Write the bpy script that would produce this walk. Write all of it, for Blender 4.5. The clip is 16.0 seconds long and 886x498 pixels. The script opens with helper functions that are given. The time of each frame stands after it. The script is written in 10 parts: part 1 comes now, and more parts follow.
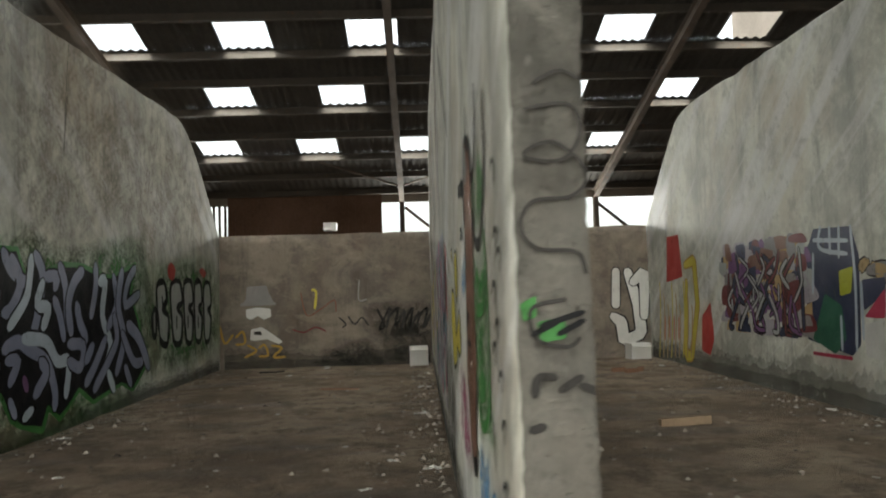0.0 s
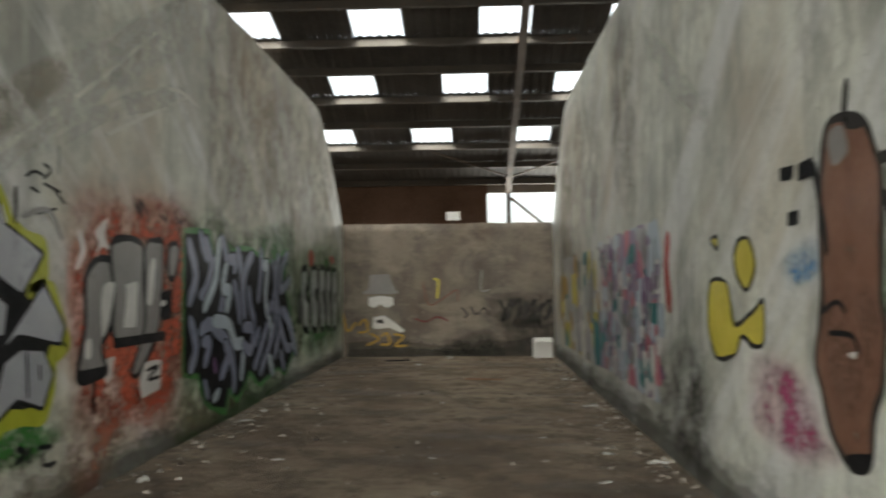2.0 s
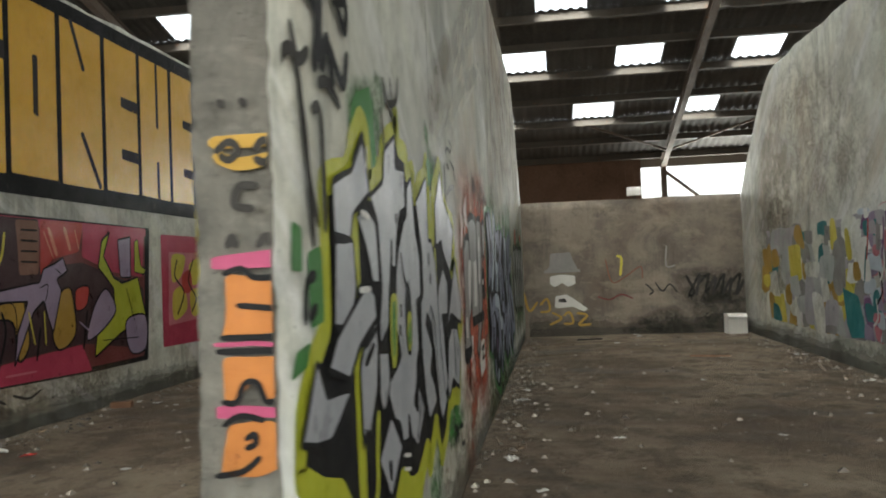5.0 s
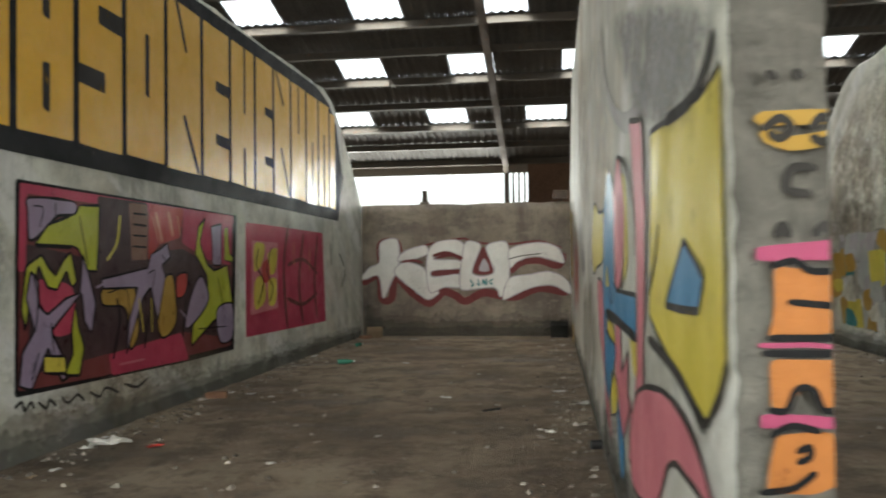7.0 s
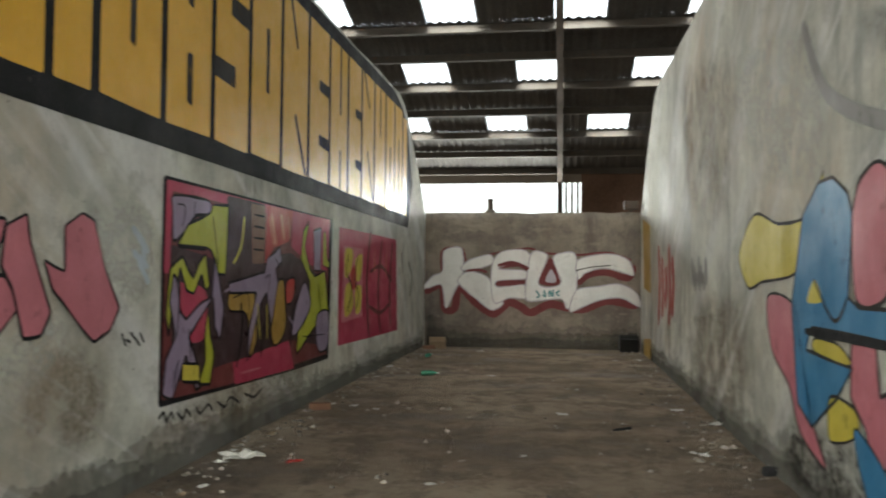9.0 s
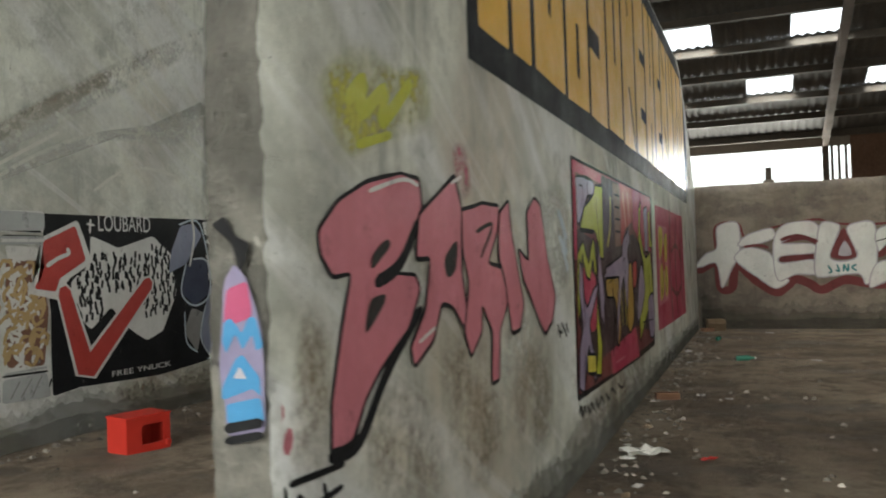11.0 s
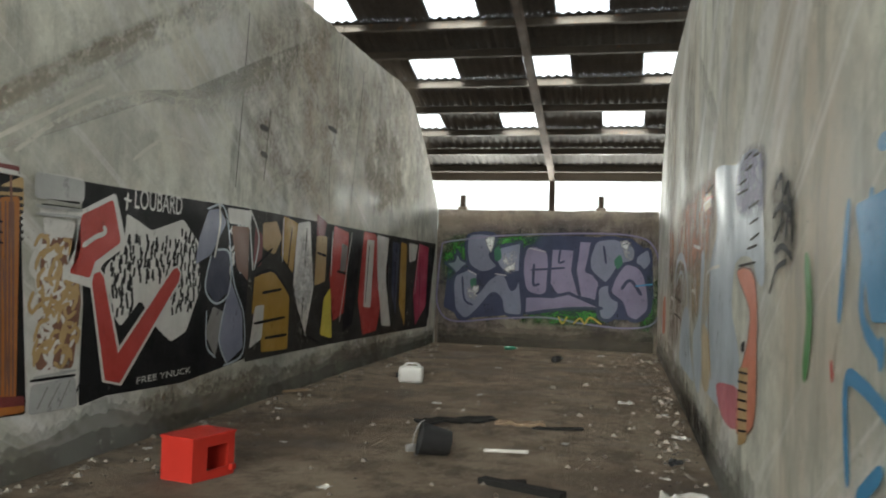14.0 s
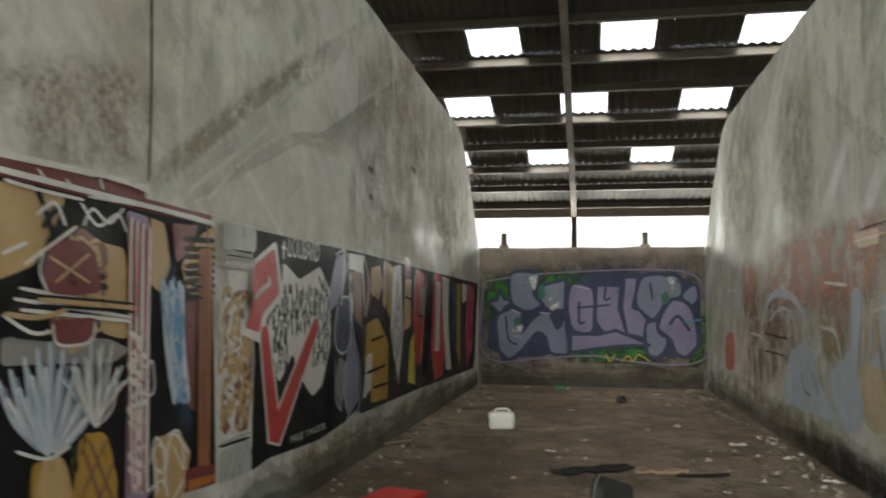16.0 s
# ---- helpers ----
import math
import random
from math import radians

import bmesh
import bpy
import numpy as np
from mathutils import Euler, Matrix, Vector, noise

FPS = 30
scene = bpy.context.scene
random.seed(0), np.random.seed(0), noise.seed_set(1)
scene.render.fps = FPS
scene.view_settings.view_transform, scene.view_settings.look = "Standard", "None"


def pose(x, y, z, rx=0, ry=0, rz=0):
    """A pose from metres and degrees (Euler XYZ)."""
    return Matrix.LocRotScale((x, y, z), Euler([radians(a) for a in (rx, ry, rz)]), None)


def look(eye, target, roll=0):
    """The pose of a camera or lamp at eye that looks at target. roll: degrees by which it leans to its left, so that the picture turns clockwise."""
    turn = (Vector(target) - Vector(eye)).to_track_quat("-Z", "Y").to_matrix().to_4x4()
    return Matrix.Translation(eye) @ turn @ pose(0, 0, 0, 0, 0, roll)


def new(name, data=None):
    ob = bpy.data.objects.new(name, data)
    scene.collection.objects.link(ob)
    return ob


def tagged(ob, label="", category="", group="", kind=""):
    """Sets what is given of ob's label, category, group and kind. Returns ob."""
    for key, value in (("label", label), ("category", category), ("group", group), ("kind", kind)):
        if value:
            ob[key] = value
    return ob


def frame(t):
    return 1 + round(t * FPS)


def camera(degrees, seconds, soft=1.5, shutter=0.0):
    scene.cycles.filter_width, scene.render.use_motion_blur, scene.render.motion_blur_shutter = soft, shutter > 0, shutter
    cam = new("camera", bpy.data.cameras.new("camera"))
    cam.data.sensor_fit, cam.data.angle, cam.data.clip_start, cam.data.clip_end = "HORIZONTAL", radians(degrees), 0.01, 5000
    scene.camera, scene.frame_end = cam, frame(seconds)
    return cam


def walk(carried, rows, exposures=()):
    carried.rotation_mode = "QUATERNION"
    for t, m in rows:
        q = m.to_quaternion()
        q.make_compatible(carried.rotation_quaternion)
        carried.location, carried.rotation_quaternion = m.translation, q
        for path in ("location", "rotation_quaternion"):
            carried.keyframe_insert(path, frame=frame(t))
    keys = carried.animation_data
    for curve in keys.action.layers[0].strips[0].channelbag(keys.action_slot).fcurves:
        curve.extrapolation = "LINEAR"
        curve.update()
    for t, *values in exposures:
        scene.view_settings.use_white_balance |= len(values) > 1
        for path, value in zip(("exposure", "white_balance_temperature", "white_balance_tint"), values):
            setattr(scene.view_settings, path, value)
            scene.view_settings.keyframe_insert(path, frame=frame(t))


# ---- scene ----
from mathutils.geometry import delaunay_2d_cdt

cam = camera(58.0, 16.0, soft=1.9, shutter=0.5)
PATH = [
    (0, (3.932, -3.755, 1.374), (3.993, -1.759, 1.483), -1.7),
    (0.5, (3.593, -3.657, 1.368), (3.687, -1.66, 1.441), -0.9),
    (1, (3.253, -3.624, 1.369), (3.257, -1.626, 1.462), -0.6),
    (1.5, (2.884, -3.653, 1.366), (2.982, -1.656, 1.409), -0.5),
    (2, (2.639, -3.612, 1.359), (2.557, -1.615, 1.453), -0.6),
    (2.5, (2.4, -3.59, 1.353), (2.106, -1.612, 1.416), -1.5),
    (3, (2.116, -3.631, 1.349), (1.838, -1.652, 1.433), -0.4),
    (3.5, (1.82, -3.665, 1.357), (1.538, -1.685, 1.396), -0.0),
    (4, (1.375, -3.602, 1.313), (1.098, -1.623, 1.399), -1.1),
    (4.2, (1.194, -3.557, 1.333), (0.849, -1.587, 1.344), -0.8),
    (4.5, (0.997, -3.631, 1.336), (0.731, -1.651, 1.441), -0.2),
    (4.7, (0.843, -3.635, 1.346), (0.554, -1.657, 1.403), -2.0),
    (6.8, (-0.421, -3.619, 1.353), (-0.593, -1.626, 1.401), -0.4),
    (7, (-0.525, -3.599, 1.367), (-0.797, -1.618, 1.411), -0.7),
    (7.5, (-0.823, -3.51, 1.36), (-1.137, -1.535, 1.389), -1.0),
    (8, (-1.091, -3.482, 1.372), (-1.355, -1.5, 1.375), -0.6),
    (8.5, (-1.368, -3.424, 1.366), (-1.59, -1.437, 1.378), 0.6),
    (9, (-1.661, -3.405, 1.366), (-1.954, -1.428, 1.434), 0.5),
    (9.5, (-2.006, -3.441, 1.377), (-2.418, -1.484, 1.393), -1.5),
    (10, (-2.413, -3.486, 1.342), (-3.01, -1.579, 1.42), -0.9),
    (10.2, (-2.556, -3.516, 1.381), (-3.264, -1.646, 1.41), -0.6),
    (12.3, (-4.143, -3.019, 1.357), (-4.882, -1.161, 1.388), -2.5),
    (12.5, (-4.228, -3.011, 1.344), (-4.945, -1.144, 1.356), -1.1),
    (13, (-4.51, -3.101, 1.347), (-5.167, -1.212, 1.409), 1.6),
    (13.5, (-4.827, -3.142, 1.341), (-5.305, -1.202, 1.427), 0.1),
    (14, (-5.132, -3.161, 1.338), (-5.571, -1.211, 1.4), 1.8),
    (14.5, (-5.419, -3.146, 1.374), (-5.865, -1.196, 1.398), -2.4),
    (15, (-5.812, -3.206, 1.357), (-6.047, -1.222, 1.455), -0.2),
    (15.5, (-6.187, -3.177, 1.326), (-6.484, -1.205, 1.479), 1.6),
    (16, (-6.592, -3.21, 1.379), (-6.95, -1.248, 1.534), 0.5),
]
walk(cam, [(t, look(eye, target, roll)) for t, eye, target, roll in PATH], exposures=[(0, 2.25, 6650, 3), (2, 2.5, 6600, 3), (3.5, 2.7, 6550, 2), (10.2, 2.65, 6500, 2), (14.5, 2.65, 6550, 2), (16, 2.42, 6650, 3)])

# ---- world and light ----
world = bpy.data.worlds.new("overcast_sky")
scene.world = world
world.use_nodes = True
wn = world.node_tree.nodes
sky = wn.new("ShaderNodeTexSky")
sky.sky_type, sky.sun_disc = "NISHITA", False
sky.sun_elevation, sky.sun_rotation = radians(50), radians(200)
sky.air_density, sky.dust_density = 1.0, 6.0
soften = wn.new("ShaderNodeHueSaturation")
soften.inputs["Saturation"].default_value = 0.25
world.node_tree.links.new(sky.outputs[0], soften.inputs["Color"])
world.node_tree.links.new(soften.outputs[0], wn["Background"].inputs[0])
wn["Background"].inputs[1].default_value = 0.15

sun = new("sun", bpy.data.lights.new("sun", "SUN"))
sun.data.energy, sun.data.angle, sun.data.color = 1.0, radians(30), (1.0, 0.97, 0.92)
sun.matrix_world = look((0, -20, 30), (0, 0, 0))


def window_light(name, x, y, z, width, height, target, watts):
    lamp = new(name, bpy.data.lights.new(name, "AREA"))
    lamp.data.shape, lamp.data.size, lamp.data.size_y = "RECTANGLE", width, height
    lamp.data.energy, lamp.data.color = watts, (1.0, 0.985, 0.96)
    lamp.matrix_world = look((x, y, z), target)
    return lamp


# daylight in the wide openings of the front wall, behind the walker
window_light("front_opening_light", -7.5, -9.0, 2.9, 7.0, 3.6, (-7.5, 6.0, 2.4), 86)
window_light("front_opening_light", 4.0, -9.0, 2.9, 7.0, 3.6, (4.0, 6.0, 2.4), 86)
# daylight in the long strip openings under the eaves
window_light("strip_light", -6.0, 17.7, 3.35, 8.4, 0.9, (-6.0, 8.0, 1.6), 130)
window_light("strip_light", 6.0, 17.7, 3.35, 6.0, 0.9, (6.0, 8.0, 1.6), 90)

# ---- materials ----
def material(name, rough=0.8, metal=0.0, spec=0.5):
    m = bpy.data.materials.new(name)
    m.use_nodes = True
    b = m.node_tree.nodes["Principled BSDF"]
    b.inputs["Roughness"].default_value = rough
    b.inputs["Metallic"].default_value = metal
    b.inputs["Specular IOR Level"].default_value = spec
    return m


def node(m, kind, **inputs):
    n = m.node_tree.nodes.new(kind)
    for key, value in inputs.items():
        n.inputs[key.replace("_", " ")].default_value = value
    return n


def link(m, a, b):
    m.node_tree.links.new(a, b)


def place(m, scale=(1, 1, 1)):
    """World-sized coordinates, stretched by scale."""
    g = node(m, "ShaderNodeNewGeometry")
    mp = node(m, "ShaderNodeMapping", Scale=scale)
    link(m, g.outputs["Position"], mp.inputs["Vector"])
    return mp.outputs["Vector"]


def grain(m, scale, detail=6, rough=0.6, stretch=(1, 1, 1), lo=0.35, hi=0.65):
    n = node(m, "ShaderNodeTexNoise", Scale=scale, Detail=detail, Roughness=rough)
    link(m, place(m, stretch), n.inputs["Vector"])
    r = node(m, "ShaderNodeMapRange", From_Min=lo, From_Max=hi)
    link(m, n.outputs["Fac"], r.inputs["Value"])
    return r.outputs["Result"]


def mix(m, fac, a, b, how="MIX"):
    n = m.node_tree.nodes.new("ShaderNodeMix")
    n.data_type, n.blend_type = "RGBA", how
    for value, socket in ((fac, n.inputs["Factor"]), (a, n.inputs["A"]), (b, n.inputs["B"])):
        if isinstance(value, (int, float)):
            socket.default_value = value
        elif isinstance(value, tuple):
            socket.default_value = (*value, 1)
        else:
            link(m, value, socket)
    return n.outputs["Result"]


def times(m, a, k):
    n = m.node_tree.nodes.new("ShaderNodeMath")
    n.operation = "MULTIPLY"
    link(m, a, n.inputs[0])
    if isinstance(k, (int, float)):
        n.inputs[1].default_value = k
    else:
        link(m, k, n.inputs[1])
    return n.outputs[0]


def finish(m, colour, height=None, strength=0.3, distance=0.01, rough=None):
    b = m.node_tree.nodes["Principled BSDF"]
    link(m, colour, b.inputs["Base Color"])
    if height is not None:
        n = node(m, "ShaderNodeBump", Strength=strength, Distance=distance)
        link(m, height, n.inputs["Height"])
        link(m, n.outputs["Normal"], b.inputs["Normal"])
    if rough is not None:
        r = node(m, "ShaderNodeMapRange", To_Min=rough[1], To_Max=rough[2])
        link(m, rough[0], r.inputs["Value"])
        link(m, r.outputs["Result"], b.inputs["Roughness"])
    return m


def slanted(m, degrees, stretch, scale, lo, hi):
    """Streaks that run at a slant across the wall."""
    g = node(m, "ShaderNodeNewGeometry")
    turn = node(m, "ShaderNodeMapping", Rotation=(radians(degrees), 0, 0))
    mp = node(m, "ShaderNodeMapping", Scale=stretch)
    link(m, g.outputs["Position"], turn.inputs["Vector"])
    link(m, turn.outputs["Vector"], mp.inputs["Vector"])
    n = node(m, "ShaderNodeTexNoise", Scale=scale, Detail=6, Roughness=0.6, Distortion=0.6)
    link(m, mp.outputs["Vector"], n.inputs["Vector"])
    r = node(m, "ShaderNodeMapRange", From_Min=lo, From_Max=hi)
    link(m, n.outputs["Fac"], r.inputs["Value"])
    return r.outputs["Result"]


def concrete(name, base, dark, warm, streaks=0.6, bump=0.5):
    """Cast concrete: cloudy patches, slanting scrape marks, uneven run-down stains, fine pores."""
    m = material(name, 0.85)
    clouds = grain(m, 0.75, 10, 0.72, lo=0.42, hi=0.58)
    runs = grain(m, 0.9, 9, 0.74, (2.2, 1.7, 0.3), 0.53, 0.64)
    brown = grain(m, 0.6, 7, 0.66, (1, 1, 0.6), 0.5, 0.7)
    fine = grain(m, 22, 7, 0.75)
    blotch = grain(m, 3.5, 9, 0.75, lo=0.52, hi=0.64)
    pores = grain(m, 70, 2, 0.5, lo=0.27, hi=0.36)
    scrape = slanted(m, 38, (1, 0.12, 1.9), 1.0, 0.5, 0.62)
    scratch = slanted(m, 30, (1, 0.05, 2.6), 4.0, 0.57, 0.66)
    c = mix(m, clouds, dark, base)
    c = mix(m, times(m, brown, 0.75), c, warm)
    c = mix(m, times(m, runs, streaks), c, tuple(v * 0.5 for v in dark))
    c = mix(m, times(m, scrape, 0.6), c, tuple(min(0.75, v * 1.3) for v in base))
    c = mix(m, times(m, scratch, 0.4), c, tuple(min(0.75, v * 1.25) for v in base))
    c = mix(m, times(m, blotch, 0.55), c, tuple(v * 0.7 for v in dark))
    c = mix(m, grain(m, 45, 3, 0.5, lo=0.3, hi=0.24), c, tuple(v * 0.25 for v in dark))
    c = mix(m, times(m, fine, 0.3), c, tuple(v * 0.5 for v in base))
    return finish(m, c, mix(m, 0.5, fine, pores), bump, 0.01, (clouds, 0.58, 0.88))


def plain(name, colour, var=0.35, scale=8.0, rough=0.7, metal=0.0, bump=0.2, wear=None):
    """A coating with soft patches, grain and, where given, worn spots of another colour."""
    m = material(name, rough, metal, 0.3)
    patch = grain(m, scale * 0.25, 6)
    fine = grain(m, scale * 5, 5)
    c = mix(m, times(m, patch, var), colour, tuple(v * 0.55 for v in colour))
    c = mix(m, times(m, fine, var * 0.5), c, tuple(min(0.85, v * 1.3 + 0.01) for v in colour))
    if wear is not None:
        spots = grain(m, scale * 1.4, 8, 0.7, lo=0.6, hi=0.68)
        c = mix(m, times(m, spots, 0.8), c, wear)
    return finish(m, c, fine, bump, 0.004, (patch, max(0.05, rough - 0.12), min(1, rough + 0.1)))


CONCRETE = concrete("wall_concrete", (0.72, 0.725, 0.64), (0.37, 0.37, 0.32), (0.44, 0.35, 0.25), 0.75, 0.8)
CONCRETE_BACK = concrete("back_wall_concrete", (0.225, 0.187, 0.148), (0.10, 0.08, 0.062), (0.12, 0.083, 0.055), 0.6)
# end faces: rougher concrete, darkened in colour to offset the front lamps' light
CONCRETE_END_SHADED = concrete("wall_end_concrete_shaded", (0.27, 0.255, 0.22), (0.10, 0.095, 0.08), (0.16, 0.135, 0.105), 0.5, 1.6)
ROOF = plain("roof_sheet", (0.055, 0.05, 0.045), 0.6, 3, 0.9)
STEEL = plain("rusty_steel", (0.10, 0.075, 0.058), 0.7, 6, 0.75, 0.2, 0.4, (0.16, 0.07, 0.035))
PURLIN = plain("purlin_paint", (0.065, 0.055, 0.045), 0.6, 5, 0.7, 0.0, 0.3, (0.12, 0.06, 0.03))
CLADDING = plain("rusty_cladding", (0.13, 0.075, 0.05), 0.7, 4, 0.8, 0.1, 0.3, (0.07, 0.045, 0.035))
OUTER = plain("outer_wall_block", (0.25, 0.22, 0.19), 0.5, 3, 0.9)


def earth():
    m = material("dirt_floor", 0.9)
    big = grain(m, 0.5, 9, 0.7, lo=0.42, hi=0.6)
    mid = grain(m, 2.6, 8, 0.72, (1, 0.8, 1), 0.47, 0.6)
    fine = grain(m, 30, 6, 0.7)
    speck = grain(m, 75, 3, 0.6, lo=0.66, hi=0.7)
    wet = grain(m, 0.7, 6, 0.6, (0.8, 1.2, 1), 0.5, 0.66)
    c = mix(m, big, (0.15, 0.10, 0.062), (0.38, 0.30, 0.21))
    c = mix(m, times(m, mid, 0.85), c, (0.085, 0.053, 0.032))
    c = mix(m, times(m, fine, 0.4), c, (0.30, 0.24, 0.17))
    c = mix(m, times(m, wet, 0.45), c, (0.05, 0.036, 0.025))
    c = mix(m, times(m, speck, 0.6), c, (0.42, 0.39, 0.34))
    return finish(m, c, mix(m, 0.6, mid, fine), 1.0, 0.05, (wet, 0.92, 0.5))


EARTH = earth()

# ---- building blocks ----
def mesh_of(bm, name, mat, smooth=False):
    bmesh.ops.recalc_face_normals(bm, faces=bm.faces[:])
    data = bpy.data.meshes.new(name)
    if smooth:
        for f in bm.faces:
            f.smooth = True
    bm.to_mesh(data)
    bm.free()
    if mat is not None:
        data.materials.append(mat)
    return data


def thing(name, bm, mat, label="", category="", group="", kind="", smooth=False, at=None):
    ob = tagged(new(name, mesh_of(bm, name, mat, smooth)), label, category, group, kind)
    if at is not None:
        ob.matrix_world = at
    return ob


def empty(name, label, category, group="", at=None, kind=""):
    ob = tagged(new(name), label, category, group, kind)
    if at is not None:
        ob.matrix_basis = at
    return ob


def part(name, bm, mat, parent, label="", smooth=False, kind=""):
    ob = new(name, mesh_of(bm, name, mat, smooth))
    ob.parent = parent
    return tagged(ob, label, kind=kind)


def box(bm, x0, x1, y0, y1, z0, z1, m=None):
    m = m or Matrix()
    v = [bm.verts.new(m @ Vector((x, y, z))) for x in (x0, x1) for y in (y0, y1) for z in (z0, z1)]
    for f in ((0, 1, 3, 2), (4, 6, 7, 5), (0, 4, 5, 1), (2, 3, 7, 6), (0, 2, 6, 4), (1, 5, 7, 3)):
        bm.faces.new([v[i] for i in f])
    return bm


def boxed(*a, bevel=0.0, m=None):
    bm = box(bmesh.new(), *a, m=m)
    if bevel:
        bmesh.ops.bevel(bm, geom=bm.edges[:], offset=bevel, segments=2, affect="EDGES", profile=0.6)
    return bm


def rough_at(x, y, z, scale):
    return noise.fractal(Vector((x, y, z)) * scale, 0.9, 2.1, 4)


# ---- the plan ----
BACK, OUTSIDE = 12.0, 17.8      # back wall, outer wall
WALL_H = 2.6
# each partition: left face, right face
PARTITIONS = ((8.48, 8.68), (4.15, 4.345), (-0.18, 0.02), (-4.49, -4.305), (-8.86, -8.665))
BAYS = ((4.345, 8.48), (0.02, 4.15), (-4.305, -0.18), (-8.665, -4.49))
SLOPE = 0.257


def roof_z(y):
    return 8.706 - SLOPE * y if y > -3.6 else 8.706 + SLOPE * (y + 7.2)


def wall_top(y):
    """Outline of a partition's top edge: nearly level, a rounded knee, a steep run down to the back wall."""
    if y < 9.3:
        return 4.40 - 0.012 * (9.3 - y)
    if y < 10.1:
        u = (y - 9.3) / 0.8
        return 4.40 - 0.20 * u * u - 0.02 * u
    u = min(1.0, (y - 10.1) / 1.9)
    return 4.18 - 1.58 * (0.80 * u + 0.20 * u * u)


ENDS = (-1.9, -1.9, -1.96, -1.75, -2.1)


def partition(index, x0, x1):
    bm = bmesh.new()
    front = ENDS[index - 1]
    ys = [front + (BACK - front) * i / 64 for i in range(65)]
    rows = 150
    sides = []
    for x, sign in ((x0, 1), (x1, -1)):
        grid = []
        for i, y in enumerate(ys):
            top = wall_top(y) + 0.03 * rough_at(index, y, 0, 1.7)
            col = []
            for j in range(rows + 1):
                z = top * j / rows
                dent = 0.009 * abs(rough_at(x * 3, y, z, 1.3))
                round_off = 0.03 if j == rows else 0
                ahead = 0.0
                if i == 0:
                    ahead = 0.012 * abs(rough_at(x, 7.7, z, 3.0)) + 0.022 * abs(rough_at(x, 1.7, z, 14))
                    dent += 0.004 + 0.012 * abs(rough_at(x, 3.1, z, 12.0))
                col.append(bm.verts.new((x + sign * (dent + round_off), y + ahead, z)))
            grid.append(col)
        for i in range(64):
            for j in range(rows):
                bm.faces.new((grid[i][j], grid[i + 1][j], grid[i + 1][j + 1], grid[i][j + 1]))
        sides.append(grid)
    a, b = sides
    for i in range(64):
        bm.faces.new((a[i][rows], a[i + 1][rows], b[i + 1][rows], b[i][rows]))
    for j in range(rows):
        bm.faces.new((a[64][j], a[64][j + 1], b[64][j + 1], b[64][j]))
    # broken, pitted end face
    strips = 14
    prev = [a[0][j] for j in range(rows + 1)]
    for s in range(1, strips + 1):
        if s == strips:
            cur = [b[0][j] for j in range(rows + 1)]
        else:
            cur = []
            for j in range(rows + 1):
                p = a[0][j].co.lerp(b[0][j].co, s / strips)
                p.y = front + 0.02 * abs(rough_at(p.x * 2, 5.0, p.z, 4.5)) + 0.022 * abs(rough_at(p.x, 2.0, p.z, 15.0))
                cur.append(bm.verts.new(p))
        for j in range(rows):
            bm.faces.new((prev[j], prev[j + 1], cur[j + 1], cur[j]))
        prev = cur
    ob = thing("wall_partition_%d" % index, bm, CONCRETE, "tall stained concrete bay wall with a sloping top", "wall", kind="structure", smooth=True)
    # faces turned to the front take the darker copy, shade put into its colour
    ob.data.materials.append(CONCRETE_END_SHADED)
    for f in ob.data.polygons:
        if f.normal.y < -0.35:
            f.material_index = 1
    return ob


for n, (x0, x1) in enumerate(PARTITIONS):
    partition(n + 1, x0, x1)


def back_wall(index, x0, x1):
    bm = bmesh.new()
    cols, rows = 24, 16
    front, rear = [], []
    for i in range(cols + 1):
        x = x0 + (x1 - x0) * i / cols
        top = WALL_H + 0.025 * rough_at(x, 3, index, 1.6)
        front.append([bm.verts.new((x, BACK + 0.012 * abs(rough_at(x, 9, top * j / rows, 1.5)) + (0.02 if j == rows else 0), top * j / rows)) for j in range(rows + 1)])
        rear.append([bm.verts.new((x, BACK + 0.2, z)) for z in (0, top)])
    for i in range(cols):
        for j in range(rows):
            bm.faces.new((front[i][j], front[i + 1][j], front[i + 1][j + 1], front[i][j + 1]))
        bm.faces.new((front[i][rows], front[i + 1][rows], rear[i + 1][1], rear[i][1]))
        bm.faces.new((rear[i][0], rear[i + 1][0], rear[i + 1][1], rear[i][1]))
    return thing("wall_back_%d" % index, bm, CONCRETE_BACK, "low brown stained concrete wall closing the bay", "wall", kind="structure", smooth=True)


for n, (x0, x1) in enumerate(BAYS):
    back_wall(n + 1, x0 + 0.001, x1 - 0.001)


def ground():
    bm = bmesh.new()
    xs = [-16 + 30 * i / 150 for i in range(151)]
    ys = [-12 + 32 * i / 150 for i in range(151)]
    g = []
    for x in xs:
        g.append([bm.verts.new((x, y, 0.018 * rough_at(x, y, 0, 0.9) + 0.008 * rough_at(x, y, 4, 4.0))) for y in ys])
    for i in range(150):
        for j in range(150):
            bm.faces.new((g[i][j], g[i + 1][j], g[i + 1][j + 1], g[i][j + 1]))
    thing("floor", bm, EARTH, "dark damp dirt over a concrete floor", "floor", kind="structure", smooth=True)
    bm = bmesh.new()
    s = [bm.verts.new(p) for p in ((-900, -900, -0.12), (900, -900, -0.12), (900, 900, -0.12), (-900, 900, -0.12))]
    bm.faces.new(s)
    thing("ground", bm, EARTH, "bare open ground outside the building", "ground", kind="structure")


ground()

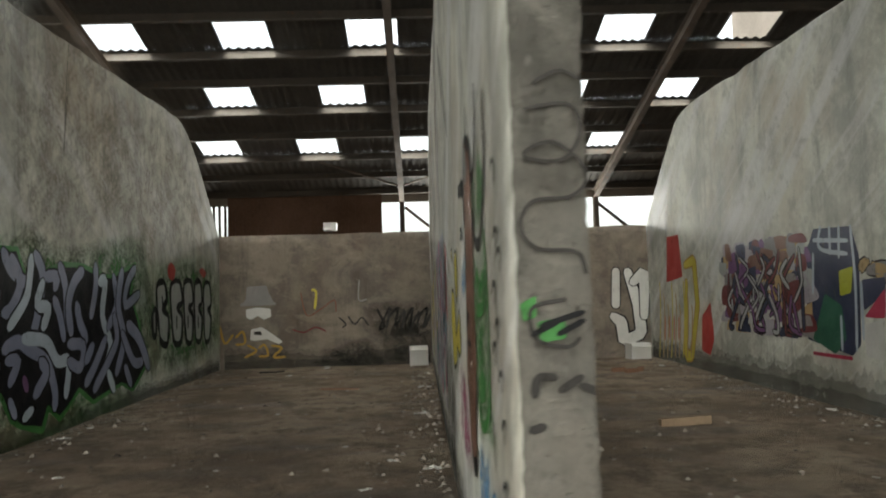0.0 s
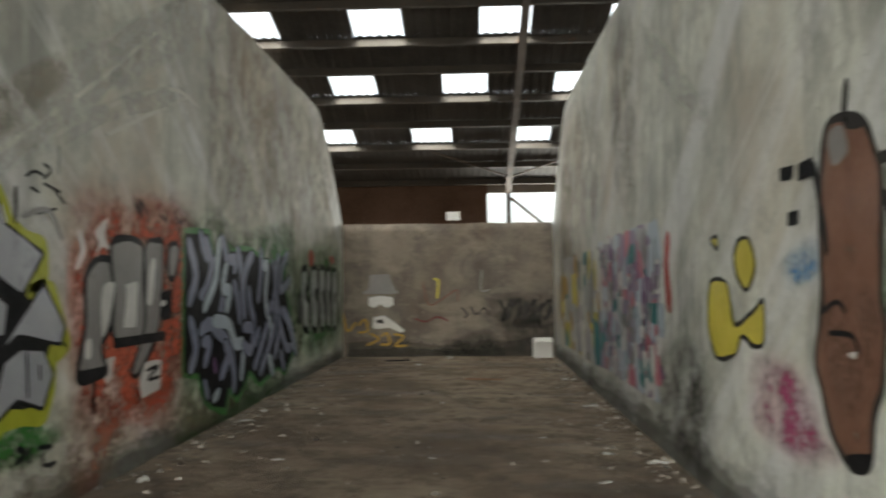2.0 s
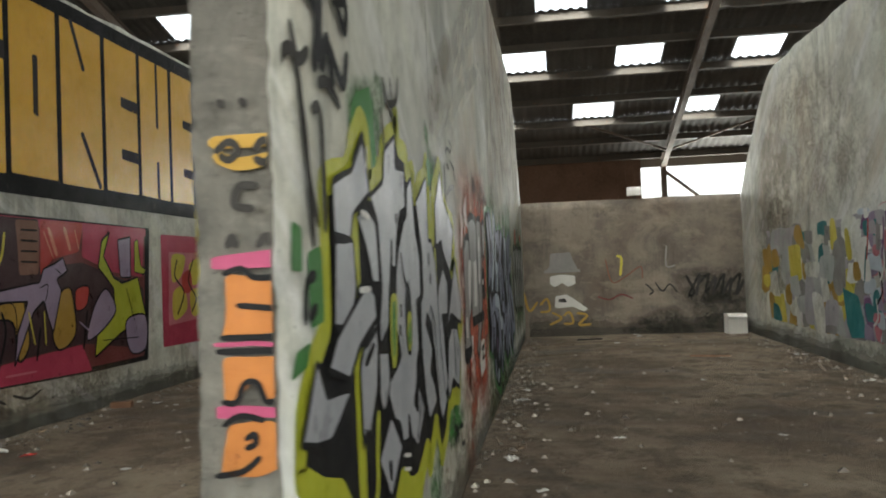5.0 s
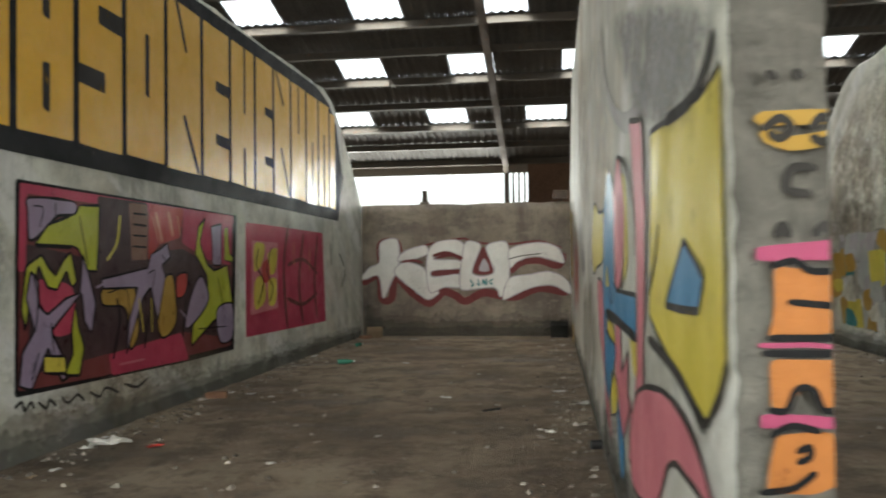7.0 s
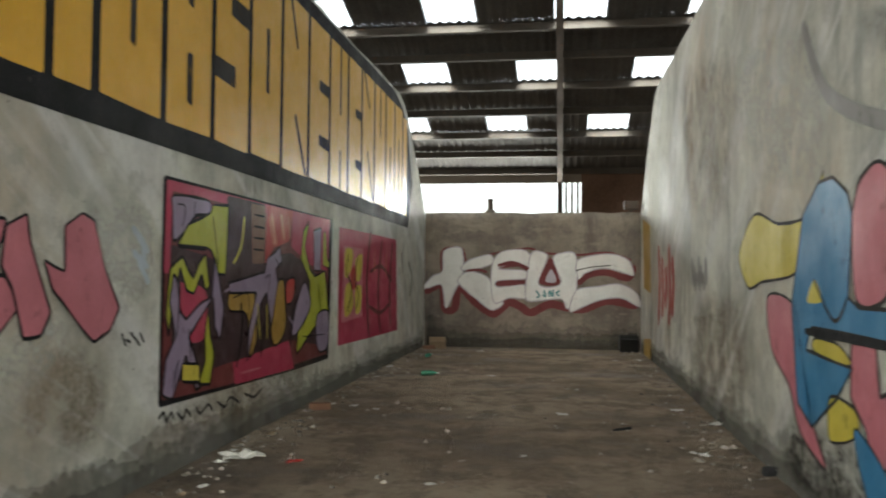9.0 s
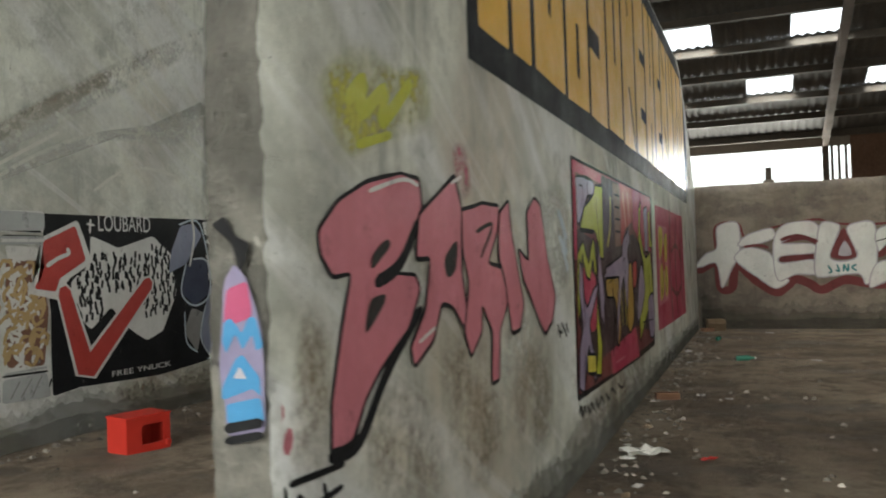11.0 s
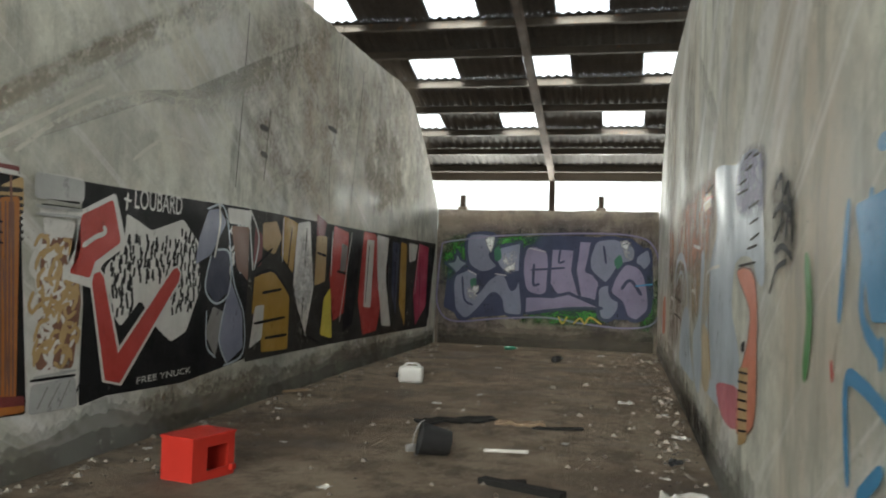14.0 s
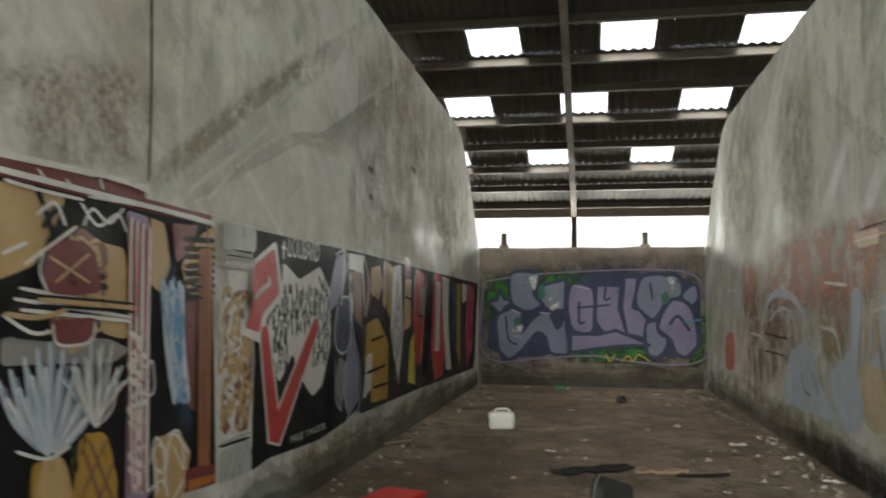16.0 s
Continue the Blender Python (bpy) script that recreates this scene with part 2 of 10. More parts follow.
# ---- roof ----
# skylight rows: height along the slope (lower edge) and first column
SKY_W, SKY_L, SKY_STEP = 0.90, 0.82, 2.28
SKY_ROWS = [(15.2, 1.65), (12.88, 0.18), (10.72, 0.93), (8.5, 1.65), (6.2, 0.18), (3.9, 0.93), (1.6, 1.65), (-0.7, 0.18)]
X_LEFT, X_RIGHT = -14.0, 13.0


def corrugated(bm, x0, x1, y0, y1, thick=0.012):
    """One sheet that follows the roof, with waves running down the slope."""
    n = max(2, int(round((x1 - x0) / 0.044)))
    ends = []
    for y in (y0, y1):
        row = []
        for i in range(n + 1):
            x = x0 + (x1 - x0) * i / n
            row.append(bm.verts.new((x, y, roof_z(y) + 0.022 * math.sin(x * math.tau / 0.177))))
        ends.append(row)
    for i in range(n):
        bm.faces.new((ends[0][i], ends[0][i + 1], ends[1][i + 1], ends[1][i]))


def roof():
    bm = bmesh.new()
    holes = []
    for y_low, first in SKY_ROWS:
        cols = [first + SKY_STEP * k for k in range(-8, 8)]
        holes.append((y_low - SKY_L, y_low, [c for c in cols if X_LEFT + 1 < c < X_RIGHT - 1]))
    holes.sort()
    y = -3.6
    for lo, hi, cols in holes:
        corrugated(bm, X_LEFT, X_RIGHT, y, lo)
        x = X_LEFT
        for c in sorted(cols):
            corrugated(bm, x, c - SKY_W / 2, lo, hi)
            x = c + SKY_W / 2
        corrugated(bm, x, X_RIGHT, lo, hi)
        y = hi
    corrugated(bm, X_LEFT, X_RIGHT, y, 18.3)
    for a, b, gap in ((-3.6, -6.0, 0), (-7.0, -10.0, 0)):
        corrugated(bm, X_LEFT, X_RIGHT, b, a)
    x = X_LEFT
    for k in range(-5, 6):
        c = 0.9 + SKY_STEP * k
        if X_LEFT + 1 < c < X_RIGHT - 1:
            corrugated(bm, x, c - SKY_W / 2, -7.0, -6.0)
            x = c + SKY_W / 2
    corrugated(bm, x, X_RIGHT, -7.0, -6.0)
    thing("ceiling", bm, ROOF, "dark corrugated sheet roof with square skylight gaps", "roof", kind="structure", smooth=True)


roof()


def beam_between(bm, a, b, w, h):
    """A straight bar with a rectangular section from a to b."""
    a, b = Vector(a), Vector(b)
    m = Matrix.Translation(a) @ (b - a).to_track_quat("Y", "Z").to_matrix().to_4x4()
    box(bm, -w / 2, w / 2, 0, (b - a).length, -h / 2, h / 2, m)


def i_beam(bm, a, b, w, h, t=0.012):
    a, b = Vector(a), Vector(b)
    m = Matrix.Translation(a) @ (b - a).to_track_quat("Y", "Z").to_matrix().to_4x4()
    n = (b - a).length
    box(bm, -w / 2, w / 2, 0, n, h / 2 - t, h / 2, m)
    box(bm, -w / 2, w / 2, 0, n, -h / 2, -h / 2 + t, m)
    box(bm, -t / 2, t / 2, 0, n, -h / 2 + t, h / 2 - t, m)


PURLIN_Y = [17.45, 16.35] + sorted([r[0] + 0.06 for r in SKY_ROWS] + [r[0] - 1.12 for r in SKY_ROWS], reverse=True) + [-3.2, -4.6, -6.1, -7.6, -9.0]
for y in PURLIN_Y:
    bm = bmesh.new()
    z = roof_z(y) - 0.10
    m = Matrix.Translation((0, y, z)) @ pose(0, 0, 0, -math.degrees(math.atan(SLOPE)) if y > -3.6 else 14.4)
    section = ((-0.008, -0.075), (0.06, -0.075), (0.06, -0.06), (0.008, -0.06), (0.008, 0.06), (0.06, 0.06), (0.06, 0.075), (-0.008, 0.075))
    ends = [[bm.verts.new(m @ Vector((x, a, b))) for a, b in section] for x in (X_LEFT, X_RIGHT)]
    for i in range(8):
        bm.faces.new((ends[0][i], ends[0][(i + 1) % 8], ends[1][(i + 1) % 8], ends[1][i]))
    bm.faces.new(ends[0])
    bm.faces.new(ends[1][::-1])
    thing("roof_purlin", bm, PURLIN, "long dark steel purlin under the roof sheets", "purlin", "roof purlins")

RAFTERS = (8.73, 3.52, -1.70, -6.95, -12.1)
for x in RAFTERS:
    frame_ob = empty("roof_frame", "rusty steel portal rafter with its posts", "rafter", "roof frames", pose(x, 0, 0))
    bm = bmesh.new()
    i_beam(bm, (0, OUTSIDE - 0.25, roof_z(OUTSIDE - 0.25) - 0.29), (0, -3.6, roof_z(-3.6) - 0.29), 0.13, 0.22)
    part("rafter", bm, STEEL, frame_ob)
    bm = bmesh.new()
    i_beam(bm, (0, -3.6, roof_z(-3.6) - 0.29), (0, -9.6, roof_z(-9.6) - 0.29), 0.13, 0.22)
    part("rafter", bm, STEEL, frame_ob)
    bm = bmesh.new()
    i_beam(bm, (0, OUTSIDE - 0.25, 0), (0, OUTSIDE - 0.25, roof_z(OUTSIDE) - 0.2), 0.13, 0.18)
    part("post", bm, STEEL, frame_ob)

# ---- outer walls ----
def wall_box(name, x0, x1, y0, y1, z0, z1, mat, label):
    return thing(name, boxed(x0, x1, y0, y1, z0, z1), mat, label, "wall", kind="structure")


EAVE = 4.05
wall_box("wall_outer_low", X_LEFT, X_RIGHT, OUTSIDE, OUTSIDE + 0.2, -0.12, 2.55, OUTER, "plain block wall under the long window strip")
wall_box("wall_outer_head", X_LEFT, X_RIGHT, OUTSIDE, OUTSIDE + 0.12, 3.86, EAVE + 0.05, OUTER, "narrow lintel band under the eaves")
wall_box("wall_side_left", X_LEFT - 0.2, X_LEFT, -10, 18.3, -0.12, 10, OUTER, "plain end wall of the hall")
wall_box("wall_side_right", X_RIGHT, X_RIGHT + 0.2, -10, 18.3, -0.12, 10, OUTER, "plain end wall of the hall")
wall_box("wall_front_low", X_LEFT, X_RIGHT, -10.0, -9.8, -0.12, 1.0, OUTER, "plain front wall behind the walk")
wall_box("wall_front_high", X_LEFT, X_RIGHT, -10.0, -9.8, 4.8, 8.2, OUTER, "plain front wall behind the walk")
for x0, x1 in ((-14, -11.2), (-3.8, 0.3), (7.7, 13)):
    wall_box("wall_front_pier", x0, x1, -10.0, -9.8, 1.0, 4.8, OUTER, "plain front wall behind the walk")

def cladding(x0, x1):
    """Rusty upright sheets that fill part of the strip opening."""
    bm = bmesh.new()
    n = int((x1 - x0) / 0.05)
    for i in range(n):
        a, b = x0 + (x1 - x0) * i / n, x0 + (x1 - x0) * (i + 1) / n
        d = 0.02 if i % 4 < 2 else 0.0
        box(bm, a, b, OUTSIDE - 0.09 + d, OUTSIDE - 0.05 + d, 2.5, 4.08)
    thing("wall_cladding", bm, CLADDING, "rust-brown sheet cladding over the strip opening", "cladding", kind="structure")


cladding(-1.15, 2.97)
window = empty("window_1", "open strip with upright bars", "window", at=pose(0, 0, 0), kind="structure")
for i in range(4):
    part("bar", boxed(-1.72 + i * 0.15, -1.66 + i * 0.15, OUTSIDE, OUTSIDE + 0.05, 2.55, 3.86), STEEL, window)
brace = bmesh.new()
beam_between(brace, (3.6, OUTSIDE - 0.1, 3.70), (4.55, OUTSIDE - 0.1, 2.9), 0.05, 0.08)
thing("brace", brace, STEEL, "dark diagonal steel brace across the opening", "brace")
brace = bmesh.new()
beam_between(brace, (8.8, OUTSIDE - 0.1, 3.70), (9.75, OUTSIDE - 0.1, 2.9), 0.05, 0.08)
thing("brace", brace, STEEL, "dark diagonal steel brace across the opening", "brace")
for x in (3.52,):     # light bracing tubes beneath the roof beside the frames
    for side in (-1, 1):
        bm = bmesh.new()
        beam_between(bm, (x, 16.6, roof_z(16.6) - 0.32), (x + side * 1.9, 15.3, roof_z(15.3) - 0.2), 0.04, 0.04)
        thing("roof_brace", bm, STEEL, "thin rusty brace from rafter to purlin", "brace", "roof braces")

# ---- spray paint ----
def spray(name, colour, rough=0.55, thin=0.35, worn=0.45, spec=0.35):
    """Paint on concrete: cloudy cover, flaked and thin in places so that the wall shows through."""
    m = material(name, rough, 0.0, spec)
    cloud = grain(m, 2.2, 7, 0.65, lo=0.36, hi=0.64)
    fine = grain(m, 34, 6, 0.75)
    streak = grain(m, 3.0, 6, 0.65, (1.6, 1.6, 0.35), 0.5, 0.72)
    chips = grain(m, 7, 10, 0.8, (1, 1, 0.7), 0.57, 0.66)
    c = mix(m, times(m, cloud, thin), colour, tuple(v * 0.5 for v in colour))
    c = mix(m, times(m, streak, thin * 0.8), c, tuple(v * 0.6 for v in colour))
    c = mix(m, times(m, fine, 0.3), c, tuple(v * 0.65 for v in colour))
    cover = node(m, "ShaderNodeMapRange", To_Min=1.0, To_Max=1.0 - worn)
    link(m, chips, cover.inputs["Value"])
    link(m, cover.outputs["Result"], m.node_tree.nodes["Principled BSDF"].inputs["Alpha"])
    return finish(m, c, fine, 0.35, 0.005, (cloud, rough - 0.1, rough + 0.15))


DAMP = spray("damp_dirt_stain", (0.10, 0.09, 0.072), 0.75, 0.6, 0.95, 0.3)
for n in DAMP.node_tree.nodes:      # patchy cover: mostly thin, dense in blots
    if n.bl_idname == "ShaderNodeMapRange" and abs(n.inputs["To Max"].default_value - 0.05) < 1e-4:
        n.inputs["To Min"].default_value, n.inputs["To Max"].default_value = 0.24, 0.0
BLACK = spray("black_paint", (0.010, 0.010, 0.011), 0.65, 0.2, 0.18, 0.15)
DARK = spray("faded_black_paint", (0.040, 0.037, 0.034), 0.75, 0.3, 0.6, 0.2)
SCUFF = spray("chalky_scuff", (0.66, 0.65, 0.58), 0.85, 0.2, 0.98, 0.2)
SILVER = spray("silver_paint", (0.36, 0.37, 0.40), 0.42, 0.25)
WHITE = spray("white_paint", (0.68, 0.67, 0.64))
GREY = spray("grey_paint", (0.26, 0.25, 0.24))
GREEN = spray("green_paint", (0.045, 0.19, 0.04))
DARKGREEN = spray("dark_green_paint", (0.03, 0.13, 0.08))
LIME = spray("lime_paint", (0.42, 0.44, 0.03))
YELLOW = spray("yellow_paint", (0.62, 0.52, 0.07))
OCHRE = spray("ochre_paint", (0.42, 0.25, 0.04))
GOLD = spray("gold_yellow_paint", (0.72, 0.40, 0.015), 0.38, 0.2, 0.12, 0.4)
ORANGE = spray("orange_paint", (0.42, 0.15, 0.03))
CORAL = spray("coral_paint", (0.62, 0.22, 0.14))
RED = spray("red_paint", (0.46, 0.045, 0.035))
CRIMSON = spray("crimson_paint", (0.44, 0.04, 0.09))
MAROON = spray("maroon_paint", (0.16, 0.03, 0.03))
BROWN = spray("brown_paint", (0.20, 0.095, 0.06))
TAN = spray("tan_paint", (0.48, 0.33, 0.15))
PINK = spray("pink_paint", (0.56, 0.18, 0.22))
MAGENTA = spray("magenta_paint", (0.36, 0.055, 0.13))
LILAC = spray("lilac_paint", (0.31, 0.24, 0.35))
PURPLE = spray("purple_paint", (0.18, 0.08, 0.20))
BLUE = spray("blue_paint", (0.045, 0.21, 0.40))
NAVY = spray("navy_paint", (0.028, 0.036, 0.08))
BLUEGREY = spray("blue_grey_paint", (0.24, 0.26, 0.36))
PALEBLUE = spray("pale_blue_paint", (0.48, 0.55, 0.62))
TEAL = spray("teal_paint", (0.03, 0.20, 0.21))


def mist(name, colour, cover=0.75, rough=0.7):
    """A thin cloudy spray coat: patchy, with the wall showing through between speckles."""
    m = material(name, rough, 0.0, 0.25)
    cloud = grain(m, 3.2, 9, 0.72, lo=0.36, hi=0.56)
    fine = grain(m, 26, 7, 0.75, lo=0.3, hi=0.62)
    c = mix(m, times(m, fine, 0.4), colour, tuple(v * 0.6 for v in colour))
    reach = node(m, "ShaderNodeAttribute")
    reach.attribute_name = "cover"
    link(m, times(m, times(m, times(m, cloud, cover), fine), reach.outputs["Fac"]), m.node_tree.nodes["Principled BSDF"].inputs["Alpha"])
    return finish(m, c, fine, 0.3, 0.004)


GREENMIST = mist("green_spray_mist", (0.05, 0.19, 0.04), 1.3)
REDMIST = mist("red_spray_mist", (0.55, 0.13, 0.07), 1.4)
BLUEMIST = mist("blue_spray_mist", (0.10, 0.30, 0.55), 1.2)
BROWNMIST = mist("brown_spray_mist", (0.25, 0.14, 0.10), 0.9)
MAGENTAMIST = mist("magenta_spray_mist", (0.38, 0.07, 0.17), 1.2)
PINKMIST = mist("pink_spray_mist", (0.58, 0.18, 0.24), 1.2)
GREYMIST = mist("grey_spray_mist", (0.30, 0.30, 0.30), 1.2)
NAVYMIST = mist("navy_spray_mist", (0.035, 0.04, 0.07), 1.6)
WHITEMIST = mist("white_spray_mist", (0.70, 0.70, 0.70), 1.2)
LILACMIST = mist("lilac_spray_mist", (0.36, 0.34, 0.48), 1.2)
CORALMIST = mist("coral_spray_mist", (0.58, 0.27, 0.18), 1.1)
TANMIST = mist("tan_spray_mist", (0.46, 0.33, 0.20), 1.3)
LIMEMIST = mist("lime_spray_mist", (0.52, 0.50, 0.08), 1.2)
DUSTYBLUE = spray("dusty_blue_grey_paint", (0.17, 0.18, 0.25))
DUSTYLILAC = spray("dusty_lilac_paint", (0.20, 0.175, 0.27))
SOOT = mist("soot_smear", (0.045, 0.04, 0.034), 0.95, 0.85)
DIRTMIST = mist("brown_grey_dirt", (0.33, 0.255, 0.175), 0.65, 0.85)
CHALKMIST = mist("pale_scrape_marks", (0.72, 0.72, 0.66), 0.75, 0.85)
PALEWHITE = spray("dull_white_paint", (0.42, 0.43, 0.42))
LILACGREY = spray("lilac_grey_paint", (0.40, 0.37, 0.40))
DARKMURAL = spray("deep_brown_paint", (0.045, 0.018, 0.022))
CREAM = spray("cream_paint", (0.58, 0.48, 0.32))

# a painted face: axis it is square to, its place, the way it faces
P1R, P2R, P3R = (0, 0.02, 1), (0, -4.305, 1), (0, -8.665, 1)
P0L, P1L, P2L, ZR = (0, 4.15, -1), (0, -0.18, -1), (0, -4.49, -1), (0, 8.48, -1)
BK, END0, END1, END2 = (1, 12.0, -1), (1, -1.9, -1), (1, -1.96, -1), (1, -1.75, -1)
LIFT = 0.0012
# how far paint may reach along each face
REACH = {P1R: (-1.92, 11.97), P2R: (-1.71, 11.97), P3R: (-2.0, 11.97), P0L: (-1.86, 11.97), P1L: (-1.92, 11.97), P2L: (-1.71, 11.97),
         ZR: (-1.8, 11.97), BK: (-9, 9), END0: (4.163, 4.332), END1: (-0.167, 0.007), END2: (-4.477, -4.318)}
COUNT = [0]


def next_lift(layer):
    """Each coat lies a hair above the one before it."""
    COUNT[0] += 1
    return layer + COUNT[0] * 0.05


def on_wall(face, layer, u, z):
    axis, at, way = face
    d = at + way * (0.0015 + LIFT * layer)
    u = min(max(u, REACH[face][0]), REACH[face][1])
    return Vector((d, u, z)) if axis == 0 else Vector((u, d, z))


def piece(name, label):
    COUNT[0] = 0
    return empty(name, label, "graffiti")


def curve_through(pts, steps):
    """Smooth line through the corners."""
    out = []
    p = [Vector(q) for q in pts]
    for i in range(len(p) - 1):
        a, b = p[max(i - 1, 0)], p[min(i + 2, len(p) - 1)]
        for k in range(steps):
            t = k / steps
            m0, m1 = (p[i + 1] - a) * 0.5, (b - p[i]) * 0.5
            out.append(p[i] * (2 * t ** 3 - 3 * t ** 2 + 1) + m0 * (t ** 3 - 2 * t * t + t) + p[i + 1] * (3 * t * t - 2 * t ** 3) + m1 * (t ** 3 - t * t))
    out.append(p[-1])
    return out


def spaced(pts):
    """Straight runs between the corners, with doubled points at each corner so that it stays angular."""
    p = [Vector(q) for q in pts]
    out = [p[0]]
    for a, b, c in zip(p, p[1:], p[2:]):
        out += [b.lerp(a, min(0.4, 0.02 / max(0.021, (b - a).length))), b.lerp(c, min(0.4, 0.02 / max(0.021, (c - b).length)))]
    return out + [p[-1]]


def shape(parent, name, face, mat, layer, pts):
    """A filled outline with slightly softened corners and an uneven sprayed edge."""
    bm = bmesh.new()
    ring = []
    layer = next_lift(layer)
    n = len(pts)
    for i in range(n):
        a, b, c = Vector(pts[i - 1]), Vector(pts[i]), Vector(pts[(i + 1) % n])
        ka, kc = min(0.14, 0.03 / max(0.01, (a - b).length)), min(0.14, 0.03 / max(0.01, (c - b).length))
        for q in (b.lerp(a, ka), b.lerp(a, ka * 0.3).lerp(c, kc * 0.3), b.lerp(c, kc), b.lerp(c, 0.5)):
            w = 0.006 * noise.noise(Vector((q.x * 9, q.y * 9, layer)))
            ring.append(bm.verts.new(on_wall(face, layer, q.x + w, q.y + w)))
    f = bm.faces.new(ring)
    bmesh.ops.triangulate(bm, faces=[f])
    return part(name, bm, mat, parent)


def ribbon(bm, face, layer, width, pts, steps=6):
    line = curve_through(pts, steps) if steps else spaced(pts)
    n = len(line)
    rows = []
    for i, q in enumerate(line):
        d = line[min(i + 1, n - 1)] - line[max(i - 1, 0)]
        if d.length < 1e-6:
            d = Vector((0, 1))
        d.normalize()
        side = Vector((-d.y, d.x)) * width / 2 * (0.72 if i in (0, n - 1) else 1.0) * (1 + 0.1 * noise.noise(Vector((q.x * 12, q.y * 12, 3))))
        rows.append((q, d, side))
    caps = ((rows[0][0] - rows[0][1] * width * 0.28, rows[0][2] * 0.5), (rows[-1][0] + rows[-1][1] * width * 0.28, rows[-1][2] * 0.5))
    seq = [caps[0]] + [(q, s) for q, d, s in rows] + [caps[1]]
    prev = None
    for k, (q, s) in enumerate(seq):
        rise = layer + 0.016 * k * 6 / max(1, steps or 6)
        cur = [bm.verts.new(on_wall(face, rise, *(q + s))), bm.verts.new(on_wall(face, rise, *(q - s)))]
        if prev:
            bm.faces.new((prev[0], cur[0], cur[1], prev[1]))
        prev = cur


def stroke(parent, name, face, mat, layer, width, pts, steps=6):
    bm = bmesh.new()
    ribbon(bm, face, next_lift(layer), width, pts, steps)
    return part(name, bm, mat, parent)


def fat(parent, face, mat, edge, layer, width, rim, pts):
    """A thick angular letter stroke with an outline round it."""
    stroke(parent, "outline", face, edge, layer, width + rim, pts, 0)
    COUNT[0] += 5
    stroke(parent, "letter", face, mat, layer, width, pts, 0)


def outlined(parent, face, mat, edge, layer, width, pts):
    """A curved letter stroke with a dark edge."""
    stroke(parent, "outline", face, edge, layer, width + 0.05, pts, 4)
    COUNT[0] += 4
    stroke(parent, "letter", face, mat, layer, width, pts, 4)


def closed_ring(pts, smooth):
    """The points of a closed outline: curved through its corners, or straight with softened ones."""
    p = [Vector(q) for q in pts]
    n = len(p)
    out = []
    for i in range(n):
        a, b, c, d = p[i - 1], p[i], p[(i + 1) % n], p[(i + 2) % n]
        if smooth:
            m0, m1 = (c - a) * 0.45, (d - b) * 0.45
            for k in range(5):
                t = k / 5
                out.append(b * (2 * t ** 3 - 3 * t ** 2 + 1) + m0 * (t ** 3 - 2 * t * t + t) + c * (3 * t * t - 2 * t ** 3) + m1 * (t ** 3 - t * t))
        else:
            ka, kc = min(0.3, 0.02 / max(0.01, (a - b).length)), min(0.3, 0.02 / max(0.01, (c - b).length))
            out += [b.lerp(a, ka), b.lerp(a, ka * 0.25).lerp(c, kc * 0.25), b.lerp(c, kc), b.lerp(c, 0.5)]
    return [q + Vector((1, 1)) * 0.006 * noise.noise(Vector((q.x * 9, q.y * 9, n))) for q in out]


def filled(parent, name, face, mat, layer, ring):
    """A flat coat inside a closed outline."""
    flat, edges, faces, *rest = delaunay_2d_cdt(ring, [], [list(range(len(ring)))], 1, 1e-5)
    bm = bmesh.new()
    v = [bm.verts.new(on_wall(face, layer, q.x, q.y)) for q in flat]
    for f in faces:
        bm.faces.new([v[i] for i in f])
    return part(name, bm, mat, parent)


def misty(parent, name, face, mat, layer, pts):
    """A sprayed cloud: full in the middle, thinning out past its rim."""
    ring = closed_ring(pts, True)
    layer = next_lift(layer)
    mid = sum(ring, Vector((0, 0))) / len(ring)
    bm = bmesh.new()
    n = len(ring)
    rows = [[bm.verts.new(on_wall(face, layer, *(mid + (q - mid) * k))) for q in ring] for k in (0.02, 0.7, 0.95, 1.15)]
    for r0, r1 in zip(rows, rows[1:]):
        for i in range(n):
            bm.faces.new((r0[i], r0[(i + 1) % n], r1[(i + 1) % n], r1[i]))
    ob = part(name, bm, mat, parent)
    cover = ob.data.attributes.new("cover", "FLOAT", "POINT")
    for k, value in enumerate((1.0, 1.0, 0.55, 0.0)):
        for i in range(n):
            cover.data[k * n + i].value = value
    return ob


def rounded(parent, name, face, mat, layer, pts):
    """A filled patch with a curved outline."""
    return filled(parent, name, face, mat, next_lift(layer), closed_ring(pts, True))


def form(parent, name, face, mat, edge, layer, rim, pts, smooth=True):
    """A filled letter or figure with a painted line round it, uneven in width."""
    ring = closed_ring(pts, smooth)
    filled(parent, name, face, mat, next_lift(layer), ring)
    COUNT[0] += 2
    lift = next_lift(layer)
    bm = bmesh.new()
    n = len(ring)
    rows = []
    for i, q in enumerate(ring):
        d = ring[(i + 1) % n] - ring[i - 1]
        d = d.normalized() if d.length > 1e-6 else Vector((0, 1))
        w = Vector((-d.y, d.x)) * rim * (0.55 + 0.3 * noise.noise(Vector((q.x * 5, q.y * 5, 1))))
        rows.append([bm.verts.new(on_wall(face, lift, *(q + w))), bm.verts.new(on_wall(face, lift, *(q - w)))])
    for a, b in zip(rows, rows[1:] + rows[:1]):
        bm.faces.new((a[0], b[0], b[1], a[1]))
    return part("outline", bm, edge, parent)


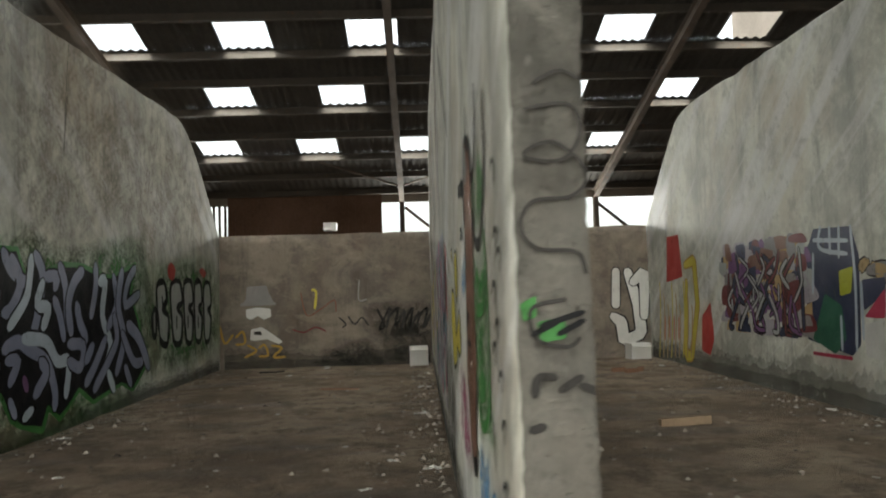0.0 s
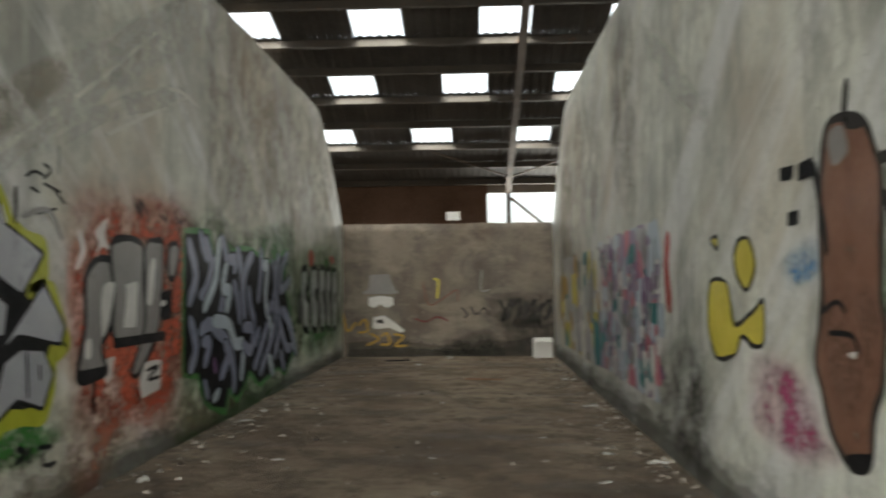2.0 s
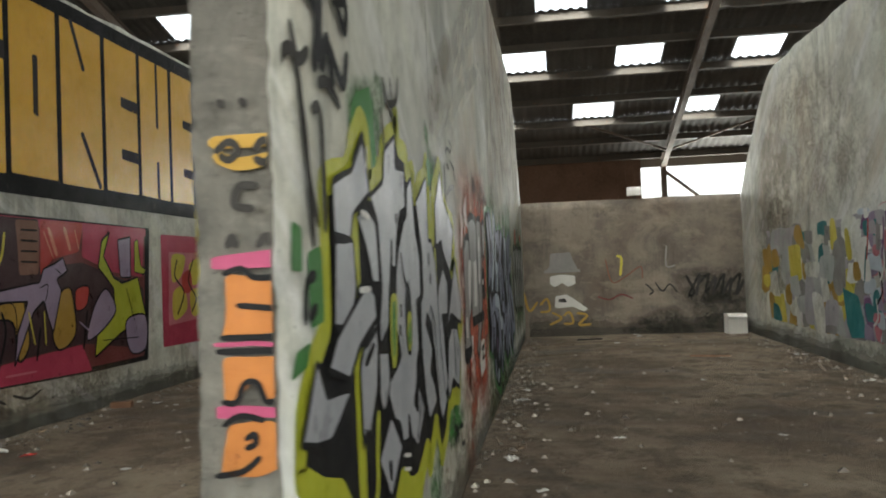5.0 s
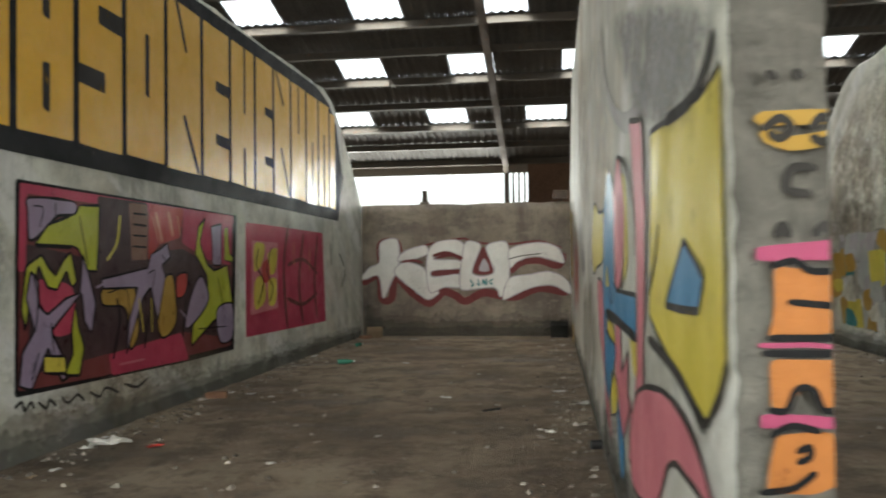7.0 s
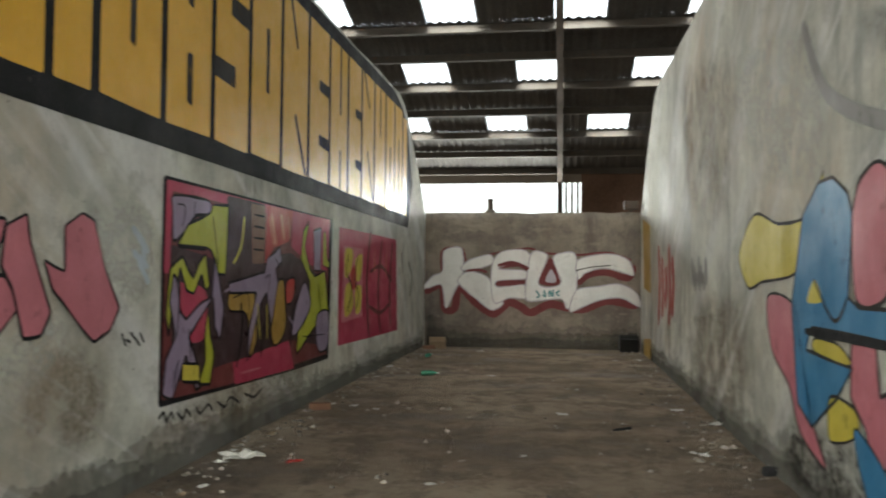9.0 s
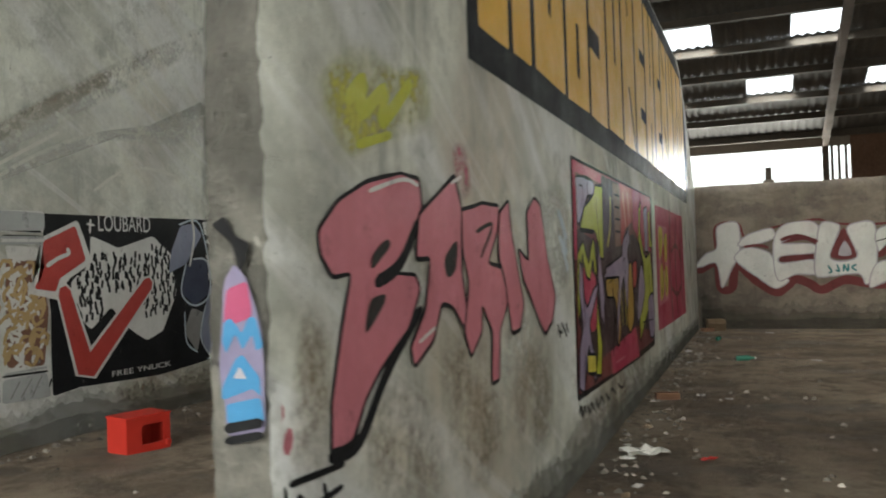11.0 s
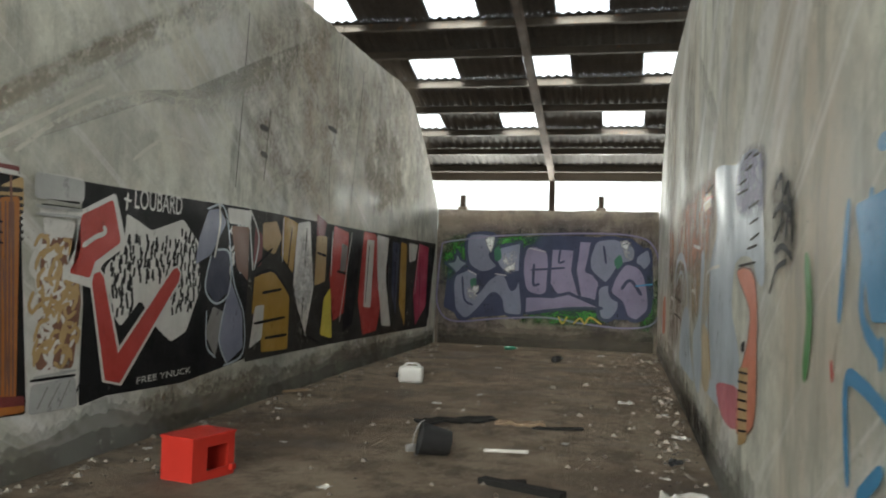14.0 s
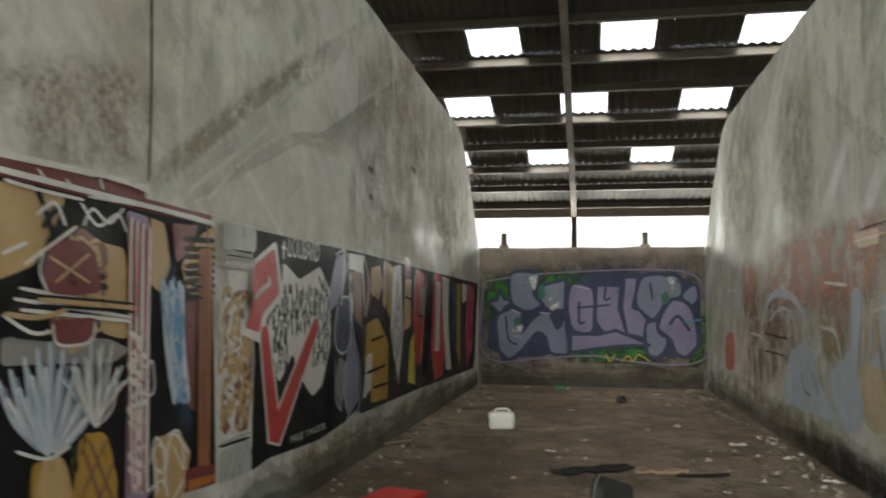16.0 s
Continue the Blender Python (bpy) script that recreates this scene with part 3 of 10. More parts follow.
def patchwork(parent, face, u0, u1, z0, z1, mats, count, seed, wide, tall):
    """A crowd of small overlapping daubs of paint, longer upwards than across."""
    rnd = random.Random(seed)
    for i in range(count):
        u, z = rnd.uniform(u0, u1), rnd.uniform(z0, z1)
        w, h = wide * rnd.uniform(0.4, 1.2), tall * rnd.uniform(0.3, 1.1)
        a = rnd.uniform(-0.25, 0.25)
        q = [(u + x * w + y * h * a + rnd.uniform(-0.2, 0.2) * w, min(z1, max(z0, z + y * h + rnd.uniform(-0.15, 0.15) * h))) for x, y in ((-0.5, -0.5), (0.1, -0.6), (0.5, -0.4), (0.45, 0.5), (-0.4, 0.55))]
        filled(parent, "daub", face, rnd.choice(mats), 1 + 0.022 * i, closed_ring(q, i % 3 > 0))


def wild(parent, face, u0, u1, z0, z1, mats, edge, count, width, seed, layer, lean):
    """Interlocking letter strokes that crowd a field."""
    rnd = random.Random(seed)
    tall = z1 - z0
    for i in range(count):
        u = u0 + (u1 - u0) * ((i * 0.618) % 1.0)
        z = z0 + tall * rnd.uniform(0.3, 0.95)
        long = tall * rnd.uniform(0.22, 0.5)
        pts = [(u, z)]
        for k in range(rnd.choice((1, 2, 2, 3))):
            u += rnd.uniform(-1, 1) * lean * 1.2
            z -= long * rnd.uniform(0.3, 0.7)
            pts.append((min(u1, max(u0, u)), max(z0, z)))
        w = width * rnd.uniform(0.7, 1.2)
        lift = layer + 0.05 * (i % 40)
        bm = bmesh.new()
        ribbon(bm, face, lift - 0.02, w + 0.045, pts, 3)
        part("outline", bm, edge, parent)
        bm = bmesh.new()
        ribbon(bm, face, lift + 0.25, w, pts, 3)
        part("letter", bm, rnd.choice(mats), parent)


def scribble(parent, face, mat, layer, width, count, seed, u0, z0, u1, z1):
    """Short curly paint marks over a field."""
    rnd = random.Random(seed)
    bm = bmesh.new()
    for i in range(count):
        u, z = rnd.uniform(u0, u1), rnd.uniform(z0, z1)
        r = rnd.uniform(0.04, 0.09)
        a = rnd.uniform(0, 6.28)
        ribbon(bm, face, layer + 0.03 * (i % 20), width, [(u + r * math.cos(a + k), z + r * math.sin(a + k * 1.3)) for k in range(3)], 3)
    part("pattern", bm, mat, parent, kind="stuff")


def dashes(parent, face, mat, layer, count, seed, u0, z0, u1, z1):
    rnd = random.Random(seed)
    bm = bmesh.new()
    n = int(math.sqrt(count))
    for i in range(n):
        for j in range(n):
            u = u0 + (u1 - u0) * (i + rnd.random()) / n
            z = z0 + (z1 - z0) * (j + rnd.random()) / n
            v = (z - z0) / (z1 - z0)
            w = (u - u0) / (u1 - u0)
            if (v < 0.35 and 0.25 < w < 0.62) or (v > 0.86 and w < 0.75):
                continue
            ribbon(bm, face, layer, 0.038, [(u, z), (u + rnd.uniform(-0.02, 0.02), z + 0.055)], 1)
    part("dash_pattern", bm, mat, parent, kind="stuff")


def lettering(parent, word, face, mat, layer, low, high):
    """Painted words, from the lower start to the upper end."""
    data = bpy.data.curves.new("lettering", "FONT")
    data.body, data.size = word, 1.0
    ob = bpy.data.objects.new("lettering", data)
    scene.collection.objects.link(ob)
    bpy.context.view_layer.update()
    mesh = bpy.data.meshes.new_from_object(ob.evaluated_get(bpy.context.evaluated_depsgraph_get()))
    bpy.data.objects.remove(ob)
    xs, ys = [v.co.x for v in mesh.vertices], [v.co.y for v in mesh.vertices]
    for v in mesh.vertices:
        u = low[0] + (high[0] - low[0]) * (v.co.x - min(xs)) / (max(xs) - min(xs))
        z = low[1] + (high[1] - low[1]) * (v.co.y - min(ys)) / (max(ys) - min(ys))
        v.co = on_wall(face, layer, u, z)
    mesh.materials.append(mat)
    ob = new("lettering", mesh)
    ob.parent = parent


def frieze():
    """Row of tall yellow block letters, each with its narrow slots, on a black band."""
    p = piece("painted_frieze", "tall glossy yellow block letters on a black band")
    edge = [(-0.26, 2.22), (10.25, 2.2), (10.6, 3.0), (10.15, 3.9), (9.75, 4.18), (9.0, 4.33), (4.0, 4.28), (-0.26, 4.2)]
    bm = bmesh.new()
    bm.faces.new([bm.verts.new(on_wall(P2R, 0, *q)) for q in edge])
    part("band", bm, BLACK, p)
    cuts = (-0.16, 0.37, 0.79, 1.58, 2.34, 3.07, 3.85, 4.67, 5.44, 6.24, 6.93, 7.66, 8.40, 9.05, 9.70, 10.1)
    # narrow slots that make each block a letter: upright ones, arms, and slanting ones
    slots = {1: [(0.54, 0.62, 3.0, 3.5)], 2: [(1.15, 1.22, 2.8, 4.1)], 3: [(1.91, 2.0, 2.59, 2.95), (1.91, 2.0, 3.3, 3.85)], 4: [(2.37, 2.76, 2.9, 3.06), (2.66, 3.04, 3.46, 3.62)],
             5: [(3.44, 3.52, 3.02, 3.6)], 7: [(5.03, 5.42, 3.4, 3.52), (5.03, 5.42, 2.79, 2.91)], 8: [(5.86, 5.92, 3.3, 4.12), (5.86, 5.92, 2.4, 2.87)], 9: [(6.6, 6.92, 3.42, 3.53), (6.6, 6.92, 2.76, 2.87)],
             11: [(8.0, 8.06, 3.4, 4.1)], 12: [(8.69, 8.76, 2.42, 3.37)], 13: [(9.35, 9.42, 2.42, 3.6)]}
    slants = {6: [((4.08, 4.12), (4.29, 3.66)), ((4.25, 2.95), (4.57, 2.42))], 10: [((7.04, 4.12), (7.34, 3.7)), ((7.25, 3.05), (7.58, 2.44))]}
    for i in range(len(cuts) - 1):
        a, b = cuts[i] + 0.04, cuts[i + 1] - 0.04
        top = min(4.12, wall_top(b) - 0.16)
        filled(p, "letter", P2R, GOLD, 1, closed_ring([(a, 2.39 + 0.01 * (i % 3)), (b, 2.39 + 0.012 * (i % 2)), (b, top), (a, top)], False))
        for s0, s1, z0, z1 in slots.get(i, ()):
            filled(p, "slot", P2R, DARK, 2, closed_ring([(s0, z0), (s1, z0 - 0.02), (s1, z1), (s0, z1)], False))
        for line in slants.get(i, ()):
            stroke(p, "slot", P2R, DARK, 2, 0.09, line, 1)


frieze()


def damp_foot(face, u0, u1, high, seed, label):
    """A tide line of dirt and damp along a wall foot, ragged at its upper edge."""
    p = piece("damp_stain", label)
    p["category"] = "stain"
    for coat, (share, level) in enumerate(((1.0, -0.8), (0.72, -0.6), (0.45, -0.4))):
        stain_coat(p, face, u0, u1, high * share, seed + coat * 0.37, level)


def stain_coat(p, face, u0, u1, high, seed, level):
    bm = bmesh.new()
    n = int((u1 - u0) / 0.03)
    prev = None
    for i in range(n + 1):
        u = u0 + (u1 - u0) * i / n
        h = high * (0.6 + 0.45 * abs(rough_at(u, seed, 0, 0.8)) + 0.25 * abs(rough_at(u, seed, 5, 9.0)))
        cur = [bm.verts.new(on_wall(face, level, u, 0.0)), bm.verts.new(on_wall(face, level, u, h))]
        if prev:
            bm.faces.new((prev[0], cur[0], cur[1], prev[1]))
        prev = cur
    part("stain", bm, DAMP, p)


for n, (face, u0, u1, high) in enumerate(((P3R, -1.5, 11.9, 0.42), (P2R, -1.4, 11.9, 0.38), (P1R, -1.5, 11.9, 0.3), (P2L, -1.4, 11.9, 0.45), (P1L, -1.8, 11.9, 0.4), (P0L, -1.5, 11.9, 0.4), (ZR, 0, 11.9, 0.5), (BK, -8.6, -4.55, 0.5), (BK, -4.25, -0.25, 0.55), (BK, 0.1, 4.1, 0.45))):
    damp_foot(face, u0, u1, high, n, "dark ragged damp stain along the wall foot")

# ---- painted pieces, wall by wall ----
p = piece("graffiti_piece", "large silver letters with black outline and green halo")
shape(p, "blob", P1R, GREEN, 1, ((-1.34, 1.71), (-1.24, 1.9), (-0.99, 1.99), (-0.92, 1.73), (-1.06, 1.63), (-1.14, 1.78)))
shape(p, "blob", P1R, GREEN, 1, ((-1.88, 1.36), (-1.86, 1.48), (-1.79, 1.47), (-1.79, 1.36)))
shape(p, "blob", P1R, GREEN, 1, ((-1.76, 1.4), (-1.63, 1.43), (-1.62, 1.23), (-1.74, 1.22)))
shape(p, "blob", P1R, GREEN, 1, ((-1.9, 1.11), (-1.86, 1.17), (-1.74, 1.19), (-1.78, 1.13)))
form(p, "shadow", P1R, BLACK, LIME, 0.4, 0.08, ((-1.86, 0.88), (-1.82, 1.04), (-1.71, 1.15), (-1.6, 1.22), (-1.6, 1.6), (-1.36, 1.65), (-1.18, 1.8), (-0.9, 1.72), (-0.9, 0.5), (-1.28, 0.55), (-1.5, 0.75)), False)
misty(p, "mist", P1R, GREENMIST, 0, ((-1.294, 1.908), (-1.168, 1.964), (-0.964, 1.998), (-0.857, 1.913), (-0.836, 1.743), (-1.04, 1.627), (-1.121, 1.816), (-1.292, 1.797)))
misty(p, "mist", P1R, GREENMIST, 0, ((-0.93, 2.048), (-0.803, 2.055), (-0.783, 1.949), (-0.875, 1.914)))
misty(p, "mist", P1R, GREENMIST, 0, ((0.19, 2.089), (0.291, 2.048), (0.258, 1.969), (0.171, 1.999)))
misty(p, "mist", P1R, GREENMIST, 0, ((0.16, 1.883), (0.258, 1.963), (0.524, 1.914), (0.526, 1.789), (0.261, 1.749)))
misty(p, "mist", P1R, GREENMIST, 0, ((0.113, 0.65), (0.215, 0.661), (0.382, 0.393), (0.182, 0.239), (-0.061, 0.332)))
misty(p, "mist", P1R, GREENMIST, 0, ((0.723, 0.64), (1.108, 0.615), (1.333, 0.436), (0.854, 0.354), (0.566, 0.477)))
misty(p, "mist", P1R, GREENMIST, 0, ((-1.218, 0.58), (-1.103, 0.648), (-0.941, 0.5)))
form(p, "shadow", P1R, BLACK, LIME, 1, 0.1, ((-1.291, 1.738), (-1.151, 1.831), (-1.096, 1.8), (-1.063, 1.631), (-0.836, 1.711), (-0.818, 1.8), (-0.6, 1.894), (-0.572, 1.989), (-0.526, 1.849), (-0.372, 1.839), (-0.336, 1.756), (-0.219, 1.795), (-0.19, 1.667), (0.067, 1.8), (0.173, 1.899), (0.164, 1.553), (0.312, 1.501), (0.35, 1.727), (0.625, 1.927), (0.751, 1.745), (1.096, 1.616), (1.117, 1.458), (0.976, 1.352), (1.218, 1.37), (1.412, 1.016), (1.243, 0.973), (1.205, 0.744), (1.128, 0.612), (0.723, 0.646), (0.565, 0.493), (0.347, 0.416), (0.209, 0.619), (-0.017, 0.469), (-0.092, 0.553), (-0.317, 0.45), (-0.537, 0.482), (-0.664, 0.56), (-0.871, 0.48), (-1.273, 0.595)), False)
shape(p, "fill", P1R, LIME, 2, ((0.199, 1.859), (0.239, 1.878), (0.27, 1.535), (0.197, 1.561)))
shape(p, "fill", P1R, GREEN, 2.2, ((0.173, 1.884), (0.265, 1.911), (0.308, 1.803), (0.187, 1.756)))
shape(p, "fill", P1R, LIME, 2, ((0.326, 1.466), (0.375, 1.467), (0.385, 1.262), (0.336, 1.24)))
stroke(p, "line", P1R, LIME, 2, 0.05, ((-1.045, 0.883), (-1.075, 0.779), (-1.097, 0.646), (-1.19, 0.594)))
form(p, "letter", P1R, SILVER, BLACK, 3, 0.018, ((-1.29, 1.687), (-1.145, 1.802), (-1.114, 1.738), (-1.163, 1.596), (-1.288, 1.572)), False)
form(p, "letter", P1R, SILVER, BLACK, 3, 0.018, ((-1.261, 1.526), (-1.132, 1.565), (-1.006, 1.528), (-0.983, 1.478), (-0.97, 1.313), (-1.067, 1.318), (-1.16, 1.451)), False)
form(p, "letter", P1R, SILVER, BLACK, 3, 0.018, ((-1.072, 1.604), (-0.861, 1.672), (-0.818, 1.794), (-0.609, 1.877), (-0.628, 1.751), (-0.442, 1.768), (-0.44, 1.61), (-0.574, 1.576), (-0.649, 1.468), (-0.684, 1.358), (-0.755, 1.365), (-0.73, 1.483), (-0.811, 1.289), (-0.838, 1.16), (-0.983, 1.104), (-0.991, 1.17), (-0.936, 1.291), (-0.948, 1.416), (-0.977, 1.529)), False)
form(p, "letter", P1R, SILVER, BLACK, 3, 0.018, ((-0.615, 1.446), (-0.485, 1.558), (-0.416, 1.579), (-0.403, 1.699), (-0.286, 1.749), (-0.231, 1.534), (-0.132, 1.406), (-0.141, 1.234), (-0.263, 1.225), (-0.234, 1.019), (-0.31, 0.963), (-0.324, 0.876), (-0.405, 0.814), (-0.307, 0.761), (-0.283, 0.871), (-0.134, 0.746), (-0.34, 0.617), (-0.464, 0.691), (-0.528, 0.798), (-0.54, 0.694), (-0.646, 0.703), (-0.696, 0.791), (-0.785, 0.818), (-0.913, 0.955), (-0.769, 0.991), (-0.63, 1.032), (-0.713, 1.152), (-0.676, 1.354)), False)
form(p, "letter", P1R, SILVER, BLACK, 3, 0.018, ((-0.19, 1.654), (0.129, 1.802), (0.133, 1.495), (0.23, 1.498), (0.334, 1.383), (0.371, 1.203), (0.461, 0.955), (0.485, 0.83), (0.586, 0.661), (0.394, 0.586), (0.295, 0.706), (0.205, 0.95), (0.138, 1.098), (0.015, 1.16), (-0.043, 1.109), (0.14, 0.984), (0.049, 0.882), (0.174, 0.81), (0.228, 0.716), (-0.008, 0.671), (-0.096, 0.793), (-0.154, 1.011), (-0.14, 1.221), (-0.074, 1.246), (-0.065, 1.434)), False)
form(p, "letter", P1R, SILVER, BLACK, 3, 0.018, ((0.379, 1.684), (0.626, 1.895), (0.709, 1.742), (1.116, 1.581), (0.886, 1.335), (0.632, 1.448), (0.591, 1.51), (0.382, 1.473)), False)
form(p, "letter", P1R, SILVER, BLACK, 3, 0.018, ((0.406, 1.262), (0.593, 1.368), (0.757, 1.287), (0.717, 1.109), (0.482, 1.122), (0.52, 1.073), (0.64, 0.748), (0.54, 0.699), (0.41, 0.959), (0.371, 1.203)), False)
form(p, "letter", P1R, SILVER, BLACK, 3, 0.018, ((0.677, 1.025), (1.118, 1.405), (1.378, 1.129), (1.326, 1.022), (1.026, 1.075), (0.845, 1.102)), False)
form(p, "letter", P1R, SILVER, BLACK, 3, 0.018, ((0.625, 0.734), (0.719, 0.963), (0.889, 1.033), (1.123, 1), (1.245, 0.847), (1.127, 0.647), (0.849, 0.736), (0.666, 0.648)), False)
form(p, "letter", P1R, SILVER, BLACK, 3, 0.018, ((-1.284, 1.299), (-1.202, 1.326), (-1.082, 1.285), (-1.066, 1.234), (-1.171, 1.181), (-1.282, 1.152)), False)
form(p, "letter", P1R, SILVER, BLACK, 3, 0.018, ((-1.281, 1.078), (-1.171, 1.172), (-1.05, 1.214), (-1.032, 1.112), (-1.062, 0.975), (-1.194, 0.841), (-1.237, 0.868), (-1.277, 0.82)), False)
form(p, "letter", P1R, SILVER, BLACK, 3, 0.018, ((-1.023, 1.091), (-0.88, 1.078), (-0.861, 0.969), (-0.93, 0.895), (-0.98, 0.872), (-1.03, 0.93)), False)
form(p, "letter", P1R, SILVER, BLACK, 3, 0.018, ((-1.074, 0.739), (-0.859, 0.852), (-0.678, 0.698), (-0.915, 0.569)), False)
rounded(p, "fill", P1R, BLACK, 5, ((-0.459, 1.317), (-0.406, 1.231), (-0.418, 1.06), (-0.468, 1.016), (-0.527, 1.057), (-0.53, 1.211)))
rounded(p, "fill", P1R, LIME, 5.4, ((-0.466, 1.189), (-0.424, 1.17), (-0.432, 1.061), (-0.478, 1.036), (-0.51, 1.068), (-0.507, 1.163)))
rounded(p, "fill", P1R, GREEN, 5.8, ((-0.466, 1.148), (-0.443, 1.147), (-0.446, 1.074), (-0.483, 1.061), (-0.497, 1.09)))
rounded(p, "fill", P1R, LIME, 5, ((-0.818, 1.256), (-0.702, 1.253), (-0.724, 1.13), (-0.75, 1.022), (-0.814, 1.011), (-0.837, 1.095)))
rounded(p, "fill", P1R, GREEN, 5.4, ((-0.791, 1.234), (-0.734, 1.231), (-0.752, 1.132), (-0.77, 1.057), (-0.8, 1.049), (-0.808, 1.136)))
rounded(p, "fill", P1R, BLACK, 5, ((-0.683, 1.569), (-0.659, 1.571), (-0.654, 1.537), (-0.674, 1.529)))
rounded(p, "fill", P1R, BLACK, 5, ((-0.645, 1.228), (-0.616, 1.227), (-0.615, 1.18), (-0.64, 1.177)))
rounded(p, "fill", P1R, BLACK, 5, ((-0.673, 1.149), (-0.648, 1.148), (-0.648, 1.109), (-0.668, 1.108)))
rounded(p, "fill", P1R, BLACK, 5, ((0.072, 1.431), (0.109, 1.432), (0.109, 1.381), (0.079, 1.375)))
rounded(p, "fill", P1R, BLACK, 5, ((0.11, 1.336), (0.142, 1.336), (0.142, 1.296), (0.117, 1.291)))
rounded(p, "fill", P1R, BLACK, 5, ((-0.937, 0.699), (-0.896, 0.69), (-0.895, 0.633), (-0.933, 0.642)))
stroke(p, "line", P1R, BLACK, 5, 0.02, ((-0.602, 1.423), (-0.549, 1.33), (-0.472, 1.281)))
stroke(p, "line", P1R, BLACK, 5, 0.02, ((0.106, 1.184), (0.203, 1.094), (0.252, 0.858), (0.281, 0.708)))
stroke(p, "line", P1R, WHITE, 5, 0.015, ((0.217, 1.049), (0.239, 0.888), (0.267, 0.739)))
stroke(p, "line", P1R, WHITE, 5, 0.015, ((-0.666, 0.662), (-0.539, 0.635)))
stroke(p, "line", P1R, WHITE, 5, 0.015, ((-0.665, 0.61), (-0.551, 0.584)))
stroke(p, "line", P1R, WHITE, 5, 0.015, ((-1.12, 1.757), (-1.134, 1.687)))
stroke(p, "line", P1R, WHITE, 5, 0.02, ((0.667, 1.835), (0.709, 1.742)))
stroke(p, "line", P1R, BLACK, 5, 0.02, ((0.935, 1.013), (0.956, 0.739)))
stroke(p, "line", P1R, BLACK, 5, 0.02, ((1.076, 0.916), (1.086, 0.828)))
stroke(p, "line", P1R, BLACK, 5, 0.018, ((-0.379, 0.662), (-0.282, 0.77), (-0.272, 0.819)))
stroke(p, "line", P1R, BLACK, 5, 0.03, ((-1.226, 1.072), (-1.11, 1.119)))
stroke(p, "line", P1R, BLACK, 5, 0.03, ((-1.227, 1.128), (-1.081, 1.166)))
stroke(p, "line", P1R, DARK, 1, 0.03, ((-0.803, 2.055), (-0.725, 1.982), (-0.559, 2.027), (-0.516, 2.119)))
stroke(p, "line", P1R, DARK, 1, 0.025, ((-0.857, 1.935), (-0.819, 1.811)))
stroke(p, "line", P1R, DARK, 1, 0.025, ((-0.666, 2.086), (-0.643, 1.906)))
stroke(p, "line", P1R, DARK, 1, 0.035, ((0.808, 1.949), (0.81, 1.75)))
stroke(p, "line", P1R, GREY, 1, 0.035, ((0.88, 1.79), (1.162, 1.851), (1.318, 1.682)))
stroke(p, "line", P1R, BLACK, 2, 0.04, ((0.852, 0.47), (0.942, 0.42), (0.853, 0.387)))
stroke(p, "line", P1R, BLACK, 2, 0.03, ((0.987, 0.445), (0.988, 0.36)))
stroke(p, "line", P1R, BLACK, 2, 0.03, ((1.081, 0.428), (1.23, 0.407)))
stroke(p, "line", P1R, BLACK, 2, 0.03, ((1.13, 0.384), (1.151, 0.309), (1.282, 0.3)))
form(p, "letter", P1R, SILVER, BLACK, 3, 0.018, ((-1.54, 1.6), (-1.32, 1.66), (-1.17, 1.78), (-1.09, 1.61), (-1.32, 1.53), (-1.36, 1.45), (-1.53, 1.46)), False)
form(p, "letter", P1R, SILVER, BLACK, 3, 0.018, ((-1.53, 1.44), (-1.33, 1.45), (-1.31, 1.3), (-1.39, 1.2), (-1.56, 1.21), (-1.54, 1.36)), False)
form(p, "letter", P1R, SILVER, BLACK, 3, 0.018, ((-1.33, 1.26), (-1.17, 1.32), (-1.07, 1.28), (-1.05, 1.2), (-1.3, 1.13), (-1.42, 1.05), (-1.64, 1.1), (-1.54, 1.18)), False)
form(p, "letter", P1R, SILVER, BLACK, 3, 0.018, ((-1.83, 1.01), (-1.73, 1.14), (-1.66, 1.04), (-1.4, 1.02), (-1.53, 0.96), (-1.63, 0.92), (-1.87, 0.96)), False)
stroke(p, "shine", P1R, WHITE, 5, 0.02, ((-1.23, 1.54), (-1.12, 1.53)))
stroke(p, "shine", P1R, WHITE, 5, 0.02, ((-1.28, 1.3), (-1.14, 1.3)))
stroke(p, "tag", P1R, DARK, 1, 0.035, ((-1.98, 1.67), (-1.95, 1.81), (-1.86, 1.88), (-1.8, 1.82), (-1.76, 1.64), (-1.68, 1.48)))
stroke(p, "tag", P1R, DARK, 1, 0.035, ((-1.69, 1.77), (-1.62, 1.76), (-1.61, 1.47)))
stroke(p, "tag", P1R, DARK, 1, 0.035, ((-1.85, 1.94), (-1.8, 1.87), (-1.72, 1.91)))
stroke(p, "tag", P1R, DARK, 1, 0.035, ((-1.8, 1.79), (-1.76, 1.7), (-1.72, 1.43)))
stroke(p, "tag", P1R, DARK, 1, 0.035, ((-1.63, 1.85), (-1.54, 1.87), (-1.43, 1.83)))
stroke(p, "tag", P1R, BLACK, 2, 0.045, ((-1.74, 2.07), (-1.63, 2.03), (-1.67, 1.88)))
stroke(p, "tag", P1R, BLACK, 2, 0.045, ((-1.6, 2.1), (-1.61, 1.9), (-1.54, 1.99), (-1.5, 1.86)))
stroke(p, "tag", P1R, BLACK, 2, 0.045, ((-1.45, 2.14), (-1.35, 2.07), (-1.33, 2.16), (-1.47, 2.12)))
stroke(p, "tag", P1R, BLACK, 2, 0.045, ((-1.53, 1.98), (-1.39, 1.9), (-1.33, 2)))
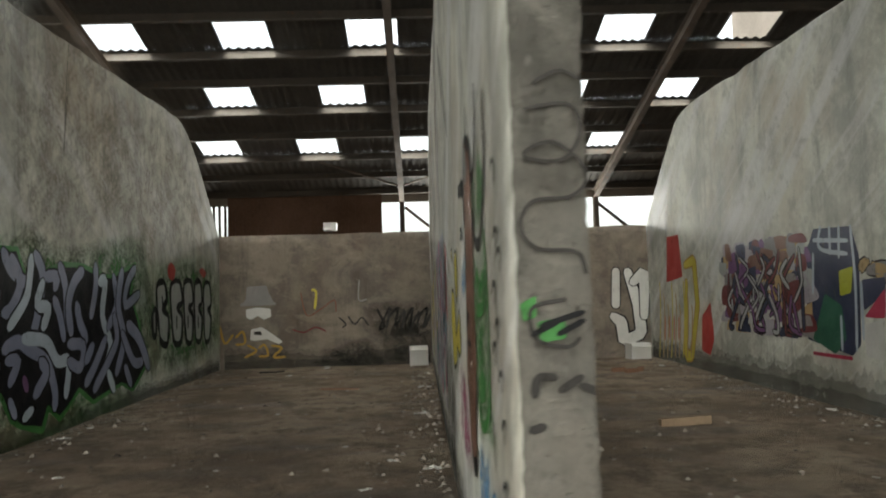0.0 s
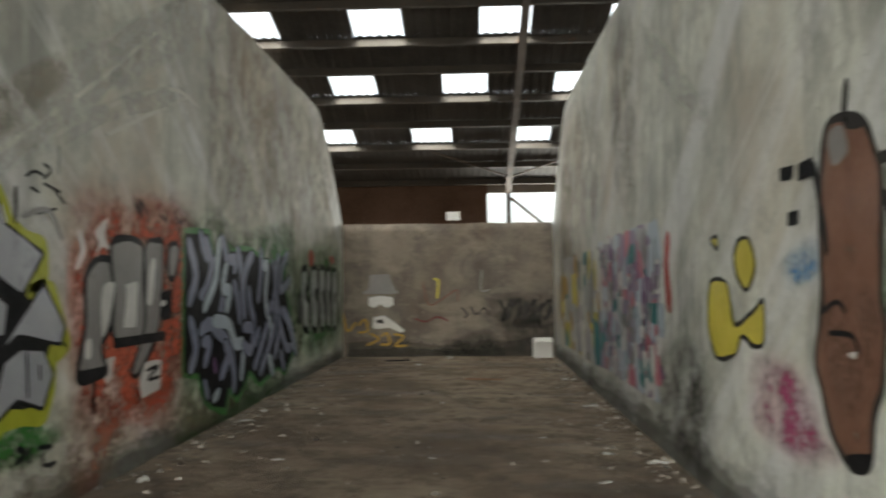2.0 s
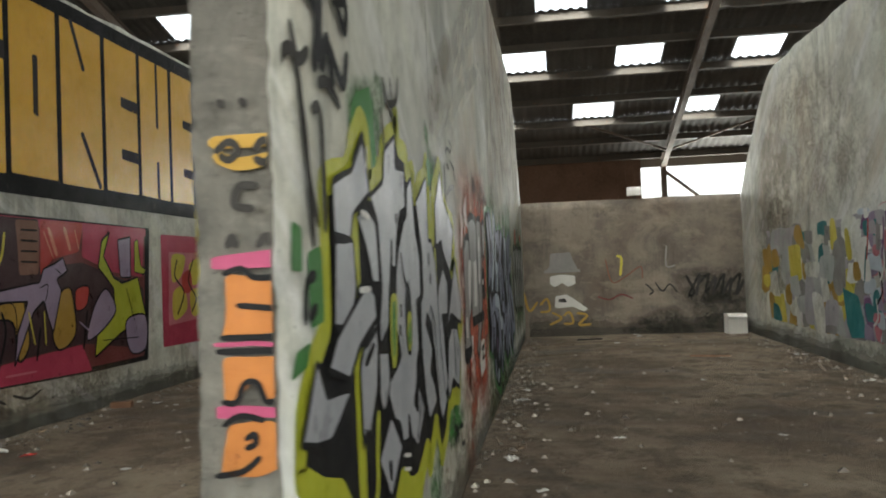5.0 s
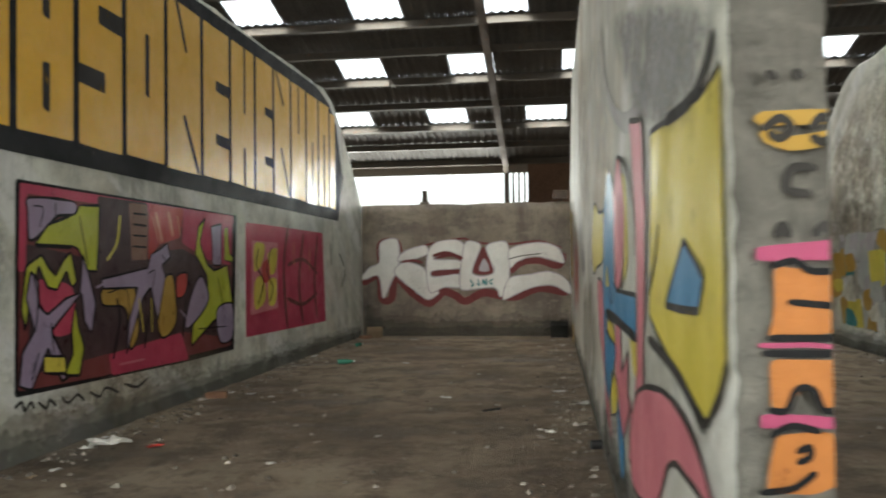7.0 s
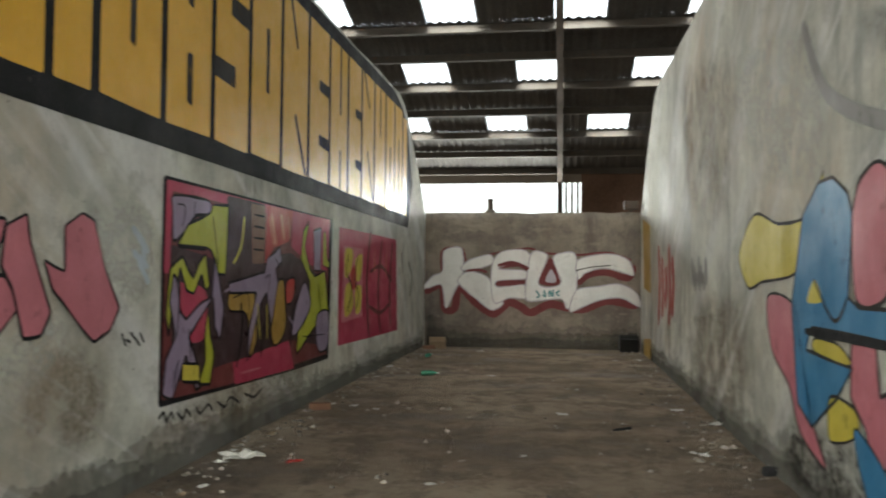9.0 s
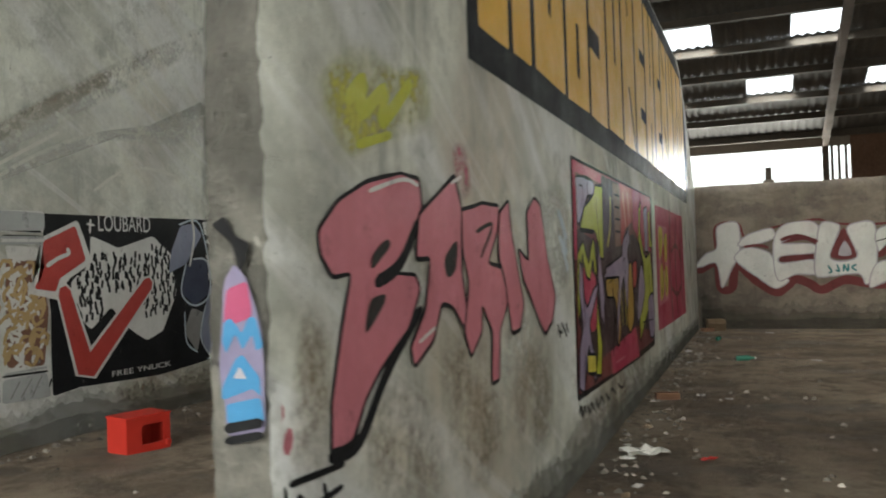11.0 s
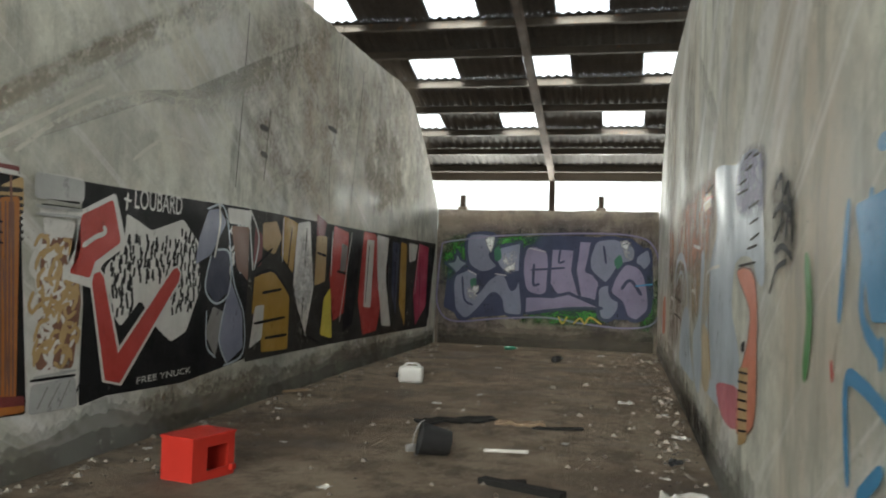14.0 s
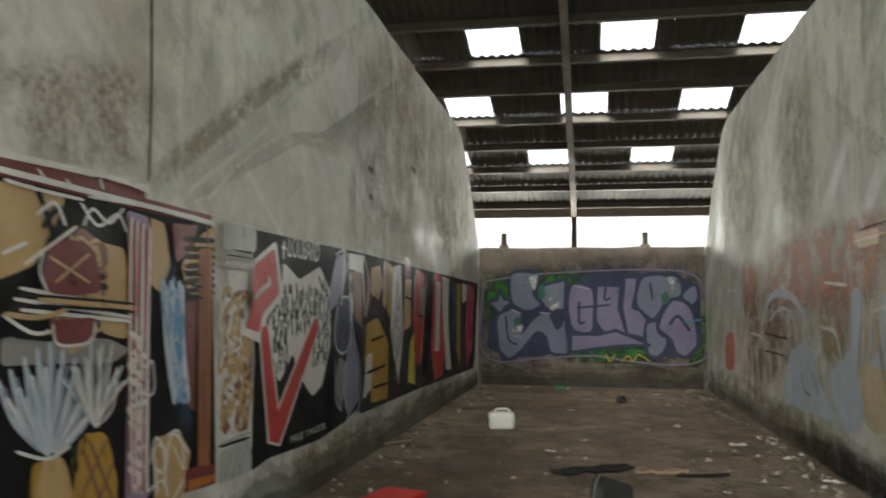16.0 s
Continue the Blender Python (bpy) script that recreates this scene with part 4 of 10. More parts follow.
stroke(p, "tag", P1R, BLACK, 2, 0.03, ((-1.81, 1.24), (-1.79, 1.33), (-1.72, 1.35)))
stroke(p, "tag", P1R, BLACK, 2, 0.03, ((-1.77, 1.25), (-1.72, 1.27)))

p = piece("graffiti_tag", "small black marker tag on bare concrete")
stroke(p, "line", P1R, BLACK, 1, 0.02, ((0.92, 2.03), (1.01, 2.07), (1.11, 2.06)))
stroke(p, "line", P1R, BLACK, 1, 0.02, ((1.11, 2.13), (1.19, 2.1), (1.11, 2.04)))
stroke(p, "line", P1R, BLACK, 1, 0.02, ((0.97, 1.97), (1.06, 1.95)))
stroke(p, "line", P1R, BLACK, 1, 0.02, ((1.11, 2.01), (1.31, 1.98)))
stroke(p, "line", P1R, BLACK, 1, 0.02, ((1.21, 2), (1.37, 1.91)))
stroke(p, "line", P1R, BLACK, 1, 0.02, ((1.04, 1.82), (1.26, 1.87)))

p = piece("graffiti_piece", "red block with grey and white letters")
misty(p, "mist", P1R, REDMIST, 0, ((1.538, 1.878), (2.332, 2.019), (3.579, 2.017), (3.614, 1.043), (3.483, 0.637), (3.222, 0.267), (2.093, 0.274), (1.812, 0.049), (1.603, 0.211), (1.548, 0.827)))
misty(p, "mist", P1R, REDMIST, 0.4, ((1.64, 1.75), (3.487, 1.957), (3.394, 0.646), (2.092, 0.44), (1.65, 0.624)))
rounded(p, "fill", P1R, WHITE, 1, ((1.766, 1.759), (1.966, 1.877), (1.921, 1.729), (2.061, 1.611), (1.877, 1.665), (1.747, 1.539), (1.832, 1.683)))
rounded(p, "fill", P1R, WHITE, 1, ((1.927, 0.85), (2.089, 0.878), (2.043, 0.758), (1.951, 0.706)))
form(p, "letter", P1R, GREY, BLACK, 2, 0.045, ((1.548, 0.781), (1.646, 1.127), (1.643, 1.438), (1.8, 1.568), (2.026, 1.568), (2.147, 1.402), (2.029, 1.111), (1.882, 0.955), (1.973, 0.785), (1.806, 0.762)), True)
form(p, "letter", P1R, GREY, BLACK, 2, 0.045, ((2.025, 1.702), (2.535, 1.722), (2.577, 1.405), (2.606, 1.018), (2.089, 0.991), (2.063, 1.36)), True)
form(p, "letter", P1R, GREY, BLACK, 2, 0.04, ((2.605, 1.68), (2.824, 1.761), (2.978, 1.698), (2.9, 1.074), (2.538, 0.73), (2.377, 0.745), (2.606, 1.086)), True)
form(p, "letter", P1R, GREY, BLACK, 2, 0.04, ((3.09, 1.703), (3.257, 1.762), (3.326, 1.664), (3.223, 1.459), (3.09, 1.482)), True)
rounded(p, "fill", P1R, WHITE, 4, ((1.879, 1.36), (2.062, 1.41), (2.028, 1.235), (1.892, 1.027)))
rounded(p, "fill", P1R, WHITE, 4, ((1.647, 1.01), (1.719, 1.026), (1.72, 0.908), (1.648, 0.906)))
shape(p, "fill", P1R, WHITE, 4, ((2.233, 1.394), (2.467, 1.427), (2.442, 1.071), (2.21, 1.082), (2.297, 1.36)))
rounded(p, "fill", P1R, WHITE, 4, ((2.705, 1.568), (2.809, 1.595), (2.75, 1.266), (2.634, 1.268)))
shape(p, "fill", P1R, BLACK, 4, ((2.065, 1.013), (3.026, 1.01), (3.026, 0.933), (2.065, 0.942)))
shape(p, "fill", P1R, BLACK, 4, ((2.9, 1.335), (3.156, 1.359), (3.156, 1.112), (2.947, 1.095)))
shape(p, "fill", P1R, WHITE, 4.4, ((2.916, 1.264), (3.026, 1.272), (3.026, 1.228), (2.916, 1.216)))
shape(p, "fill", P1R, BLACK, 3, ((1.548, 0.827), (1.95, 0.828), (1.928, 0.741), (1.549, 0.751)))
stroke(p, "line", P1R, BLACK, 3, 0.05, ((1.774, 0.745), (1.765, 0.522)))
shape(p, "fill", P1R, WHITE, 4, ((2.607, 0.791), (2.947, 0.785), (2.916, 0.541), (2.552, 0.513), (2.497, 0.645)))
stroke(p, "line", P1R, BLACK, 5, 0.03, ((2.635, 0.72), (2.87, 0.735), (2.664, 0.649), (2.901, 0.647)))
stroke(p, "line", P1R, BLACK, 5, 0.03, ((2.47, 0.603), (2.498, 0.489)))
stroke(p, "line", P1R, BLACK, 2, 0.03, ((2.398, 2.026), (2.534, 1.94), (2.492, 2.058), (2.632, 1.967)))
stroke(p, "line", P1R, BLACK, 2, 0.03, ((2.9, 1.982), (3.026, 1.935), (2.994, 2.029)))
stroke(p, "line", P1R, BLACK, 2, 0.03, ((3.224, 2.036), (3.327, 1.944), (3.433, 1.978)))
stroke(p, "line", P1R, WHITE, 2, 0.07, ((1.54, 1.743), (1.601, 1.631), (1.522, 1.513)))

p = piece("graffiti_piece", "blue-grey wildstyle letters over green spray")
misty(p, "mist", P1R, GREENMIST, 0, ((3.443, 1.888), (3.825, 1.989), (4.484, 2.091), (5.268, 1.927), (7.631, 2.203), (7.893, 1.486), (8.181, 0.408), (6.19, 0.02), (3.827, 0.054), (3.45, 0.103)))
form(p, "shadow", P1R, BLACK, GREEN, 1, 0.05, ((3.443, 1.888), (3.825, 1.909), (4.141, 1.927), (4.308, 1.655), (4.483, 1.889), (4.728, 1.723), (5.126, 1.809), (5.64, 1.814), (5.961, 1.757), (6.487, 1.7), (7.399, 1.891), (7.174, 1.486), (7.425, 1.174), (7.866, 0.517), (7.25, 0.189), (6.842, 0.311), (6.193, 0.233), (5.939, 0.199), (5.547, 0.393), (5.253, 0.23), (5.044, 0.139), (4.784, 0.296), (4.657, 0.084), (4.248, 0.181), (4.032, 0.27), (3.827, 0.546), (3.448, 0.594)), False)
outlined(p, P1R, BLUEGREY, BLACK, 2, 0.13, ((3.876, 1.886), (4.033, 1.704), (4.365, 1.572)))
outlined(p, P1R, BLUEGREY, BLACK, 2, 0.13, ((4.033, 1.839), (4.195, 1.598), (4.032, 1.352), (3.877, 1.302)))
outlined(p, P1R, PALEBLUE, BLACK, 2, 0.12, ((4.424, 1.857), (4.388, 1.657), (4.307, 1.431), (3.98, 1.165)))
outlined(p, P1R, BLUEGREY, BLACK, 2, 0.14, ((4.507, 1.89), (4.665, 1.663), (4.541, 1.256), (4.457, 1.088)))
outlined(p, P1R, BLUEGREY, BLACK, 2, 0.13, ((4.728, 1.664), (4.988, 1.669), (4.934, 1.547)))
outlined(p, P1R, PALEBLUE, BLACK, 2, 0.13, ((4.665, 1.604), (4.541, 1.372), (4.79, 1.338), (4.663, 1.136)))
outlined(p, P1R, BLUEGREY, BLACK, 2, 0.14, ((5.057, 1.794), (5.194, 1.549), (5.232, 1.112)))
outlined(p, P1R, BLUEGREY, BLACK, 2, 0.13, ((4.92, 1.426), (5.053, 1.242), (5.147, 0.993)))
outlined(p, P1R, BLUEGREY, BLACK, 2, 0.15, ((5.64, 1.748), (5.411, 1.614), (5.263, 1.361), (5.332, 1.045)))
outlined(p, P1R, BLUEGREY, BLACK, 2, 0.15, ((5.483, 1.358), (5.556, 1.163), (5.708, 0.961), (5.478, 0.897)))
outlined(p, P1R, BLUEGREY, BLACK, 2, 0.14, ((6.013, 1.827), (6.009, 1.554), (5.872, 1.219)))
outlined(p, P1R, PALEBLUE, BLACK, 2, 0.15, ((6.129, 1.624), (6.304, 1.626), (6.209, 1.209), (6.472, 0.847), (6.287, 0.581)))
outlined(p, P1R, BLUEGREY, BLACK, 2, 0.14, ((6.58, 1.702), (6.668, 1.341), (6.384, 1.063)))
outlined(p, P1R, BLUEGREY, BLACK, 2, 0.16, ((6.873, 1.783), (6.726, 1.34), (6.914, 0.893), (6.652, 0.476)))
outlined(p, P1R, BLUEGREY, BLACK, 2, 0.13, ((7.353, 1.835), (7.073, 1.637), (6.964, 1.336), (7.499, 1.486)))
outlined(p, P1R, BLUEGREY, BLACK, 2, 0.18, ((7.06, 1.072), (7.484, 0.86), (7.864, 0.437)))
outlined(p, P1R, BLUEGREY, BLACK, 2, 0.14, ((6.856, 0.969), (7.258, 0.568), (7.588, 0.54)))
outlined(p, P1R, BLUEGREY, BLACK, 2, 0.14, ((3.877, 0.959), (4.14, 1.022), (4.363, 0.925), (4.723, 0.782), (4.914, 0.468), (4.912, 0.278)))
outlined(p, P1R, PALEBLUE, BLACK, 2, 0.14, ((4.25, 1.043), (4.724, 0.987), (4.982, 0.761), (5.257, 0.737), (5.184, 0.375)))
outlined(p, P1R, BLUEGREY, BLACK, 2, 0.12, ((3.928, 0.85), (4.139, 0.832), (3.98, 0.633)))
outlined(p, P1R, BLUEGREY, BLACK, 2, 0.14, ((4.599, 0.793), (4.723, 0.666), (4.478, 0.464)))
outlined(p, P1R, BLUEGREY, BLACK, 2, 0.1, ((3.98, 0.474), (4.085, 0.31)))
outlined(p, P1R, PALEBLUE, BLACK, 2, 0.1, ((4.248, 0.263), (4.419, 0.331)))
outlined(p, P1R, BLUEGREY, BLACK, 2, 0.14, ((5.259, 0.924), (5.629, 0.887), (5.55, 0.648), (5.257, 0.737)))
outlined(p, P1R, BLUEGREY, BLACK, 2, 0.14, ((5.702, 0.439), (5.945, 0.612), (6.292, 0.928)))
outlined(p, P1R, BLUEGREY, BLACK, 2, 0.14, ((5.941, 0.345), (6.377, 0.643), (6.66, 0.907), (6.571, 1.199)))
outlined(p, P1R, PALEBLUE, BLACK, 2, 0.14, ((6.374, 0.503), (6.554, 0.272)))
outlined(p, P1R, BLUEGREY, BLACK, 2, 0.14, ((6.946, 0.521), (7.146, 0.277)))
outlined(p, P1R, BLUEGREY, BLACK, 2, 0.14, ((5.705, 0.699), (5.899, 0.87)))
outlined(p, P1R, PURPLE, BLACK, 2, 0.1, ((4.249, 0.657), (4.305, 0.541)))
outlined(p, P1R, BLUEGREY, BLACK, 2, 0.14, ((3.535, 1.791), (3.727, 1.487), (3.537, 1.235)))
outlined(p, P1R, BLUEGREY, BLACK, 2, 0.14, ((3.584, 1.081), (3.728, 0.815), (3.585, 0.627)))

p = piece("graffiti_piece", "white bubble letters with black outline")
misty(p, "mist", P1R, GREENMIST, 0, ((7.898, 1.648), (8.62, 1.918), (11.26, 2.01), (11.918, 1.046), (11.258, 0.438), (8.843, 0.347), (7.947, 0.834)))
form(p, "letter", P1R, PALEWHITE, BLACK, 2, 0.09, ((8.268, 1.586), (8.612, 1.658), (8.74, 1.398), (8.544, 1.245), (8.814, 1.117), (8.744, 0.72), (8.423, 0.773), (8.305, 1.149)), True)
form(p, "letter", P1R, PALEWHITE, BLACK, 2, 0.09, ((8.944, 1.618), (9.42, 1.669), (9.531, 1.346), (9.253, 1.258), (9.522, 1.096), (9.444, 0.713), (9.085, 0.716), (8.955, 1.131)), True)
form(p, "letter", P1R, PALEWHITE, BLACK, 2, 0.09, ((9.638, 1.644), (10.066, 1.678), (10.153, 1.339), (9.913, 1.246), (10.142, 1.077), (10.057, 0.686), (9.759, 0.694), (9.648, 1.111)), True)
form(p, "letter", P1R, PALEWHITE, BLACK, 2, 0.09, ((10.27, 1.632), (10.631, 1.686), (10.724, 1.333), (10.5, 1.236), (10.711, 1.06), (10.619, 0.683), (10.332, 0.679), (10.246, 1.094)), True)
form(p, "letter", P1R, PALEWHITE, BLACK, 2, 0.09, ((10.849, 1.587), (11.242, 1.663), (11.342, 1.273), (11.099, 1.194), (11.33, 1.042), (11.189, 0.651), (10.881, 0.688)), True)
form(p, "letter", P1R, GREY, BLACK, 2, 0.08, ((8.054, 1.156), (8.206, 1.252), (8.221, 0.902), (8.095, 0.867)), True)
stroke(p, "line", P1R, BLACK, 4, 0.06, ((8.498, 1.443), (8.52, 1.314)))
stroke(p, "line", P1R, BLACK, 4, 0.06, ((9.218, 1.123), (9.21, 0.925)))
stroke(p, "line", P1R, BLACK, 4, 0.06, ((9.842, 1.105), (9.834, 0.916)))
stroke(p, "line", P1R, BLACK, 4, 0.06, ((10.457, 1.088), (10.448, 0.89)))
rounded(p, "fill", P1R, RED, 2, ((8.784, 1.88), (8.957, 1.975), (9.186, 1.865), (9.062, 1.7), (8.835, 1.732)))
rounded(p, "fill", P1R, RED, 2, ((10.567, 1.886), (10.791, 1.943), (11.017, 1.867), (10.858, 1.771)))

p = piece("wall_joint", "dark vertical joints in the cast concrete")
stroke(p, "joint", P1R, DARK, 0, 0.012, ((0.35, 2.95), (0.35, 2.4), (0.37, 2.05)))
stroke(p, "joint", P1R, DARK, 0, 0.012, ((1.29, 2.27), (1.29, 2.08)))
stroke(p, "joint", P1R, DARK, 0, 0.012, ((5.33, 4.02), (5.17, 3.07)))
misty(p, "mist", P1R, CHALKMIST, 0, ((0.423, 2.374), (1.246, 2.824), (3.226, 3.896), (4.43, 4.563), (3.983, 3.823), (1.738, 2.639), (0.768, 2.054), (0.43, 1.881)))
misty(p, "mist", P1R, CHALKMIST, 0, ((1.079, 2.277), (1.633, 2.576), (2.601, 2.95), (3.4, 3.17), (3.225, 2.974), (1.961, 2.564), (1.252, 2.235)))
misty(p, "mist", P1R, CHALKMIST, 0, ((1.631, 2.853), (2.6, 3.58), (3.225, 3.793), (2.078, 2.887)))
misty(p, "mist", P1R, DIRTMIST, 0, ((4.924, 4.497), (6.832, 4.709), (6.781, 2.484), (5.16, 1.867), (4.185, 2.041), (3.981, 3.596)))
misty(p, "mist", P1R, DIRTMIST, 0, ((6.816, 4.012), (9.742, 4.246), (11.02, 2.612), (8.535, 2.054), (6.776, 2.258)))
misty(p, "mist", P1R, DIRTMIST, 0, ((0.362, 2.268), (1.246, 2.861), (1.432, 2.761), (0.491, 2.107)))
misty(p, "mist", P1R, DIRTMIST, 0, ((1.27, 0.638), (2.091, 0.565), (2.34, 0.143), (1.459, 0.057)))
misty(p, "mist", P1R, DIRTMIST, 0, ((0.391, 0.464), (1.101, 0.454), (1.459, 0.02), (0.522, 0.132)))
misty(p, "mist", P1R, DIRTMIST, 0, ((3.222, 0.415), (4.878, 0.378), (5.416, 0.124), (3.393, 0.039)))
stroke(p, "line", P1R, DARK, 1, 0.012, ((5.335, 4.509), (5.241, 3.82), (5.175, 3.024)))

p = piece("wall_stains", "black and brown dirt smears with drips on concrete")
misty(p, "mist", P0L, SOOT, 0, ((3.137, 0.699), (2.369, 0.933), (1.714, 0.838), (1.766, 0.129), (2.432, 0.13), (3.175, 0.245)))
misty(p, "mist", P0L, DIRTMIST, 0, ((9.873, 3.934), (6.989, 3.882), (5.798, 2.614), (6.48, 2.017), (10.109, 2.08)))
misty(p, "mist", P0L, DIRTMIST, 0, ((5.12, 3.967), (4.023, 3.837), (3.984, 2.153), (5.035, 2.271)))
misty(p, "mist", P0L, DIRTMIST, 0, ((10.602, 3.287), (8.874, 2.872), (9.393, 0.793), (10.939, 0.727)))
misty(p, "mist", P0L, CHALKMIST, 0, ((3.5, 3.66), (2.541, 3.165), (1.658, 2.532), (1.841, 2.502), (2.941, 3.064)))
stroke(p, "line", P0L, DARK, 1, 0.014, ((2.372, 1.611), (2.389, 1.251), (2.338, 1.053)))
stroke(p, "line", P0L, DARK, 1, 0.014, ((2.221, 1.448), (2.227, 1.098), (2.288, 0.86)))
stroke(p, "line", P0L, DARK, 1, 0.014, ((2.009, 1.556), (2.058, 1.18)))
stroke(p, "line", P0L, DARK, 1, 0.014, ((2.105, 0.951), (2.114, 0.573)))
stroke(p, "line", P0L, DARK, 1, 0.014, ((1.842, 1.259), (1.857, 0.824)))
stroke(p, "line", P0L, DARK, 1, 0.012, ((1.981, 3.22), (2.039, 2.739)))

p = piece("wall_scuffs", "pale curved scrape marks on the concrete")
stroke(p, "scuff", P1R, SCUFF, 0, 0.035, ((1.21, 2.32), (2.17, 2.76), (3.17, 3.1), (3.81, 3.09)))
stroke(p, "scuff", P1R, SCUFF, 0, 0.035, ((0.51, 2.04), (1.64, 2.72), (2.8, 3.48)))
stroke(p, "scuff", P1R, SCUFF, 0, 0.035, ((1.9, 2.45), (3.58, 3.14)))

p = piece("graffiti_piece", "crowded multicolour wildstyle letters")
patchwork(p, P0L, 3.1, 6.1, 0.38, 1.88, (WHITE, WHITE, PALEBLUE, PALEBLUE, LILAC, LILAC, LILACGREY, TEAL, PINK, PURPLE, GREY), 420, 5, 0.34, 0.28)
for n in range(34):
    u = 3.15 + 0.085 * n + 0.05 * math.sin(n * 7.1)
    stroke(p, "line", P0L, (BLACK, WHITE, RED, TEAL, PURPLE, WHITE)[n % 6], 11, 0.035, ((u, 1.75 - 0.3 * (n % 4)), (u + 0.06 * math.sin(n), 1.55 - 0.3 * (n % 4)), (u + 0.1, 1.3 - 0.25 * (n % 4))))

p = piece("graffiti_piece", "orange, teal and white letters faded by damp")
patchwork(p, P0L, 6.2, 10.4, 0.35, 1.8, (GREY, LILACGREY, TEAL, OCHRE, YELLOW, PALEWHITE, CONCRETE, CONCRETE), 130, 6, 0.5, 0.5)

p = piece("graffiti_mark", "single red spray stroke")
stroke(p, "line", P0L, RED, 1, 0.16, ((2.72, 1.73), (2.8, 1.5), (2.73, 1.18)))

p = piece("graffiti_piece", "yellow bubble figure with black edge")
form(p, "letter", P0L, YELLOW, DARK, 2, 0.025, ((1.059, 1.598), (0.874, 1.605), (0.767, 1.456), (0.912, 1.322), (1.069, 1.389), (1.128, 1.499)), True)
form(p, "letter", P0L, YELLOW, DARK, 2, 0.025, ((1.61, 1.363), (1.27, 1.362), (1.147, 1.122), (0.836, 1.201), (0.667, 1.268), (0.677, 1.052), (0.845, 1.018), (1.023, 1.061), (1.156, 0.943), (1.511, 0.898), (1.688, 1.096)), True)
form(p, "letter", P0L, YELLOW, DARK, 2, 0.02, ((1.579, 1.636), (1.441, 1.654), (1.445, 1.574)), True)

p = piece("graffiti_figure", "brown long-snouted horned beast")
form(p, "letter", P0L, BROWN, DARK, 1, 0.035, ((-0.073, 1.824), (-0.154, 2.029), (-0.357, 2.026), (-0.477, 1.979), (-0.558, 1.851), (-0.598, 1.734), (-0.565, 1.337), (-0.587, 1.205), (-0.551, 0.981), (-0.471, 0.835), (-0.441, 0.669), (-0.36, 0.617), (-0.232, 0.626), (-0.098, 0.724), (-0.017, 0.892), (0.039, 1.016), (-0.049, 1.283), (-0.045, 1.542)), True)
misty(p, "mist", P0L, BROWNMIST, 2.2, ((-0.101, 1.284), (-0.295, 1.336), (-0.536, 1.292), (-0.494, 0.974), (-0.337, 0.813), (-0.107, 0.928)))
rounded(p, "fill", P0L, GREY, 2.5, ((-0.167, 1.989), (-0.291, 2.003), (-0.338, 1.886), (-0.196, 1.853)))
stroke(p, "line", P0L, DARK, 2, 0.05, ((-0.344, 2.173), (-0.324, 2.021), (-0.46, 1.983)))
stroke(p, "line", P0L, DARK, 2, 0.05, ((-0.895, 2.12), (-0.866, 1.945), (-0.727, 1.835), (-0.585, 1.82)))
rounded(p, "fill", P0L, BLACK, 3, ((-0.24, 0.647), (-0.454, 0.7), (-0.403, 0.625), (-0.316, 0.596)))
stroke(p, "line", P0L, BLACK, 3, 0.025, ((-0.116, 1.144), (-0.32, 1.144), (-0.38, 1.078)))
stroke(p, "line", P0L, BLACK, 3, 0.025, ((-0.046, 1.226), (-0.192, 1.278), (-0.278, 1.239)))
rounded(p, "fill", P0L, WHITE, 3.5, ((-0.284, 1.07), (-0.361, 1.081), (-0.335, 1.05)))
shape(p, "fill", P0L, BLACK, 2, ((0.384, 1.927), (0.204, 1.916), (0.225, 1.849), (0.387, 1.86)))
shape(p, "fill", P0L, BLACK, 2, ((0.162, 1.909), (-0.001, 1.926), (0.003, 1.834), (0.165, 1.827)))
shape(p, "fill", P0L, BLACK, 2, ((0.302, 1.702), (0.171, 1.704), (0.174, 1.635), (0.306, 1.631)))
stroke(p, "line", P0L, BLACK, 2, 0.05, ((-0.007, 1.885), (-0.099, 1.59), (-0.109, 1.487)))
misty(p, "mist", P0L, BLUEMIST, 1, ((0.407, 1.448), (0.054, 1.56), (-0.017, 1.412), (0.23, 1.347)))

p = piece("graffiti_piece", "green sprayed face with round mouth and dark arcs")
stroke(p, "line", P0L, DARK, 1, 0.05, ((-1.211, 2.016), (-1.215, 1.837), (-1.145, 1.686), (-0.982, 1.562), (-0.827, 1.543), (-0.682, 1.584), (-0.623, 1.688)))
misty(p, "mist", P0L, GREENMIST, 1, ((-0.654, 1.793), (-0.765, 1.794), (-0.82, 1.707), (-0.951, 1.858), (-1.054, 1.84), (-1.139, 1.742), (-1.086, 1.647), (-0.941, 1.594), (-0.758, 1.593), (-0.649, 1.663)))
stroke(p, "line", P0L, GREEN, 1.5, 0.02, ((-0.951, 1.839), (-0.99, 1.764), (-0.9, 1.658)))
stroke(p, "line", P0L, GREEN, 1, 0.05, ((-0.69, 1.402), (-0.8, 1.441), (-0.889, 1.375), (-1.038, 1.425), (-1.08, 1.377), (-1.014, 1.321), (-0.746, 1.305), (-0.673, 1.359)))
stroke(p, "line", P0L, GREEN, 1, 0.06, ((-0.861, 1.222), (-0.859, 1.168)))
rounded(p, "fill", P0L, GREEN, 1, ((-0.726, 1.043), (-0.856, 1.091), (-0.985, 1.084), (-1.003, 1.015), (-0.851, 0.972), (-0.733, 0.981)))
